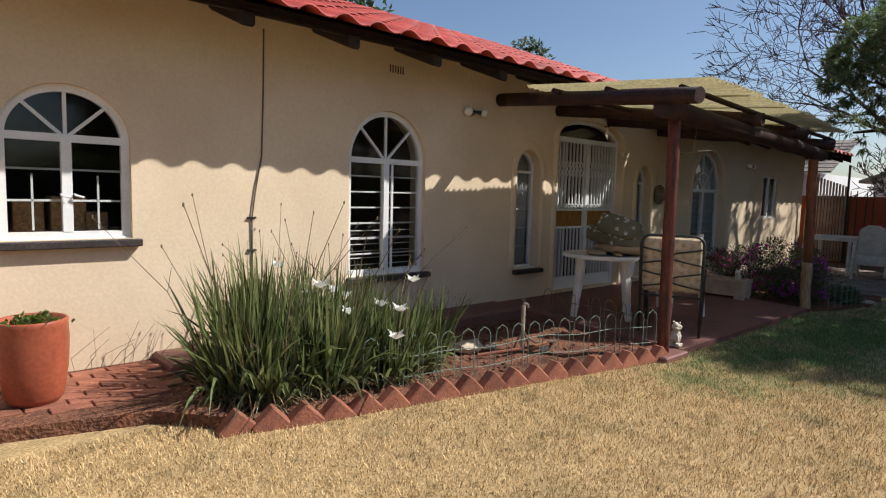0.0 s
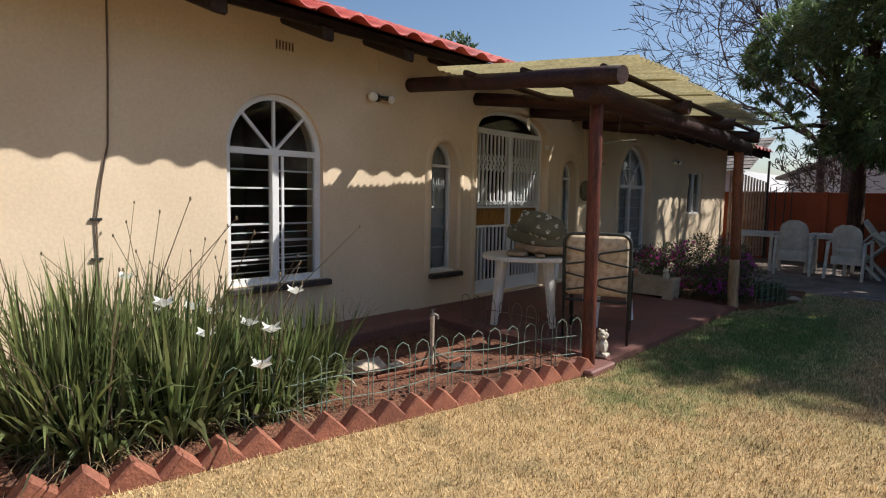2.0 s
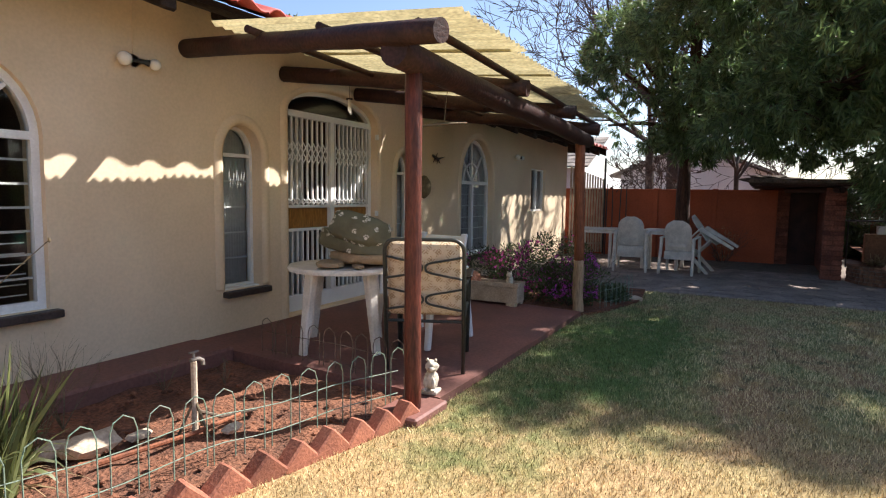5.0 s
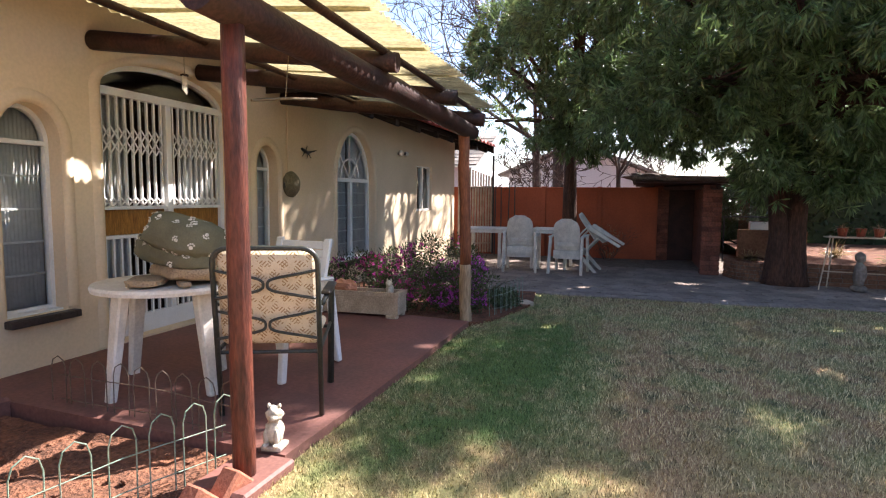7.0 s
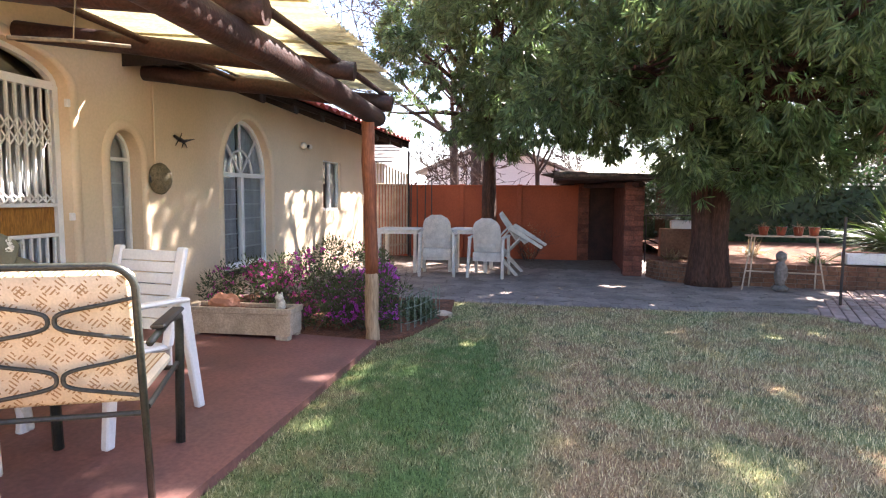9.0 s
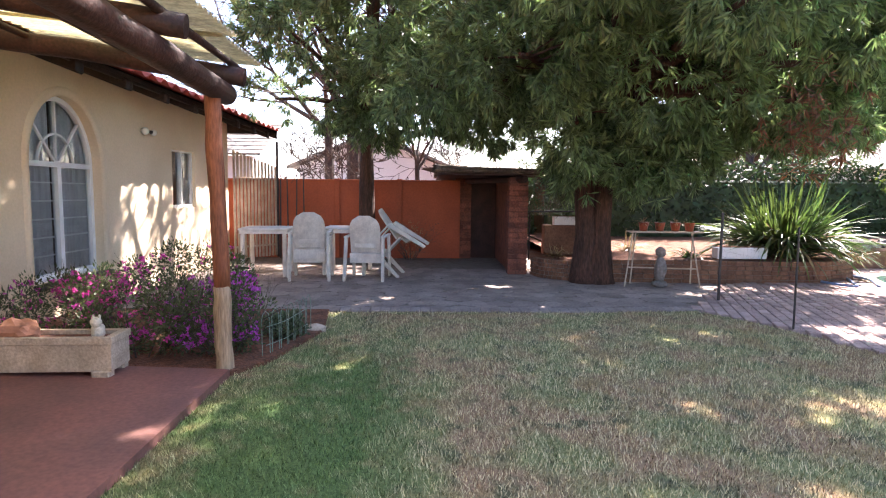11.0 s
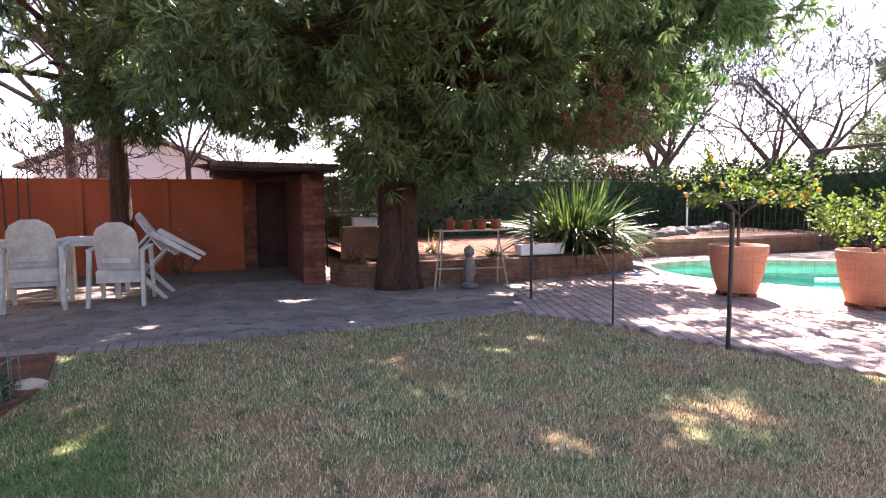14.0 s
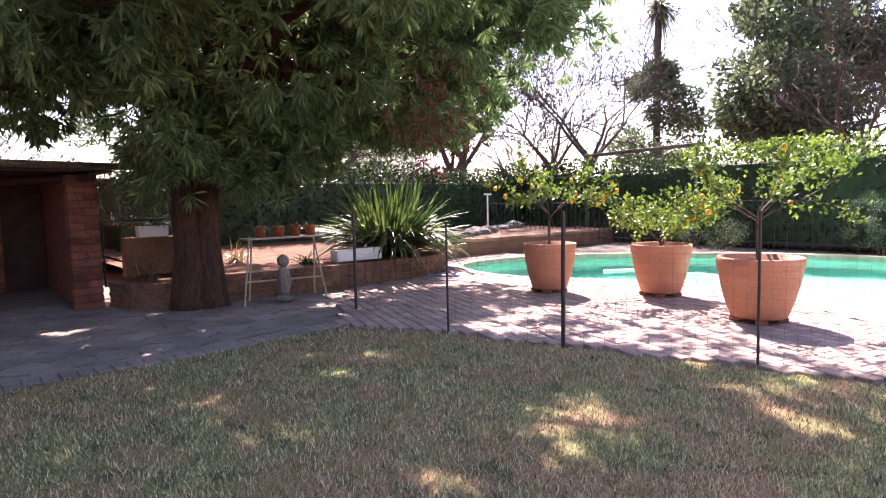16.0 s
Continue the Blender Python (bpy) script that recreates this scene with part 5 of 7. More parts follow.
# stone trough with ornaments
tr = thing("stone_trough", "cream cast stone planter trough on little feet", "planter", 7.16, 3.65, 0.055, 3)
bm = bmesh.new()
box(bm, -0.13, -0.47, 0.05, 0.13, 0.47, 0.08)
for b in ((-0.13, -0.47, 0.08, -0.095, 0.47, 0.27), (0.095, -0.47, 0.08, 0.13, 0.47, 0.27), (-0.095, -0.47, 0.08, 0.095, -0.43, 0.27), (-0.095, 0.43, 0.08, 0.095, 0.47, 0.27)):
    box(bm, *b)
part("basin", bm, M_STONE, tr)
bm = bmesh.new()
for b in ((-0.145, -0.485, 0.225, -0.13, 0.485, 0.275), (-0.13, -0.485, 0.225, 0.13, -0.47, 0.275), (-0.13, 0.47, 0.225, 0.13, 0.485, 0.275)):
    box(bm, *b, 0.004)
part("rim", bm, M_STONE, tr)
for fx in (-0.10, 0.10):
    for fy in (-0.40, 0.40):
        bm = box(bmesh.new(), fx - 0.04, fy - 0.06, 0, fx + 0.04, fy + 0.06, 0.055, 0.012)
        part("foot", bm, M_STONE, tr)
bm = box(bmesh.new(), -0.094, -0.429, 0.081, 0.094, 0.429, 0.24)
part("soil", bm, M_SOIL, tr)
bm = blob(bmesh.new(), 0.10, 3, 0.35, 5, (0.9, 1.35, 0.75), (7.13, 3.80, 0.355), 2.5)
tagged(part("rock", bm, M_TERRA), "rough pinkish rock lying in the trough", "rock")
bm = bmesh.new()
blob(bm, 0.05, 3, 0.2, 2, (0.9, 0.8, 1.1), (0, 0, 0.05))
blob(bm, 0.034, 3, 0.15, 3, (1, 1, 1), (-0.02, 0, 0.115))
for s in (-1, 1):
    blob(bm, 0.014, 2, 0, 0, (0.7, 0.6, 1.4), (-0.015, s * 0.02, 0.147))
    blob(bm, 0.018, 2, 0, 0, (1.3, 0.8, 0.6), (-0.05, s * 0.022, 0.015))
bmesh.ops.transform(bm, matrix=pose(7.15, 3.30, 0.292), verts=bm.verts)
tagged(part("animal_figurine", bm, M_STATUE, smooth=True), "small pale stone animal figurine on the trough", "figurine")

# guardian statue on its brick
bm = bmesh.new()
box(bm, -0.06, -0.06, 0, 0.06, 0.06, 0.03, 0.006)
blob(bm, 0.062, 3, 0.18, 1, (0.95, 0.85, 1.25), (0, 0, 0.10))
blob(bm, 0.046, 3, 0.3, 2, (1, 1, 1.05), (-0.01, -0.005, 0.205), 5)
blob(bm, 0.026, 2, 0.15, 3, (1.2, 0.9, 0.8), (-0.045, -0.015, 0.195))
for s in (-1, 1):
    blob(bm, 0.022, 2, 0.1, 4, (0.9, 0.8, 2.4), (-0.045, s * 0.03, 0.08))
    blob(bm, 0.014, 2, 0, 5, (1, 0.7, 1), (0.0, s * 0.032, 0.25))
    blob(bm, 0.022, 2, 0.1, 6, (1.6, 0.8, 0.6), (-0.055, s * 0.03, 0.04))
bmesh.ops.transform(bm, matrix=pose(4.10, 2.60, 0.053, 0, 0, 10) @ Matrix.Diagonal((0.85, 0.85, 0.85, 1)), verts=bm.verts)
tagged(part("lion_statue", bm, M_STATUE, smooth=True), "small cream concrete lion statue on patio corner", "statue")

# glazed pot by the wall
pot = thing("plant_pot", "tall red glazed clay pot with small plants", "pot", -0.385, 4.20, 0.085)
pot.scale = (0.88, 0.88, 0.91)
bm = lathe(bmesh.new(), [(0.135, 0), (0.165, 0.04), (0.195, 0.22), (0.205, 0.40), (0.20, 0.50), (0.205, 0.525), (0.195, 0.535), (0.18, 0.53), (0.175, 0.48)], 40)
part("pot_body", bm, M_TERRA_RED, pot, smooth=True)
rg = np.random.default_rng(11)
k = 260
w = ball_ways(k, rg)
w[:, 2] = abs(w[:, 2]) * 0.8
b = rg.normal(0, 0.07, (k, 3)) * (1, 1, 0.25) + (0, 0, 0.50)
v, f = leaves(b, w, rg.uniform(0.03, 0.07, k), rg.uniform(0.02, 0.035, k), rg)
from_arrays("seedlings", v, f, M_CITRUS, pot)["kind"] = "stuff"

# ---- terrace furniture ----
def square_table(x, y, rz, w, d, group):
    t = thing("plastic_table", "white weathered plastic garden table on terrace", "table", x, y, 0, rz, group)
    bm = box(bmesh.new(), -w / 2, -d / 2, 0.69, w / 2, d / 2, 0.72, 0.01)
    part("tabletop", bm, M_PLASTIC, t)
    bm = bmesh.new()
    for b in ((-w / 2 + 0.02, -d / 2 + 0.02, 0.64, w / 2 - 0.02, -d / 2 + 0.035, 0.689), (-w / 2 + 0.02, d / 2 - 0.035, 0.64, w / 2 - 0.02, d / 2 - 0.02, 0.689), (-w / 2 + 0.02, -d / 2 + 0.035, 0.64, -w / 2 + 0.035, d / 2 - 0.035, 0.689)):
        box(bm, *b)
    part("apron", bm, M_PLASTIC, t)
    for sx in (-1, 1):
        for sy in (-1, 1):
            bm = box(bmesh.new(), -0.028, -0.028, 0, 0.028, 0.028, 0.639, 0.008)
            for v in bm.verts:
                v.co += Vector((sx * (w / 2 - 0.06), sy * (d / 2 - 0.06), 0))
                v.co.x += sx * 0.02 * (1 - v.co.z / 0.64)
            part("leg", bm, M_PLASTIC, t)
    return t


square_table(12.36, 3.60, 4, 0.72, 0.72, "tables on the terrace")
square_table(12.62, 2.42, -3, 0.72, 0.72, "tables on the terrace")
CH = "plastic chairs on the terrace"
plastic_chair("plastic_armchair", 11.98, 2.86, 0, 4, "weathered white plastic armchair stacked at table", M_DIRTY, 0.92, CH)
plastic_chair("plastic_armchair", 11.955, 2.865, 0.055, 4, "weathered white plastic armchair stacked on another", M_DIRTY, 0.92, CH)
plastic_chair("plastic_armchair", 11.98, 2.04, 0, -6, "weathered white plastic armchair at garden table", M_DIRTY, 0.93, CH)
plastic_chair("plastic_armchair", 12.36, 1.40, 0.20, 84, "white plastic armchair tipped forward against table", M_DIRTY, 0.90, CH, ry=50)

# ---- potted lemon trees, bars and fences ----
def clay_pot(name, x, y, rim, h, label):
    p = thing(name, label, "pot", x, y, 0.022, 0, "terracotta pots by the pool")
    for i in range(4):
        a = math.pi / 2 * i + 0.5
        bm = box(bmesh.new(), -0.05, -0.05, 0, 0.05, 0.05, 0.045, 0.006, m=pose(rim * 0.5 * math.cos(a), rim * 0.5 * math.sin(a), 0, 0, 0, i * 25))
        part("foot_brick", bm, M_BRICK, p)
    r = rim
    z = 0.046
    bm = lathe(bmesh.new(), [(r * 0.62, z), (r * 0.66, z + 0.01), (r * 0.80, z + h * 0.28), (r * 0.93, z + h * 0.62), (r * 0.965, z + h * 0.80), (r * 0.97, z + h * 0.815), (r, z + h * 0.83), (r * 1.005, z + h * 0.985), (r * 0.99, z + h), (r * 0.91, z + h), (r * 0.90, z + h * 0.88)], 48)
    for fc in bm.faces:
        fc.smooth = len(fc.verts) == 4
    part("pot_body", bm, M_TERRA, p)
    bm = lathe(bmesh.new(), [(r * 0.9, z + h * 0.86), (r * 0.9, z + h * 0.89)], 24)
    part("potting_soil", bm, M_SOIL, p)
    return p


def branchy(bm, p, d, length, r, depth, rnd, spread=0.55, tips=None, segs=3, shrink=0.72, lift=0.0, least=0.0):
    """A forking limb; the tips are gathered for the leaves."""
    r = max(r, least)
    pts, rad = [p.copy()], [r]
    for i in range(segs):
        d = (d + Vector((rnd.uniform(-1, 1), rnd.uniform(-1, 1), rnd.uniform(-1, 1) + lift)) * 0.16).normalized()
        p = p + d * length / segs
        pts.append(p.copy())
        rad.append(r * (1 - 0.4 * (i + 1) / segs))
    tube(bm, pts, rad, 6 if r > 0.02 else (4 if r > 0.006 else 3), cap=False)
    if tips is not None and depth <= 1:
        tips += pts[1:]
    if depth == 0:
        return
    for i in range(rnd.choice((2, 2, 3))):
        q = d.orthogonal().normalized()
        q.rotate(Matrix.Rotation(rnd.uniform(0, 6.28), 3, d))
        branchy(bm, p, (d + q * rnd.uniform(0.6, 1.3) * spread).normalized(), length * shrink * rnd.uniform(0.8, 1.15), rad[-1] * 0.75, depth - 1, rnd, spread, tips, segs, shrink, lift, least)
        if i == 0 and depth > 1:
            q2 = d.orthogonal().normalized()
            q2.rotate(Matrix.Rotation(rnd.uniform(0, 6.28), 3, d))
            branchy(bm, pts[len(pts) // 2], (d * 0.6 + q2).normalized(), length * shrink * 0.7, rad[len(pts) // 2] * 0.55, depth - 2, rnd, spread, tips, segs, shrink, lift, least)


def lemon_tree(x, y, z, stem, crown_r, crown_h, n_leaf, fruit, seed, label, lean=(0, 0)):
    t = thing("lemon_tree", label, "tree", x, y, z, 0, "potted trees by the pool")
    rnd = random.Random(seed)
    rg = np.random.default_rng(seed)
    bm, tips = bmesh.new(), []
    base = Vector((0, 0, -0.06))
    top = Vector((lean[0] * 0.4, lean[1] * 0.4, stem))
    tube(bm, [base, base.lerp(top, 0.5) + Vector((0.015, -0.01, 0)), top], [0.022, 0.017, 0.014], 8)
    for i in range(7):
        a = i * 0.9 + rnd.uniform(-0.3, 0.3)
        branchy(bm, top - Vector((0, 0, rnd.uniform(0, 0.06))), Vector((math.cos(a) + lean[0], math.sin(a) + lean[1], 0.75)).normalized(), crown_r * 0.52, 0.010, 2, rnd, 0.6, tips)
    part("trunk", bm, M_GREYBARK, t)
    tp = np.array([p[:] for p in tips])
    idx = rg.integers(0, len(tp), n_leaf)
    b = tp[idx] + rg.normal(0, 0.035, (n_leaf, 3)) * (1, 1, crown_h)
    w = ball_ways(n_leaf, rg) + (0, 0, 0.25)
    w /= np.linalg.norm(w, axis=1)[:, None]
    v, f = leaves(b, w, rg.uniform(0.04, 0.075, n_leaf), rg.uniform(0.022, 0.04, n_leaf), rg)
    from_arrays("crown", v, f, M_CITRUS, t)
    for i in range(fruit):
        q = tp[rg.integers(0, len(tp))] + rg.normal(0, 0.03, 3) - (0, 0, 0.03)
        bm = blob(bmesh.new(), 0.025, 2, 0.05, i, (1, 1, 1.2), q)
        part("lemon", bm, M_LEMON, t, smooth=True)
    return t


clay_pot("clay_pot", 9.46, -4.62, 0.32, 0.55, "large terracotta pot with a lemon tree by the pool")
clay_pot("clay_pot", 8.34, -5.24, 0.335, 0.55, "large terracotta pot with a leafy shrub by the pool")
clay_pot("clay_pot", 7.0, -4.53, 0.36, 0.54, "large terracotta pot with a lemon tree by the pool")
lemon_tree(9.46, -4.62, 0.55, 0.42, 0.85, 1.0, 1150, 18, 3, "sparse lemon tree with yellow fruit growing in pot")
lemon_tree(8.34, -5.24, 0.55, 0.10, 0.62, 1.4, 1900, 2, 4, "dense green citrus bush growing in a pot")
lemon_tree(7.0, -4.53, 0.54, 0.42, 0.78, 1.1, 1600, 16, 5, "tall lemon tree with yellow fruit growing in pot", (0.15, -0.2))

# wire pool fence on thin posts
FP = [(10.23, -2.31), (8.70, -2.27), (7.68, -2.555), (6.45, -3.08), (5.15, -3.47)]
fence = thing("pool_fence", "black garden fence posts carrying thin wire mesh", "fence")
for i, (fx, fy) in enumerate(FP):
    bm = tube(bmesh.new(), [(fx, fy, -0.05), (fx + 0.01 * (i % 2), fy, 1.06 if i != 1 else 0.98)], 0.017 if i in (0, 2) else 0.010, 8)
    part("fence_post", bm, M_BLACK, fence)
for a, b in zip(FP, FP[1:]):
    a, b = Vector((*a, 0)), Vector((*b, 0))
    n = int((b - a).length / 0.075)
    mv, mf = [], []
    sd = (b - a).normalized().cross(Vector((0, 0, 1))) * 0.0006
    al = (b - a).normalized() * 0.0006
    def strip(p, q, off):
        o = len(mv)
        mv.extend([p - off, p + off, q + off, q - off])
        mf.append((o, o + 1, o + 2, o + 3))
    for i in range(n + 1):
        p = a.lerp(b, i / n)
        strip(p + Vector((0, 0, 0.03)), p + Vector((0, 0, 0.98)), al)
    for j in range(14):
        z = 0.04 + j * 0.072
        strip(a + Vector((0, 0, z)), b + Vector((0, 0, z)), Vector((0, 0, 0.0006)))
    from_arrays("wire_mesh", np.array([q[:] for q in mv]), np.array(mf), M_RUST, fence)


def hoop_fence(name, pts, label, h=0.36, w=0.11, step=0.135, mat=None, r=0.0032):
    fc = thing(name, label, "fence")
    ps = catmull([(a, b, 0) for a, b in pts], 30)
    acc, last, hoops = 0.0, ps[0], []
    for p in ps:
        acc += (p - last).length
        if acc > step:
            hoops.append((p.copy(), (p - last).normalized()))
            acc = 0.0
        last = p
    for i, (p, d) in enumerate(hoops):
        ww, lean = w / 2, noise.noise(p * 4) * 0.05
        bm = bmesh.new()
        q = [(-ww, 0.0), (-ww, h * 0.8), (-ww * 0.75, h * 0.93), (0, h), (ww * 0.75, h * 0.93), (ww, h * 0.8), (ww, 0.0)]
        tube(bm, [p + d * u + Vector((lean * v, lean * v * 0.6, v + 0.02)) for u, v in q], r, 5)
        part("hoop", bm, mat, fc)
    for zz in (0.10, 0.24):
        bm = tube(bmesh.new(), [p + Vector((0, 0, zz + 0.03 * noise.noise(p * 2))) for p, _ in hoops], r * 0.9, 5)
        part("rail_wire", bm, mat, fc)
    return fc


hoop_fence("hoop_fence", [(1.2, 3.36), (2.1, 3.14), (2.9, 2.98), (3.95, 2.70)], "green coated wire hoop border fence along bed", mat=M_WIRE)
hoop_fence("hoop_fence", [(0.45, 3.47), (0.8, 3.38), (1.25, 3.36)], "old wire hoop border among the iris leaves", 0.42, mat=M_RUST)
hoop_fence("hoop_fence", [(4.16, 4.2), (4.14, 3.5), (4.10, 2.8)], "wire hoop border at the patio edge", 0.34, mat=M_RUST)
hoop_fence("hoop_fence", [(0.5, 4.25), (0.47, 3.9), (0.45, 3.55)], "rusty wire hoop border at the bed corner", 0.40, mat=M_RUST)
hoop_fence("hoop_fence", [(7.62, 2.42), (8.0, 2.30), (8.55, 2.20)], "wire hoop border round the shrub bed", 0.34, 0.10, 0.12, M_WIRE)

# garden tap and odds in the bed
tap = thing("garden_tap", "brass tap on upright pipe propped with sticks", "tap", 2.95, 3.38, 0.02)
bm = tube(bmesh.new(), [(0, 0, -0.02), (0, 0, 0.40)], 0.016, 8)
part("pipe", bm, M_STONE, tap)
bm = bmesh.new()
tube(bm, [(-0.02, 0, 0.41), (0.03, 0, 0.41), (0.055, 0, 0.395), (0.058, 0, 0.37)], 0.011, 8)
tube(bm, [(0, 0, 0.40), (0, 0, 0.45)], 0.008, 8)
tube(bm, [(-0.028, 0, 0.45), (0.028, 0, 0.45)], 0.006, 6)
part("tap_head", bm, M_ROCK, tap)
for a in ((0.10, 0.06), (-0.09, 0.04), (0.02, -0.09)):
    bm = tube(bmesh.new(), [(a[0], a[1], -0.01), (0, 0, 0.2)], 0.008, 6)
    part("prop_stick", bm, M_DRYSTEM, tap)
bm = tube(bmesh.new(), [(2.45, 3.42, 0.06), (2.9, 3.30, 0.075), (3.2, 3.32, 0.07)], [0.014, 0.012, 0.01], 7)
tagged(part("stick", bm, M_POST_B), "brown stick lying on the soil", "stick")
bm = tube(bmesh.new(), [(2.95, 3.38, 0.16), (3.1, 3.36, 0.08), (3.3, 3.30, 0.07)], 0.010, 7)
tagged(part("hose_end", bm, M_RUST), "short brown hose lying by the tap", "hose")
for i, (sx, sy, sr) in enumerate(((2.55, 3.62, 0.10), (2.42, 3.72, 0.07), (2.75, 3.55, 0.045), (3.05, 3.22, 0.04), (2.2, 3.9, 0.06))):
    bm = blob(bmesh.new(), sr, 2, 0.35, i, (1.5, 0.9, 0.55), (sx, sy, 0.05 + sr * 0.25), 1.6)
    tagged(part("stone", bm, M_STONE), "sandy stone lying on the flower bed", "stone", "stones on the bed")

# raised planters, plant stand, pool surround
ret = thing("planter_wall", "low brown brick planter wall beside the tree", "wall", kind="structure")
RP = catmull([(12.6, -0.50, 0), (12.2, -0.62, 0), (11.88, -1.06, 0)], 8)
RP2 = catmull([(11.86, -1.32, 0), (11.82, -2.4, 0), (11.75, -3.4, 0), (11.75, -4.4, 0), (12.1, -5.2, 0), (12.9, -5.7, 0), (13.8, -5.8, 0)], 8)
for ps, hh in ((RP, 0.30), (RP2, 0.34)):
    for row in range(5):
        acc, last, k_ = 0.11 * (row % 2), ps[0], 0
        for a, b in zip(ps, ps[1:]):
            n = max(1, round((b - a).length / 0.22))
            for i in range(n):
                p, q = a.lerp(b, i / n), a.lerp(b, (i + 1) / n)
                d = (q - p)
                m_ = pose(p.x + d.x / 2, p.y + d.y / 2, 0, 0, 0, math.degrees(math.atan2(d.y, d.x)))
                sh = 0.02 * (row % 2)
                bm = box(bmesh.new(), -d.length / 2 + 0.004 + sh, -0.055 + 0.006 * noise.noise(p * 9 + Vector((0, 0, row))), hh / 5 * row - 0.01, d.length / 2 - 0.004 + sh, 0.055, hh / 5 * (row + 1) - 0.018, 0.005, m=m_)
                part("brick", bm, M_RETAIN, ret)
    for a, b in zip(ps, ps[1:]):
        d = b - a
        bm = box(bmesh.new(), -d.length / 2, -0.04, -0.05, d.length / 2, 0.048, hh - 0.02, m=pose((a.x + b.x) / 2, (a.y + b.y) / 2, 0, 0, 0, math.degrees(math.atan2(d.y, d.x))))
        part("mortar_core", bm, M_MORTAR, ret)
soil2 = filled([[(p.x + 0.03, p.y) for p in RP2] + [(18.1, -5.8), (18.1, -1.2), (12.2, -1.2)]], 0.30)
tagged(part("planter_soil", soil2, M_SOIL), "sandy soil of the raised planter", "soil", kind="structure")
soil3 = filled([[(p.x + 0.02, p.y) for p in RP] + [(12.3, -1.19), (18.0, -1.19), (18.0, -1.0), (12.8, -0.98)]], 0.27)
tagged(part("planter_soil", soil3, M_SOIL), "dry soil behind the low planter wall", "soil", kind="structure")
bm = box(bmesh.new(), 12.9, -1.75, 0.28, 13.1, -0.72, 0.76, 0.01)
tagged(part("inner_planter_wall", bm, M_RETAIN), "low brown wall behind the tree", "wall", kind="structure")


def white_trough(x, y, z, w, d, h, rz, label):
    t = thing("white_planter_box", label, "planter", x, y, z, rz)
    bm = bmesh.new()
    box(bm, -d / 2, -w / 2, 0, d / 2, w / 2, h, 0.01)
    for v in bm.verts:
        k = 0.9 + 0.1 * v.co.z / h
        v.co.x, v.co.y = v.co.x * k, v.co.y * (0.97 + 0.03 * v.co.z / h)
    part("box_body", bm, M_WHITE, t)
    bm = box(bmesh.new(), -d / 2 + 0.02, -w / 2 + 0.02, h - 0.005, d / 2 - 0.02, w / 2 - 0.02, h + 0.01)
    part("soil", bm, M_SOIL, t)
    return t


white_trough(11.98, -3.47, 0.335, 0.76, 0.2, 0.17, 0, "long white planter box on the raised bed")
white_trough(12.98, -1.06, 0.761, 0.36, 0.16, 0.14, 0, "small white planter box on the inner wall")

rail = thing("garden_rail", "thin dark rail beside the brick pillar", "rail")
part("bar", tube(bmesh.new(), [(12.76, -0.42, 0.98), (12.86, -1.0, 0.985), (12.95, -1.62, 0.98)], 0.013, 8), M_BLACK, rail)
for rx_, ry_ in ((12.78, -0.46), (12.945, -1.60)):
    part("post", tube(bmesh.new(), [(rx_, ry_, 0.2), (rx_, ry_, 0.98)], 0.012, 8), M_BLACK, rail)

stand = thing("plant_stand", "thin wooden plant stand leaning beside tree trunk", "plant stand", 0, 0, 0)
for a, b in (((11.35, -1.55, 0), (11.5, -1.70, 0.78)), ((11.38, -2.62, 0), (11.5, -2.52, 0.75)), ((11.62, -1.72, 0), (11.55, -1.75, 0.75)), ((11.65, -2.6, 0), (11.55, -2.56, 0.75))):
    bm = tube(bmesh.new(), [a, b], 0.011, 6)
    part("stick_leg", bm, M_STONE, stand)
bm = box(bmesh.new(), 11.42, -2.66, 0.74, 11.64, -1.64, 0.76, 0.004)
part("shelf", bm, M_STONE, stand)
bm = tube(bmesh.new(), [(11.44, -2.60, 0.24), (11.44, -1.62, 0.26)], 0.010, 6)
part("rung", bm, M_STONE, stand)
for i, yy in enumerate((-1.85, -2.08, -2.3, -2.5)):
    p = thing("small_plant_pot", "small brown plant pot on the stand shelf", "pot", 11.53, yy, 0.761, group="pots on the stand")
    bm = lathe(bmesh.new(), [(0.05, 0), (0.07, 0.11), (0.075, 0.12), (0.06, 0.12)], 16)
    part("pot_body", bm, M_TERRA_RED, p, smooth=True)
    rg = np.random.default_rng(60 + i)
    w = ball_ways(60, rg)
    w[:, 2] = abs(w[:, 2])
    v, f = blades(np.zeros((60, 3)) + (0, 0, 0.11), w, rg.uniform(0.1, 0.22, 60), np.full(60, 0.01), rg.uniform(0.2, 0.9, 60), rg)
    from_arrays("foliage", v, f, M_PALM if i % 2 else M_DRYBLADE, p)
bm = bmesh.new()
blob(bm, 0.10, 3, 0.2, 3, (0.8, 0.8, 1.9), (11.38, -2.05, 0.24))
blob(bm, 0.07, 3, 0.2, 4, (1, 1, 1.1), (11.38, -2.05, 0.48))
blob(bm, 0.11, 2, 0.2, 5, (1, 1, 0.5), (11.38, -2.05, 0.035))
tagged(part("garden_statue", bm, M_ROCK, smooth=True), "weathered grey garden statue beside the trunk", "statue")

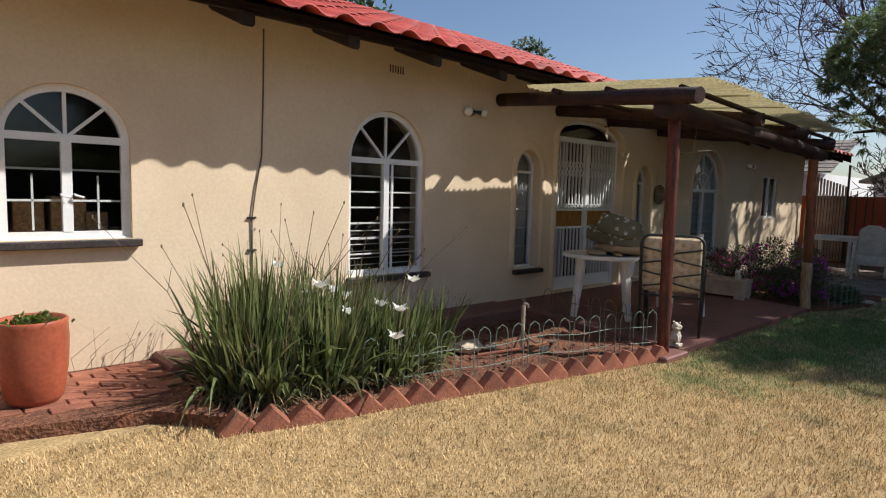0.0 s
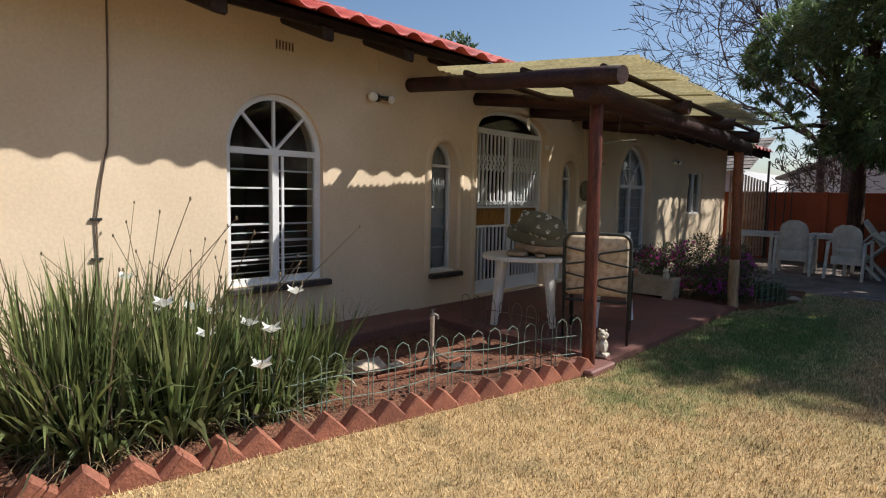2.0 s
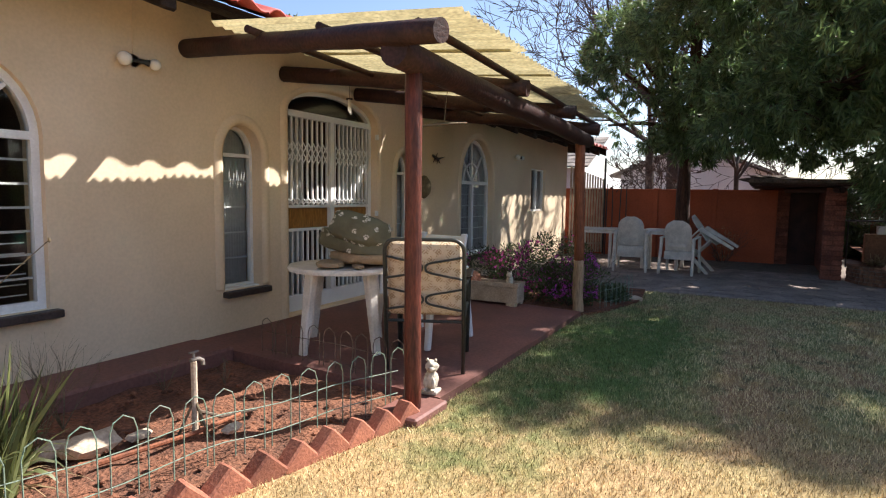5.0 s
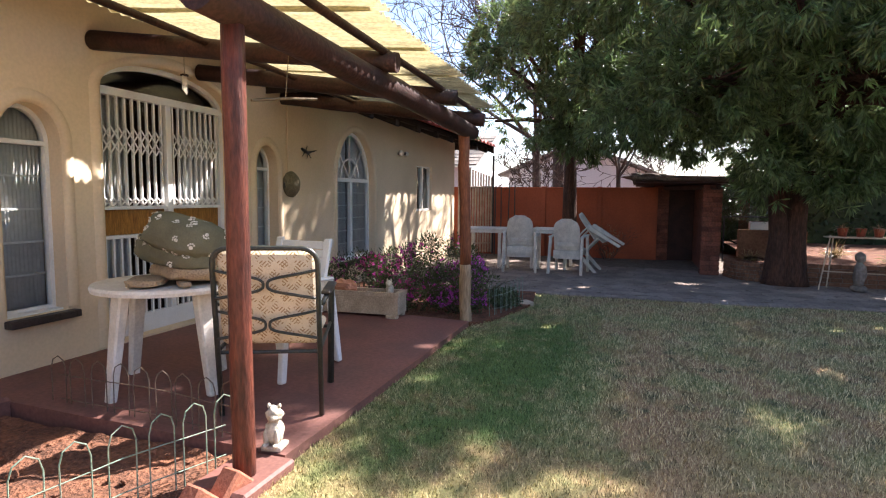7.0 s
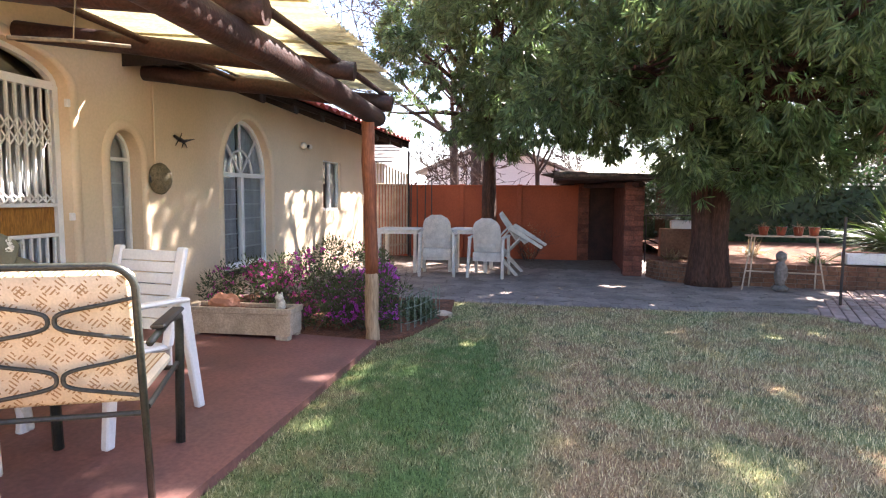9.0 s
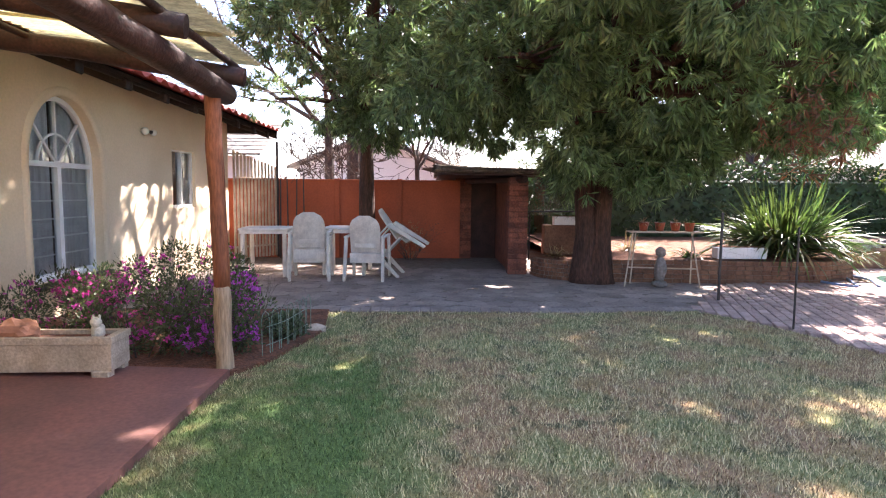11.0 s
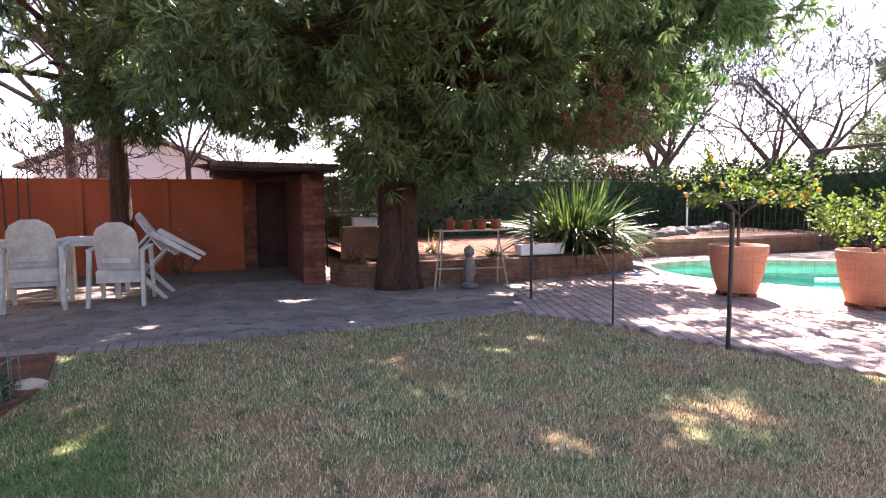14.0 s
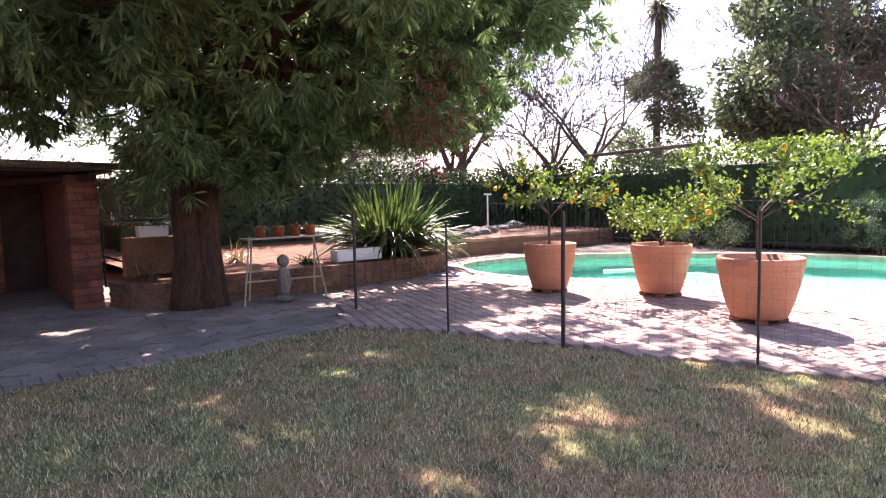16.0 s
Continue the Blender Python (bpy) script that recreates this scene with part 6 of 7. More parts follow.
# raised bank, rocks and steel fence beyond the pool
bank = thing("stone_bank", "brown stone bank rising behind the pool", "bank", kind="structure")
bm = box(bmesh.new(), 13.4, -12.2, -0.05, 18, -5.9, 0.36, 0.05)
bmesh.ops.subdivide_edges(bm, edges=bm.edges[:], cuts=8, use_grid_fill=True)
for v in bm.verts:
    v.co += Vector((0.12 * noise.noise(v.co * 1.3), 0.1 * noise.noise(v.co * 1.1 + Vector((5, 0, 0))), 0.05 * noise.noise(v.co * 2)))
part("bank_body", bm, M_RETAIN, bank)
for i in range(16):
    a = Vector((13.6 + 0.16 * i + random.uniform(-0.1, 0.1), -6.4 - 0.33 * i, 0.40))
    bm = blob(bmesh.new(), random.uniform(0.10, 0.24), 2, 0.5, i, (1.3, 1.1, 0.6), a, 1.7)
    tagged(part("rock", bm, M_ROCK), "grey rock on the bank behind pool", "rock", "rocks behind the pool")
bm = tube(bmesh.new(), [(15.2, -9.4, 0.35), (15.2, -9.4, 1.25)], 0.02, 8)
sg = tagged(part("garden_sprinkler_post", bm, M_WHITE), "thin white post standing behind the pool", "post")
part("cap", box(bmesh.new(), 15.13, -9.47, 1.25, 15.27, -9.33, 1.29, 0.006), M_WHITE, sg)
sf = thing("steel_fence", "dark steel bar fence behind the pool", "fence")
for i in range(150):
    xx = 16.6 - i * 0.115
    yy = -10.4 - 1.75 * min(1, i / 45)
    bm = tube(bmesh.new(), [(xx, yy, 0.0), (xx, yy, 1.12)], 0.008, 5)
    part("bar", bm, M_BLACK, sf)
bm = bmesh.new()
for zz in (0.15, 1.02):
    tube(bm, [(16.6, -10.4, zz), (16.6 - 45 * 0.115, -12.15, zz), (16.6 - 149 * 0.115, -12.15, zz)], 0.012, 5)
part("rail", bm, M_BLACK, sf)
hose = catmull([(12.4, -4.9, 0.03), (12.1, -5.15, 0.04), (11.7, -5.0, 0.03), (11.3, -4.75, 0.03), (11.9, -4.6, 0.03), (12.6, -5.35, 0.03), (12.0, -5.45, 0.04), (11.3, -5.1, 0.03)], 8)
tagged(part("pool_hose", tube(bmesh.new(), hose, 0.022, 8), M_HOSE, smooth=True), "pale blue ribbed pool cleaner hose", "hose")
hose = catmull([(10.6, -7.5, -0.085), (10.2, -8.0, -0.08), (9.7, -7.7, -0.08), (9.2, -8.1, -0.085), (8.6, -7.9, -0.085)], 8)
tagged(part("floating_hose", tube(bmesh.new(), hose, 0.02, 8), M_BULB, smooth=True), "white hose floating on the pool", "hose")


# ---- plants ----
def iris_clump(x, y, n, h, spread, seed, flowers, label):
    n = int(n * 0.8)
    p = thing("iris_clump", label, "plant", x, y, 0.02, 0, "iris clumps in the bed")
    rg = np.random.default_rng(seed)
    a = rg.uniform(0, 2 * np.pi, n)
    r = spread * np.sqrt(rg.random(n))
    b = np.stack([r * np.cos(a), r * np.sin(a), np.zeros(n)], 1)
    lean = 0.08 + 0.62 * rg.random(n) ** 1.6
    a2 = a + rg.normal(0, 0.7, n)
    w = np.stack([np.cos(a2) * lean, np.sin(a2) * lean, np.ones(n)], 1)
    w /= np.linalg.norm(w, axis=1)[:, None]
    ln = h * rg.uniform(0.5, 1.08, n)
    v, f = blades(b, w, ln, rg.uniform(0.018, 0.037, n), rg.uniform(0.05, 0.95, n) * lean * 1.5, rg, 4)
    from_arrays("leaves", v, f, M_BLADE, p)
    m = n // 2
    lean = rg.uniform(0.5, 1.6, m)
    a2 = rg.uniform(0, 2 * np.pi, m)
    w = np.stack([np.cos(a2) * lean, np.sin(a2) * lean, np.ones(m)], 1)
    w /= np.linalg.norm(w, axis=1)[:, None]
    v, f = blades(b[:m], w, h * rg.uniform(0.3, 0.75, m), rg.uniform(0.006, 0.013, m), rg.uniform(0.4, 1.0, m), rg, 4)
    from_arrays("dry_leaves", v, f, M_DRYBLADE, p)
    st = bmesh.new()
    fl = []
    rnd = random.Random(seed)
    for i in range(flowers + 4):
        a3, ln3 = rnd.uniform(0, 6.28), h * rnd.uniform(0.9, 1.3)
        q0 = Vector((0.6 * spread * math.cos(a3), 0.6 * spread * math.sin(a3), 0))
        lean3 = rnd.uniform(0.1, 0.8)
        q1 = q0 + Vector((math.cos(a3) * lean3 * 0.5, math.sin(a3) * lean3 * 0.5, ln3 * 0.6))
        q2 = q0 + Vector((math.cos(a3) * lean3 * 1.1, math.sin(a3) * lean3 * 1.1, ln3))
        tube(st, [q0, q1, q2], [0.004, 0.003, 0.002], 4)
        tube(st, [q1, q1 + Vector((rnd.uniform(-0.1, 0.1), rnd.uniform(-0.1, 0.1), 0.16))], [0.002, 0.0015], 3)
        blob(st, 0.006, 1, 0, 0, (1, 1, 2.2), q2)
        fl.append(q1.lerp(q2, 0.3))
    part("stem_tuft", st, M_DRYSTEM, p)
    for i in range(flowers):
        bm = bmesh.new()
        c = fl[i] * 0.84
        for k in range(6):
            a3 = k * math.pi / 3
            vs4 = [bm.verts.new(c + Vector(q)) for q in ((0, 0, 0), (0.038 * math.cos(a3 - 0.6), 0.038 * math.sin(a3 - 0.6), 0.036), (0.060 * math.cos(a3), 0.060 * math.sin(a3), 0.060 - 0.03 * (k % 2)), (0.038 * math.cos(a3 + 0.6), 0.038 * math.sin(a3 + 0.6), 0.036))]
            bm.faces.new(vs4)
        part("flower", bm, M_PETAL, p, "white six-petalled iris flower")
    return p


LAB = "dense clump of strap-leaved wild iris in flower bed"
for i, (x, y, n, h, s, fl) in enumerate(((0.68, 3.75, 640, 0.98, 0.20, 1), (0.98, 3.98, 680, 1.02, 0.24, 1), (1.12, 3.55, 720, 0.86, 0.22, 3), (1.45, 3.85, 680, 0.84, 0.24, 3), (1.60, 3.50, 620, 0.70, 0.22, 2), (1.95, 3.62, 560, 0.66, 0.24, 1), (0.75, 3.52, 300, 0.72, 0.14, 0))):
    iris_clump(x, y, n, h, s, 20 + i, fl, LAB)
for i, (x, y, h) in enumerate(((2.35, 3.75, 0.62), (2.65, 4.05, 0.5), (3.3, 4.1, 0.25), (3.6, 3.9, 0.2))):
    st = bmesh.new()
    rnd = random.Random(80 + i)
    for j in range(9 if i < 2 else 5):
        a = rnd.uniform(0, 6.28)
        branchy(st, Vector((x, y, 0.02)), Vector((math.cos(a) * 0.45, math.sin(a) * 0.45, 1)).normalized(), h * 0.5, 0.0035, 2, rnd, 0.4, None, 2, 0.6)
    tagged(part("dry_seed_stalk", st, M_DRYSTEM), "thin dry seed stalks standing in the bed", "plant")
wst = bmesh.new()
rnd = random.Random(91)
for j in range(12):
    xx = -0.15 + 0.05 * j
    tube(wst, [(xx, 4.68, 0.08), (xx + rnd.uniform(-0.06, 0.1), 4.6, 0.2), (xx + rnd.uniform(-0.1, 0.2), 4.55, rnd.uniform(0.25, 0.42))], [0.002, 0.0018, 0.001], 4)
tagged(part("dry_weeds", wst, M_DRYSTEM), "thin dry weeds at the foot of the wall", "plant")


def shrub(name, x, y, z, rx, ry, rz_, n, seed, leafm, label, petals=None, n_pet=0, petal_m=None):
    p = thing(name, label, "shrub", x, y, z)
    rg = np.random.default_rng(seed)
    rnd = random.Random(seed)
    bm = bmesh.new()
    for i in range(16):
        a = rnd.uniform(0, 6.28)
        branchy(bm, Vector((0.3 * rx * math.cos(a), 0.3 * ry * math.sin(a), 0)), Vector((math.cos(a) * 0.7, math.sin(a) * 0.7, 1)).normalized(), rz_ * 0.55, 0.006, 2, rnd, 0.5, None, 2, 0.65)
    part("stem_tuft", bm, M_GREYBARK, p)
    nl = 34
    lw = ball_ways(nl, rg)
    lobes = lw * (rx * 0.75, ry * 0.75, rz_ * 0.42) + (0, 0, rz_ * 0.5)
    idx = rg.integers(0, nl, n)
    w = ball_ways(n, rg)
    b = lobes[idx] + w * (0.30 * min(rx, ry)) * rg.random(n)[:, None] ** 0.5
    b[:, 2] = np.clip(b[:, 2], 0.03, None)
    w[:, 2] += 0.5
    w /= np.linalg.norm(w, axis=1)[:, None]
    v, f = leaves(b, w, rg.uniform(0.02, 0.05, n), rg.uniform(0.008, 0.018, n), rg)
    from_arrays("foliage", v, f, leafm, p)
    if n_pet:
        lob2 = lobes[rg.integers(0, nl, 14)]
        c = lob2[rg.integers(0, 14, n_pet)] + ball_ways(n_pet, rg) * 0.30 * min(rx, ry)
        c[:, 2] = np.clip(c[:, 2], 0.12, None)
        k = 6
        cc = np.repeat(c, k, 0)
        w = ball_ways(n_pet * k, rg)
        v, f = leaves(cc, w, np.full(n_pet * k, 0.026), np.full(n_pet * k, 0.016), rg)
        from_arrays("bloom_mass", v, f, petal_m, p)["kind"] = "stuff"
    return p


SL_ = "bushy daisy shrub covered with magenta flowers"
shrub("flowering_shrub", 7.75, 3.35, 0.02, 0.42, 0.60, 0.72, 5200, 31, M_SHRUB, SL_, n_pet=280, petal_m=M_PINK)
shrub("flowering_shrub", 7.85, 2.75, 0.02, 0.40, 0.42, 0.60, 4200, 32, M_SHRUB, SL_, n_pet=400, petal_m=M_PURPLE)
shrub("flowering_shrub", 8.5, 3.2, 0.02, 0.5, 0.55, 0.76, 4600, 33, M_SHRUB, SL_, n_pet=120, petal_m=M_PINK)
shrub("flowering_shrub", 7.9, 4.05, 0.02, 0.5, 0.4, 0.58, 4200, 34, M_SHRUB, "dark green bushy shrub against house wall", n_pet=110, petal_m=M_PINK)
shrub("grey_herb", 8.32, 2.38, 0.0, 0.26, 0.2, 0.22, 2200, 35, M_FARLEAF, "low grey-green herb cushion beside lawn")
bm = blob(bmesh.new(), 0.09, 2, 0.3, 4, (1.2, 1.2, 0.5), (8.62, 2.18, 0.02))
tagged(part("stone", bm, M_STONE), "pale stone at the lawn corner", "stone")


def clusters(pos, aim, rg, per, ln, wd, droop):
    """Tufts of narrow leaves at the given places, turned mostly outward and hanging."""
    n = len(pos) * per
    b = np.repeat(pos, per, 0) + rg.normal(0, 0.014, (n, 3))
    w = ball_ways(n, rg) * 0.85 + np.repeat(aim, per, 0) * 0.7
    w[:, 2] -= droop * rg.random(n)
    w /= np.linalg.norm(w, axis=1)[:, None]
    return leaves(b, w, ln * rg.uniform(0.7, 1.25, n), np.full(n, wd) * rg.uniform(0.7, 1.3, n), rg)


def leafy_tree(x, y, h_trunk, r_trunk, lobes, seed, per_m2, label, per=18, ln=0.165, wd=0.024, rust=0, twin=False):
    """lobes: centre and radii of the boughs' leaf masses, in the tree's own space."""
    t = thing("yellowwood_tree", label, "tree", x, y, 0)
    rg = np.random.default_rng(seed)
    rnd = random.Random(seed)
    bm = bmesh.new()
    tops = []
    for s in ((-1, 1) if twin else (0,)):
        pts = [(0.02 * s, 0.10 * s, -0.05), (0.03 * s, 0.11 * s, 0.12), (0.0, 0.10 * s, 0.7), (0.05 * s, 0.13 * s, 1.4), (0.1 * s, 0.25 * s, h_trunk)]
        rr = [r_trunk * q for q in (1.55, 1.15, 0.95, 0.85, 0.6)]
        tube(bm, pts, rr, 14)
        tops.append(Vector(pts[-1]))
        tops.append(Vector(pts[-2]))
    for v in bm.verts:
        k = 0.16 * noise.noise(Vector((v.co.x * 9, v.co.y * 9, v.co.z * 1.5)))
        v.co.x *= 1 + k
        v.co.y *= 1 + k
    part("trunk", bm, M_BARK, t, smooth=True)
    for c, r in lobes:
        c = Vector(c)
        q = min(tops, key=lambda p: (p - c).length)
        mid = q.lerp(c, 0.5) + Vector((rnd.uniform(-0.2, 0.2), rnd.uniform(-0.2, 0.2), 0.15))
        bm = bmesh.new()
        tube(bm, catmull([q, mid, c], 4), [0.075 * (1 - 0.085 * i) for i in range(9)], 7)
        for i in range(5):
            branchy(bm, mid.lerp(c, i / 5), Vector((rnd.uniform(-1, 1), rnd.uniform(-1, 1), rnd.uniform(-0.4, 0.8))).normalized(), max(r) * 0.5, 0.018, 1, rnd, 0.5)
        part("limb", bm, M_BARK, t)
    pos, aim = [], []
    for c, r in lobes:
        area = 4 * math.pi * ((r[0] * r[1] + r[0] * r[2] + r[1] * r[2]) / 3)
        n = int(area * per_m2)
        w = ball_ways(n, rg)
        rad = 0.55 + 0.45 * rg.random(n) ** 0.45
        nz = np.array([noise.noise(Vector(q) * 2.3 + Vector(c)) for q in w])
        p = np.array(c) + w * r * (rad * (1 + 0.35 * nz))[:, None]
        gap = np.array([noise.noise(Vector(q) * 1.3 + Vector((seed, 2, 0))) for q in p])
        # crown thinned along sun paths: lit lawn, wall and deck, dapples from hole
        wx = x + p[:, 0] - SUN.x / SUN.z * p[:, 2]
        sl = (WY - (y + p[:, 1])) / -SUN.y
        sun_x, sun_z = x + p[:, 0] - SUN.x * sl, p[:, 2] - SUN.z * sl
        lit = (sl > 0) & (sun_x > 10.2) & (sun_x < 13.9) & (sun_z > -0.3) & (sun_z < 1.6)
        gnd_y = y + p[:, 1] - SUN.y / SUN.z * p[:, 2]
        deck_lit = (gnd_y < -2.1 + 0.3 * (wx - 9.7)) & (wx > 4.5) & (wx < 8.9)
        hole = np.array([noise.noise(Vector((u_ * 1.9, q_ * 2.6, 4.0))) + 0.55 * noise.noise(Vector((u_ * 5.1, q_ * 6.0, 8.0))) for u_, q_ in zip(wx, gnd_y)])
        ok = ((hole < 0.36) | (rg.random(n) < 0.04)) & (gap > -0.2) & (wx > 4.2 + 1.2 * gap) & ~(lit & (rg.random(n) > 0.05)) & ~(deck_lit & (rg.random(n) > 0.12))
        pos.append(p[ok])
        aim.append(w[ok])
    pos, aim = np.concatenate(pos), np.concatenate(aim)
    v, f = clusters(pos, aim, rg, per, ln, wd, 0.9)
    from_arrays("crown", v, f, M_LEAF, t)
    if rust:
        c = np.array([-2.3, -1.6, 2.0]) + rg.normal(0, 0.22, (rust, 3))
        v, f = clusters(c, ball_ways(rust, rg), rg, 12, 0.14, 0.016, 1.0)
        from_arrays("withered_bough", v, f, M_LEAF_RUST, t)["kind"] = "stuff"
    return t


rl = random.Random(17)
LOBES = [((-0.3, 0.0, 3.0), (1.1, 1.1, 0.9)), ((-1.3, 1.3, 2.9), (1.0, 1.1, 0.75)), ((-1.6, -0.4, 2.75), (1.0, 1.0, 0.8)), ((-0.9, -1.9, 2.85), (1.1, 1.1, 0.8)), ((0.4, -2.9, 2.9), (1.2, 1.1, 0.7)),
         ((-2.2, -2.2, 3.3), (1.0, 1.1, 0.75)), ((-1.3, -3.4, 3.25), (1.0, 1.0, 0.7)), ((-0.3, 2.2, 3.1), (1.1, 1.0, 0.8)), ((-0.5, -0.4, 2.05), (0.55, 0.75, 0.75)), ((-0.9, 0.5, 2.15), (0.6, 0.6, 0.6)),
         ((0.9, 0.8, 3.2), (1.1, 1.1, 0.9)), ((-2.4, 0.6, 3.7), (1.0, 1.2, 0.8)), ((-0.6, 0.2, 4.6), (1.5, 1.6, 1.0)), ((-1.8, -1.2, 4.6), (1.4, 1.4, 0.9)), ((-1.2, -2.8, 4.5), (1.3, 1.3, 0.9)),
         ((0.8, -1.4, 4.7), (1.4, 1.5, 1.0)), ((-0.8, 1.9, 4.5), (1.3, 1.3, 0.9)), ((-0.2, -0.4, 6.0), (1.7, 1.7, 1.0)), ((-1.4, -1.9, 5.9), (1.3, 1.3, 0.9)), ((1.6, -2.6, 3.7), (1.2, 1.2, 0.9)), ((0.2, -4.2, 3.6), (0.9, 0.9, 0.7)), ((0.3, 1.2, 5.8), (1.3, 1.3, 0.9)), ((-2.9, -0.6, 3.1), (0.6, 0.7, 0.5)), ((-1.9, -3.8, 3.25), (0.9, 0.9, 0.6)), ((-1.1, -4.5, 3.7), (1.0, 0.9, 0.7)), ((-2.1, -3.1, 4.3), (1.0, 1.0, 0.7)), ((-2.0, -4.2, 4.3), (1.0, 1.0, 0.7)), ((-1.0, 2.4, 2.55), (0.8, 0.8, 0.5)), ((-0.2, 1.6, 2.35), (0.7, 0.7, 0.45)), ((-0.2, -2.6, 2.35), (0.7, 0.6, 0.45)), ((-0.2, -3.3, 2.45), (0.9, 0.8, 0.55)), ((-1.2, -2.4, 2.35), (0.8, 0.8, 0.5)), ((0.8, -2.2, 2.4), (0.8, 0.8, 0.5)), ((-0.6, -0.9, 1.9), (0.6, 0.6, 0.5)), ((0.2, -4.3, 2.75), (0.8, 0.8, 0.5)), ((-0.6, 0.35, 1.75), (0.5, 0.5, 0.5)), ((-0.85, -0.3, 1.6), (0.45, 0.6, 0.45)), ((1.2, -0.8, 2.3), (0.8, 0.9, 0.5)), ((-1.6, -3.2, 2.75), (0.8, 0.8, 0.5)), ((2.4, -0.3, 3.7), (1.2, 1.2, 0.8)), ((3.0, -2.0, 3.5), (1.2, 1.2, 0.8)), ((2.3, 1.0, 4.0), (1.1, 1.1, 0.8)), ((2.0, -3.9, 3.5), (1.1, 1.1, 0.7)), ((3.4, -0.9, 4.8), (1.3, 1.3, 0.8)), ((1.9, 0.0, 5.2), (1.4, 1.4, 0.9)), ((2.2, -2.6, 4.9), (1.3, 1.3, 0.9)),
         # high lobes out of view, added to shade the lawn
         ((-2.0, -1.0, 7.2), (1.1, 1.1, 0.9)), ((-0.8, -1.0, 7.6), (1.1, 1.1, 0.9)), ((-2.0, -2.4, 7.2), (1.1, 1.1, 0.9)), ((-0.7, -2.4, 7.6), (1.1, 1.1, 0.9)), ((-1.8, -3.7, 7.0), (1.1, 1.1, 0.9)), ((-0.5, -3.8, 7.4), (1.1, 1.1, 0.9)),
         # the last three lobes are out of view too, added to shade the patio
         ((2.0, 1.6, 3.1), (1.0, 1.0, 0.7)), ((3.2, 1.5, 3.3), (1.1, 1.0, 0.7)), ((-2.5, 1.1, 5.3), (0.9, 0.9, 0.7)), ((-1.5, 0.9, 5.7), (0.9, 0.9, 0.7)), ((-2.9, 0.0, 5.5), (0.9, 0.9, 0.7))]
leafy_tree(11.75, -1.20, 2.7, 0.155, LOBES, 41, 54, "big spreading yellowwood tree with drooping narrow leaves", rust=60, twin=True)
# the last three lobes sit above view, added to shade the house wall
LOBES2 = [((-0.6, 0.7, 3.0), (1.0, 0.9, 0.75)), ((-1.3, -0.6, 3.0), (1.0, 1.1, 0.75)), ((0.2, -0.2, 3.6), (1.3, 1.3, 0.8)), ((-1.0, 0.9, 4.2), (1.1, 1.0, 0.9)), ((-0.9, -0.7, 4.5), (1.2, 1.2, 0.9)), ((0.3, 0.3, 5.2), (1.2, 1.2, 0.9)), ((-1.2, 1.35, 2.75), (0.55, 0.5, 0.4)), ((-0.6, -1.8, 3.2), (0.9, 0.9, 0.6)), ((-1.0, -0.3, 2.45), (0.7, 0.7, 0.45)), ((-0.4, -1.9, 2.65), (0.8, 0.7, 0.5)), ((-1.9, 0.9, 3.6), (0.8, 0.8, 0.8)), ((-1.9, -0.2, 4.4), (0.9, 0.9, 0.9)), ((-2.9, -0.35, 5.5), (0.9, 0.8, 0.8)), ((-1.9, -0.35, 5.6), (0.9, 0.8, 0.9)), ((-1.0, -0.3, 5.6), (0.9, 0.8, 0.8))]
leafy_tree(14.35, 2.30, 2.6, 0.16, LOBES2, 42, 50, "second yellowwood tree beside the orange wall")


def bare_tree(x, y, h, seed, label, depth=6, spread=0.55, r=0.16, lean=(0, 0), trunk=0.3):
    t = thing("bare_tree", label, "tree", x, y, 0)
    rnd = random.Random(seed)
    bm = bmesh.new()
    tube(bm, [(0, 0, -0.05), (0.05, 0.02, h * trunk * 0.5), (0.0, 0.05, h * trunk)], [r * 1.3, r, r * 0.9], 10)
    part("trunk", bm, M_GREYBARK, t)
    for i in range(5):
        a = i * 1.26 + rnd.uniform(-0.4, 0.4)
        bm = bmesh.new()
        branchy(bm, Vector((0, 0.05, h * trunk - 0.1 * i)), Vector((math.cos(a) * 0.7 + lean[0], math.sin(a) * 0.7 + lean[1], 0.9)).normalized(), h * 0.21, r * 0.55, depth, rnd, spread, None, 3, 0.76, 0.15, 0.011)
        part("limb", bm, M_GREYBARK, t)
    return t


BT = "leafless winter tree with fine grey branches"
bare_tree(19.8, 3.2, 11.5, 7, BT, 6, 0.6, 0.20, (0, 0.4))
bare_tree(20.6, 4.0, 10.5, 8, BT, 6, 0.6, 0.14, (0, 0.3))
bare_tree(19.5, -7.8, 7.0, 9, BT, 5, 0.6, 0.13)
bare_tree(19.3, -12.5, 8.4, 10, BT, 6, 0.6, 0.13)
# thin tree added for its branch shadows on the house wall
bare_tree(17.6, 1.4, 7.2, 14, BT, 5, 0.6, 0.06)
bare_tree(16.8, -16.0, 8.2, 15, BT, 6, 0.6, 0.13)
bare_tree(9.8, -18.5, 7.4, 16, BT, 6, 0.55, 0.13)
bare_tree(16.6, 3.0, 3.4, 17, BT, 5, 0.6, 0.05)
bare_tree(20.0, 0.2, 3.8, 12, BT, 5, 0.6, 0.05)
bare_tree(20.5, -16.5, 5.0, 11, BT, 5, 0.55, 0.13)
bare_tree(9.0, -25.0, 7.6, 13, BT, 5, 0.55, 0.15)
bare_tree(22.2, -14.6, 7.6, 18, BT, 6, 0.6, 0.15)
bare_tree(19.4, -17.2, 7.8, 19, BT, 6, 0.6, 0.14)
bare_tree(23.0, -8.4, 6.4, 20, BT, 6, 0.65, 0.12)
bare_tree(23.4, -5.6, 5.6, 21, BT, 6, 0.65, 0.11)


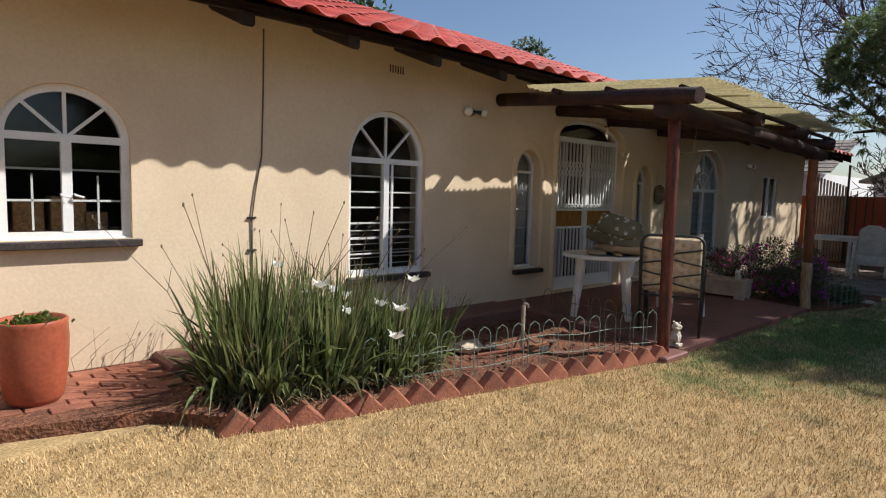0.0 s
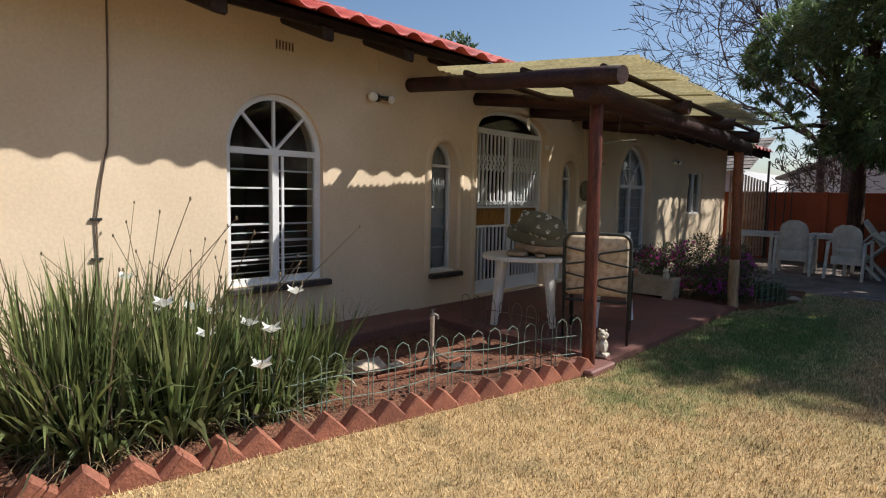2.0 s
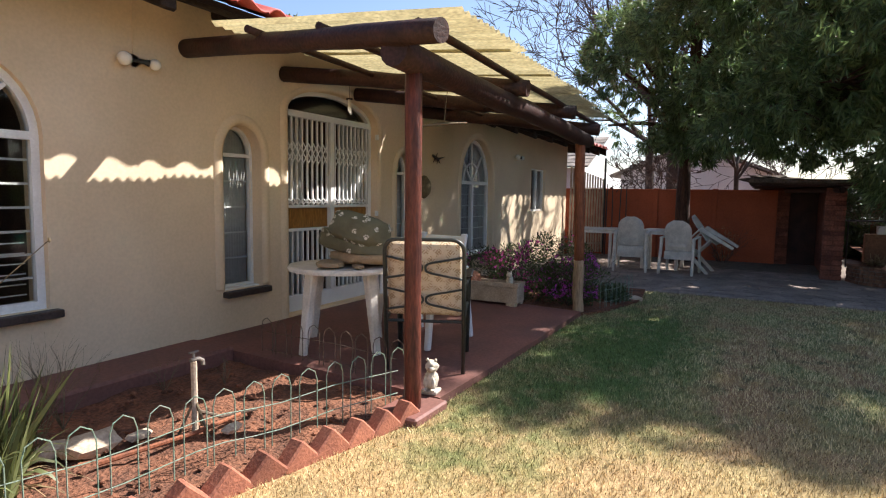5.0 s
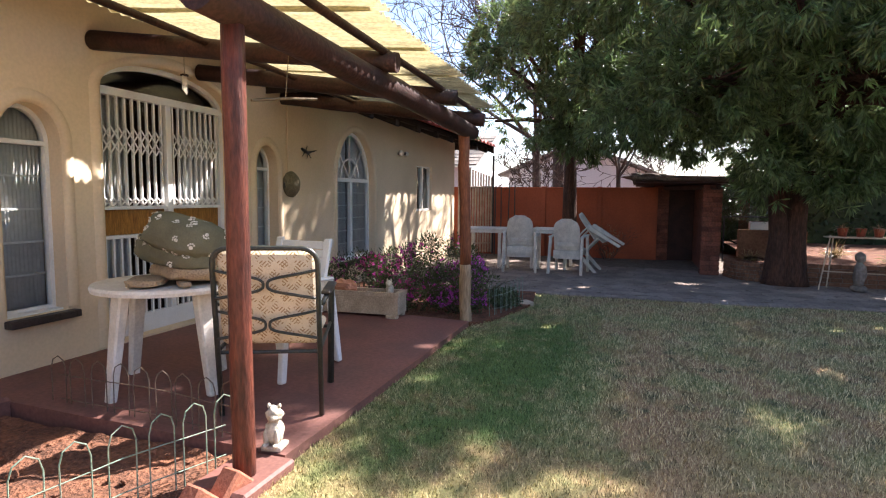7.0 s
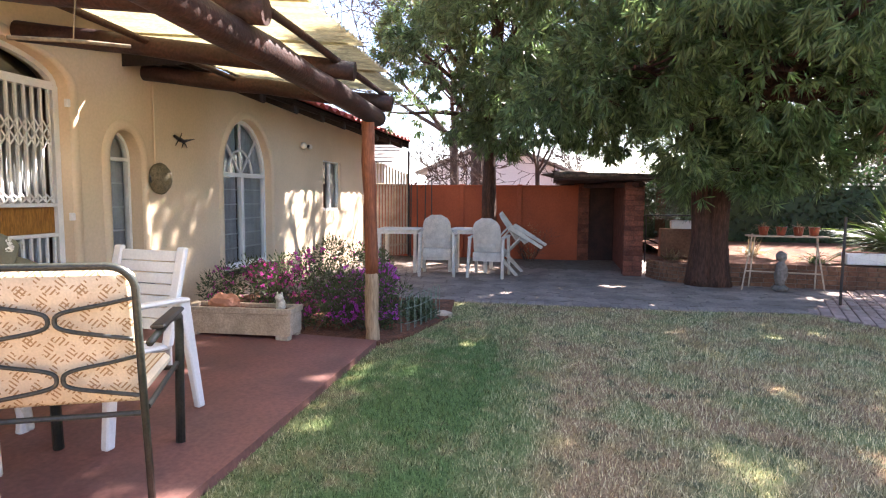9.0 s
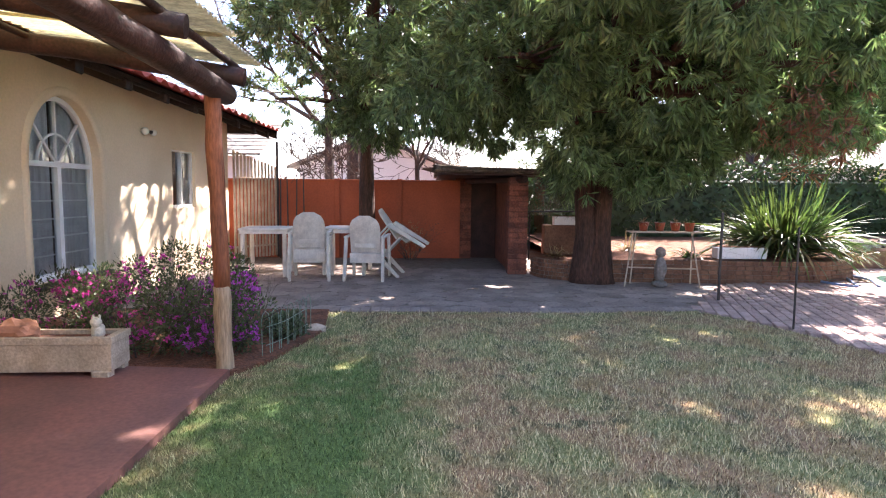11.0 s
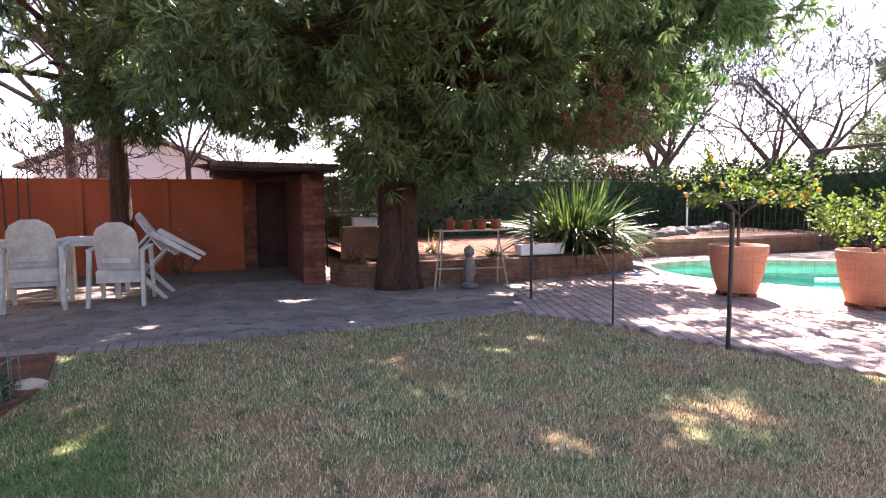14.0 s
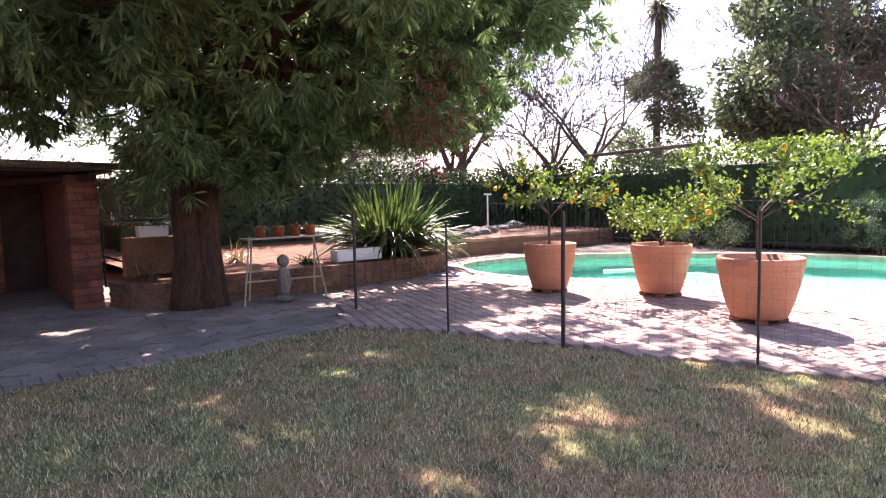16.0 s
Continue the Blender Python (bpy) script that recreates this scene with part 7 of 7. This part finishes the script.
def far_tree(x, y, h, rx, seed, label, cone=False, n=5200, leafm=None, trunk=0.3):
    t = thing("tree", label, "tree", x, y, 0)
    rg = np.random.default_rng(seed)
    bm = tube(bmesh.new(), [(0, 0, -0.05), (0.1, 0, h * 0.4), (0, 0.1, h * 0.9)], [0.22, 0.15, 0.04], 8)
    part("trunk", bm, M_GREYBARK, t)
    lob = []
    for i in range(26):
        u = rg.random()
        zz = h * (trunk + (1 - trunk) * u)
        wr = rx * ((1 - u) ** 0.6 if cone else math.sqrt(max(0.05, 1 - (2 * u - 0.9) ** 2)))
        a = rg.uniform(0, 6.28)
        lob.append((wr * 0.75 * math.cos(a), wr * 0.75 * math.sin(a), zz, 0.16 * h * (1 - 0.5 * u)))
    lob = np.array(lob)
    idx = rg.integers(0, len(lob), n)
    w = ball_ways(n, rg)
    b = lob[idx, :3] + w * (lob[idx, 3] * (0.5 + 0.5 * rg.random(n)))[:, None] * (1, 1, 0.7)
    w2 = ball_ways(n, rg) + w * 0.6
    w2 /= np.linalg.norm(w2, axis=1)[:, None]
    v, f = leaves(b, w2, rg.uniform(0.12, 0.30, n) * h / 7, rg.uniform(0.06, 0.13, n) * h / 7, rg)
    from_arrays("crown", v, f, leafm or M_FARLEAF, t)
    return t


far_tree(19.0, -24.4, 6.9, 2.1, 51, "round green tree beyond the garden", False, 11000)
far_tree(14.0, -30.0, 10.5, 3.0, 52, "broad dark pine beyond the garden hedge", False, 13000)
far_tree(8.5, -31.0, 11.0, 3.4, 53, "broad dark pine beyond the garden hedge", False, 13000)
far_tree(16.0, 14.5, 6.7, 0.9, 54, "dark bushy tree top behind the roof", False, 2600)
far_tree(10.4, 17.6, 10.2, 0.8, 56, "pointed conifer top behind the roof", True, 1800)
far_tree(22.0, -3.5, 4.2, 2.2, 55, "green bushy tree behind the garden wall", False, 5200)
far_tree(21.0, -8.5, 3.6, 2.0, 57, "green bushy tree behind the garden wall", False, 4200)
far_tree(24.5, -11.5, 4.6, 2.4, 58, "green bushy tree behind the garden wall", False, 5200, None, 0.12)
far_tree(13.2, -23.5, 9.4, 2.3, 59, "tall green tree beyond the garden", False, 12000)
palm = thing("palm_tree", "tall thin palm with small hanging crown", "tree", 21.8, -29.5, 0)
bm = tube(bmesh.new(), [(0, 0, -0.05), (0.1, 0, 6), (0, 0.1, 11.2)], [0.25, 0.2, 0.18], 8)
part("trunk", bm, M_GREYBARK, palm)
rg = np.random.default_rng(77)
w = ball_ways(240, rg)
v, f = blades(np.zeros((240, 3)) + (0, 0, 11.3), w, rg.uniform(0.9, 1.6, 240), np.full(240, 0.10), rg.uniform(0.4, 1.0, 240), rg, 4)
from_arrays("fronds", v, f, M_SHRUB, palm)


def hedge(name, x0, y0, x1, y1, h, d, n, seed, label, mat, top=None, z0=0.0):
    hd = thing(name, label, "hedge", x0, y0, 0)
    rg = np.random.default_rng(seed)
    dx, dy = x1 - x0, y1 - y0
    ln = math.hypot(dx, dy)
    nx, ny = -dy / ln, dx / ln
    core = bmesh.new()
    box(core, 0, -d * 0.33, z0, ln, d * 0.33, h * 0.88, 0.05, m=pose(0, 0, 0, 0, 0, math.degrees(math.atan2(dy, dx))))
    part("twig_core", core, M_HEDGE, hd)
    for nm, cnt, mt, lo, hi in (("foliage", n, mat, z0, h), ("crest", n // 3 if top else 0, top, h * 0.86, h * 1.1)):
        if not cnt:
            continue
        s = rg.uniform(0, ln, cnt)
        o = rg.uniform(-0.5, 0.5, cnt) * d
        zz = rg.uniform(lo, hi, cnt)
        bulge = np.array([noise.noise(Vector((q * 0.9, w_ * 1.3, seed))) for q, w_ in zip(s, zz)])
        o = np.sign(o) * (np.abs(o) ** 0.3 * (d / 2) ** 0.7) * (1 + 0.5 * bulge)
        zz = zz * (1 + 0.07 * bulge)
        b = np.stack([s * dx / ln + o * nx, s * dy / ln + o * ny, zz], 1)
        w = ball_ways(cnt, rg)
        v, f = leaves(b, w, rg.uniform(0.06, 0.13, cnt), rg.uniform(0.04, 0.075, cnt), rg)
        from_arrays(nm, v, f, mt, hd)
    return hd


hedge("hedge", 17.2, -1.6, 17.4, -13.2, 1.85, 0.8, 13000, 61, "dark clipped hedge behind the raised planting", M_HEDGE, M_HEDGE)
hedge("hedge", 18.0, -13.2, 12.4, -13.25, 2.0, 0.9, 6500, 62, "dark clipped hedge behind the pool", M_HEDGE, M_HEDGE)
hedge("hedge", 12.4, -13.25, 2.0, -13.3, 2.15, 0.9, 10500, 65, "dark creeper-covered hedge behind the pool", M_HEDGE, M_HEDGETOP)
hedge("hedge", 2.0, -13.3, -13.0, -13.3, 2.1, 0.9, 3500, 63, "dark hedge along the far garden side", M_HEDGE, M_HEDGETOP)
hedge("hedge", 17.8, 0.2, 17.8, -1.4, 1.7, 0.7, 2600, 64, "dark leafy creeper over the garden store", M_HEDGE)
pole = tube(bmesh.new(), [(14.8, -12.9, 2.3), (11.5, -12.75, 2.36)], 0.05, 8)
for xx in (14.7, 11.6):
    tube(pole, [(xx, -12.85, 0), (xx, -12.85, 2.3)], 0.05, 8)
tagged(part("pergola_beam", pole, M_THATCH), "weathered pole beam showing over the hedge", "beam")

# strap-leaved clump on the raised bed
sp = thing("strap_leaf_clump", "large clump of arching strap leaves in planter", "plant", 12.55, -4.48, 0.30)
rg = np.random.default_rng(71)
for nm, cnt, mt, lo, hi in (("leaves", 640, M_PALM, 0.10, 2.3), ("dry_leaves", 90, M_DRYBLADE, 0.8, 2.6)):
    a = rg.uniform(0, 2 * np.pi, cnt)
    lean = rg.uniform(lo, hi, cnt)
    w = np.stack([np.cos(a) * lean, np.sin(a) * lean, np.ones(cnt)], 1)
    w /= np.linalg.norm(w, axis=1)[:, None]
    b = np.stack([0.35 * np.cos(a) * rg.random(cnt), 0.45 * np.sin(a) * rg.random(cnt), 0.25 * rg.random(cnt)], 1)
    v, f = blades(b, w, rg.uniform(0.8, 1.45, cnt) * (1 if nm == "leaves" else 0.75), rg.uniform(0.045, 0.08, cnt), rg.uniform(0.2, 0.75, cnt) * np.minimum(lean, 1), rg, 5)
    from_arrays(nm, v, f, mt, sp)
for i, (x, y, z, n, ln, m_) in enumerate(((13.0, -1.12, 0.90, 90, 0.45, M_PALM), (12.6, -0.85, 0.28, 90, 0.30, M_DRYBLADE), (12.4, -2.9, 0.3, 80, 0.4, M_PALM), (13.4, -2.3, 0.3, 120, 0.5, M_DRYBLADE), (12.2, -5.3, 0.3, 140, 0.40, M_DRYBLADE), (14.2, -1.6, 0.3, 120, 0.7, M_PALM))):
    p = thing("garden_plant", "tufted strap-leaved plant in the raised bed", "plant", x, y, z)
    rg = np.random.default_rng(100 + i)
    w = ball_ways(n, rg)
    w[:, 2] = abs(w[:, 2]) + 0.35
    w /= np.linalg.norm(w, axis=1)[:, None]
    v, f = blades(rg.normal(0, 0.05, (n, 3)) * (1, 1, 0), w, ln * rg.uniform(0.6, 1.2, n), np.full(n, 0.018), rg.uniform(0.2, 0.9, n), rg, 4)
    from_arrays("leaves", v, f, m_, p)
shrub("creeper_bush", 13.3, -0.75, 0.9, 0.5, 0.45, 0.7, 2600, 36, M_HEDGE, "dark leafy creeper hanging beside brick pillar")
shrub("dry_bush", 14.5, 1.5, 0.0, 0.28, 0.3, 0.75, 350, 37, M_DRYBLADE, "dry twiggy bush before the orange wall")
shrub("low_shrub", 10.6, -11.5, 0.0, 0.9, 0.5, 0.7, 2600, 38, M_FARLEAF, "grey-green shrub before the steel fence")
shrub("low_shrub", 7.6, -11.9, 0.0, 1.0, 0.4, 1.3, 3600, 39, M_FARLEAF, "tall grey-green shrub before the steel fence")

# ---- pieces of roof, path and paving ----
def brick_mesh(name, l, w, h, mat, bev=0.006):
    bm = box(bmesh.new(), -l / 2, -w / 2, -h / 2, l / 2, w / 2, h / 2, bev)
    me = bpy.data.meshes.new(name)
    bm.to_mesh(me)
    bm.free()
    me.materials.append(mat)
    return me


def piece(name, me, m, parent):
    ob = new(name, me)
    ob.matrix_basis = m
    ob.parent = parent
    return ob


for row in range(5):
    for col in range(75):
        x, y = -7.5 + col * TW, EY - 0.02 + row * TL
        if -0.7 < x < 14.9:
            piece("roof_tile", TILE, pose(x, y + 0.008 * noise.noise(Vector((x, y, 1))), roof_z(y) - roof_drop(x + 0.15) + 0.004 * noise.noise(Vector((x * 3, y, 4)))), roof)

EDGE = [(0.42, 3.27), (0.72, 3.17), (1.25, 3.07), (1.95, 2.93), (2.65, 2.79), (3.48, 2.61), (3.80, 2.545)]
edge_pts = catmull([(a, b, 0) for a, b in EDGE], 40)
BRICK_UP = brick_mesh("edging_brick", 0.168, 0.100, 0.168, M_BRICK, 0.010)
edging = thing("brick_edging", "red bricks set on edge in a sawtooth border", "edging", kind="structure")
acc, last, idx = 0.0, edge_pts[0], 0
for p in edge_pts:
    acc += (p - last).length
    if acc > 0.180 or idx == 0:
        d = (p - last).normalized() if idx else Vector((1, -0.15, 0))
        m = pose(p.x, p.y, 0.012 + 0.012 * noise.noise(p * 5), 0, 0, math.degrees(math.atan2(d.y, d.x)) + 10 * noise.noise(p * 7)) @ pose(0, 0, 0, 6 * noise.noise(p * 9), 45 + 7 * noise.noise(p * 11), 0)
        piece("brick", BRICK_UP, m, edging)
        acc, idx = 0.0, idx + 1
    last = p
PAVE = brick_mesh("path_brick", 0.205, 0.100, 0.05, M_BRICK, 0.006)
for i in range(15):
    for j in range(8):
        x, y = -2.6 + i * 0.214, 3.98 + j * 0.108
        x += 0.107 * (j % 2)
        if x < 0.36 and y < 4.72 and (y > 4.02 - 0.25 * max(0, x + 0.6)):
            piece("brick", PAVE, pose(x, y, 0.062 + 0.004 * noise.noise(Vector((x * 4, y * 4, 0))), 0, 0, 1.5 * noise.noise(Vector((x, y * 3, 2)))), path_base)
PAVER = brick_mesh("deck_brick", 0.212, 0.104, 0.05, M_PAVER, 0.006)
dv = np.array([v.co[:] for v in PAVER.vertices])
dpoly = [list(p.vertices) for p in PAVER.polygons]
spots = []
ang = radians(-18)
ca, sa = math.cos(ang), math.sin(ang)
SHR = [(8 + (p[0] - 8) * 1.05, -8 + (p[1] + 8) * 1.05) for p in POOL]
for i in range(-42, 40):
    for j in range(-22, 22):
        u, v = i * 0.221 + 0.11 * (j % 2), j * 0.112
        x, y = 8.5 + ca * u - sa * v, -3.9 + sa * u + ca * v
        spots.append((x, y))
sx, sy = np.array([s[0] for s in spots]), np.array([s[1] for s in spots])
ok = inside(sx, sy, DECK) & ~inside(sx, sy, SHR) & (sx > 2.5)
near = [(x, y) for x, y, o in zip(sx, sy, ok) if o]
near.sort(key=lambda s: math.hypot(s[0] - 7.6, s[1] + 2.4))
vs, tris, quads, cnt = [], [], [], 0
for i, (x, y) in enumerate(near):
    m = pose(x, y, -0.004 + 0.005 * noise.noise(Vector((x * 5, y * 5, 0))), 1.2 * noise.noise(Vector((x * 3, y, 5))), 1.2 * noise.noise(Vector((x, y * 3, 8))), -18 + 1.5 * noise.noise(Vector((x * 2, y * 2, 2))))
    if i < 300:
        piece("brick", PAVER, m, deck)
    else:
        vs.append(np.array([(m @ Vector(c))[:] for c in dv]))
        for p in dpoly:
            for t in range(1, len(p) - 1):
                tris.append((p[0] + cnt, p[t] + cnt, p[t + 1] + cnt))
        cnt += len(dv)
rest = from_arrays("deck_bricks", np.concatenate(vs), np.array(tris), M_PAVER, deck)
rest["kind"] = "stuff"
# irregular stones of the terrace
STONES = []
for k_ in range(4):
    bm = bmesh.new()
    lp, nn = [], 7
    for q in range(nn):
        a_ = 2 * math.pi * q / nn
        rr = 0.185 * (1 + 0.16 * math.sin(q * 2.7 + k_ * 1.9))
        lp.append((rr * math.cos(a_), rr * math.sin(a_) * 0.92))
    tb = thickened(filled([lp], 0.012), 0.03)
    me = bpy.data.meshes.new("paving_stone")
    tb.to_mesh(me)
    tb.free()
    me.materials.append(M_CONC)
    STONES.append(me)
TR_IN = [(9.7, 4.6), (9.7, 2.2), (9.7, -0.43), (9.78, -1.3), (9.86, -1.75), (10.6, -2.5), (11.3, -2.9), (12.6, -2.5), (15.6, -1), (15.6, 4.6)]
cells = []
for i in range(22):
    for j in range(26):
        x, y = 9.75 + i * 0.30, -3.1 + j * 0.30 + 0.15 * (i % 2)
        if inside(np.array([x]), np.array([y]), TR_IN)[0]:
            cells.append((x, y))
cells.sort(key=lambda s: s[0] - 0.2 * abs(s[1] - 0.5))
for x, y in cells[:300]:
    r_ = noise.noise(Vector((x * 3, y * 3, 0)))
    piece("paving_stone", STONES[int((x * 13.7 + y * 7.1) * 10) % 4], pose(x + 0.03 * r_, y + 0.03 * noise.noise(Vector((x, y, 7)) * 3), -0.016 + 0.003 * r_, 0, 0, 360 * noise.noise(Vector((x * 1.7, y * 1.3, 3)))), terrace)
EDGEB = brick_mesh("edge_brick", 0.10, 0.20, 0.05, M_CONC, 0.006)
for j in range(38):
    y = 2.15 - j * 0.107
    piece("brick", EDGEB, pose(9.60 + (0.02 if y < -0.5 else 0) + max(0, -0.6 - y) * 0.10, y, -0.008, 0, 0, 90 + 3 * noise.noise(Vector((y * 5, 0, 0)))), terrace)
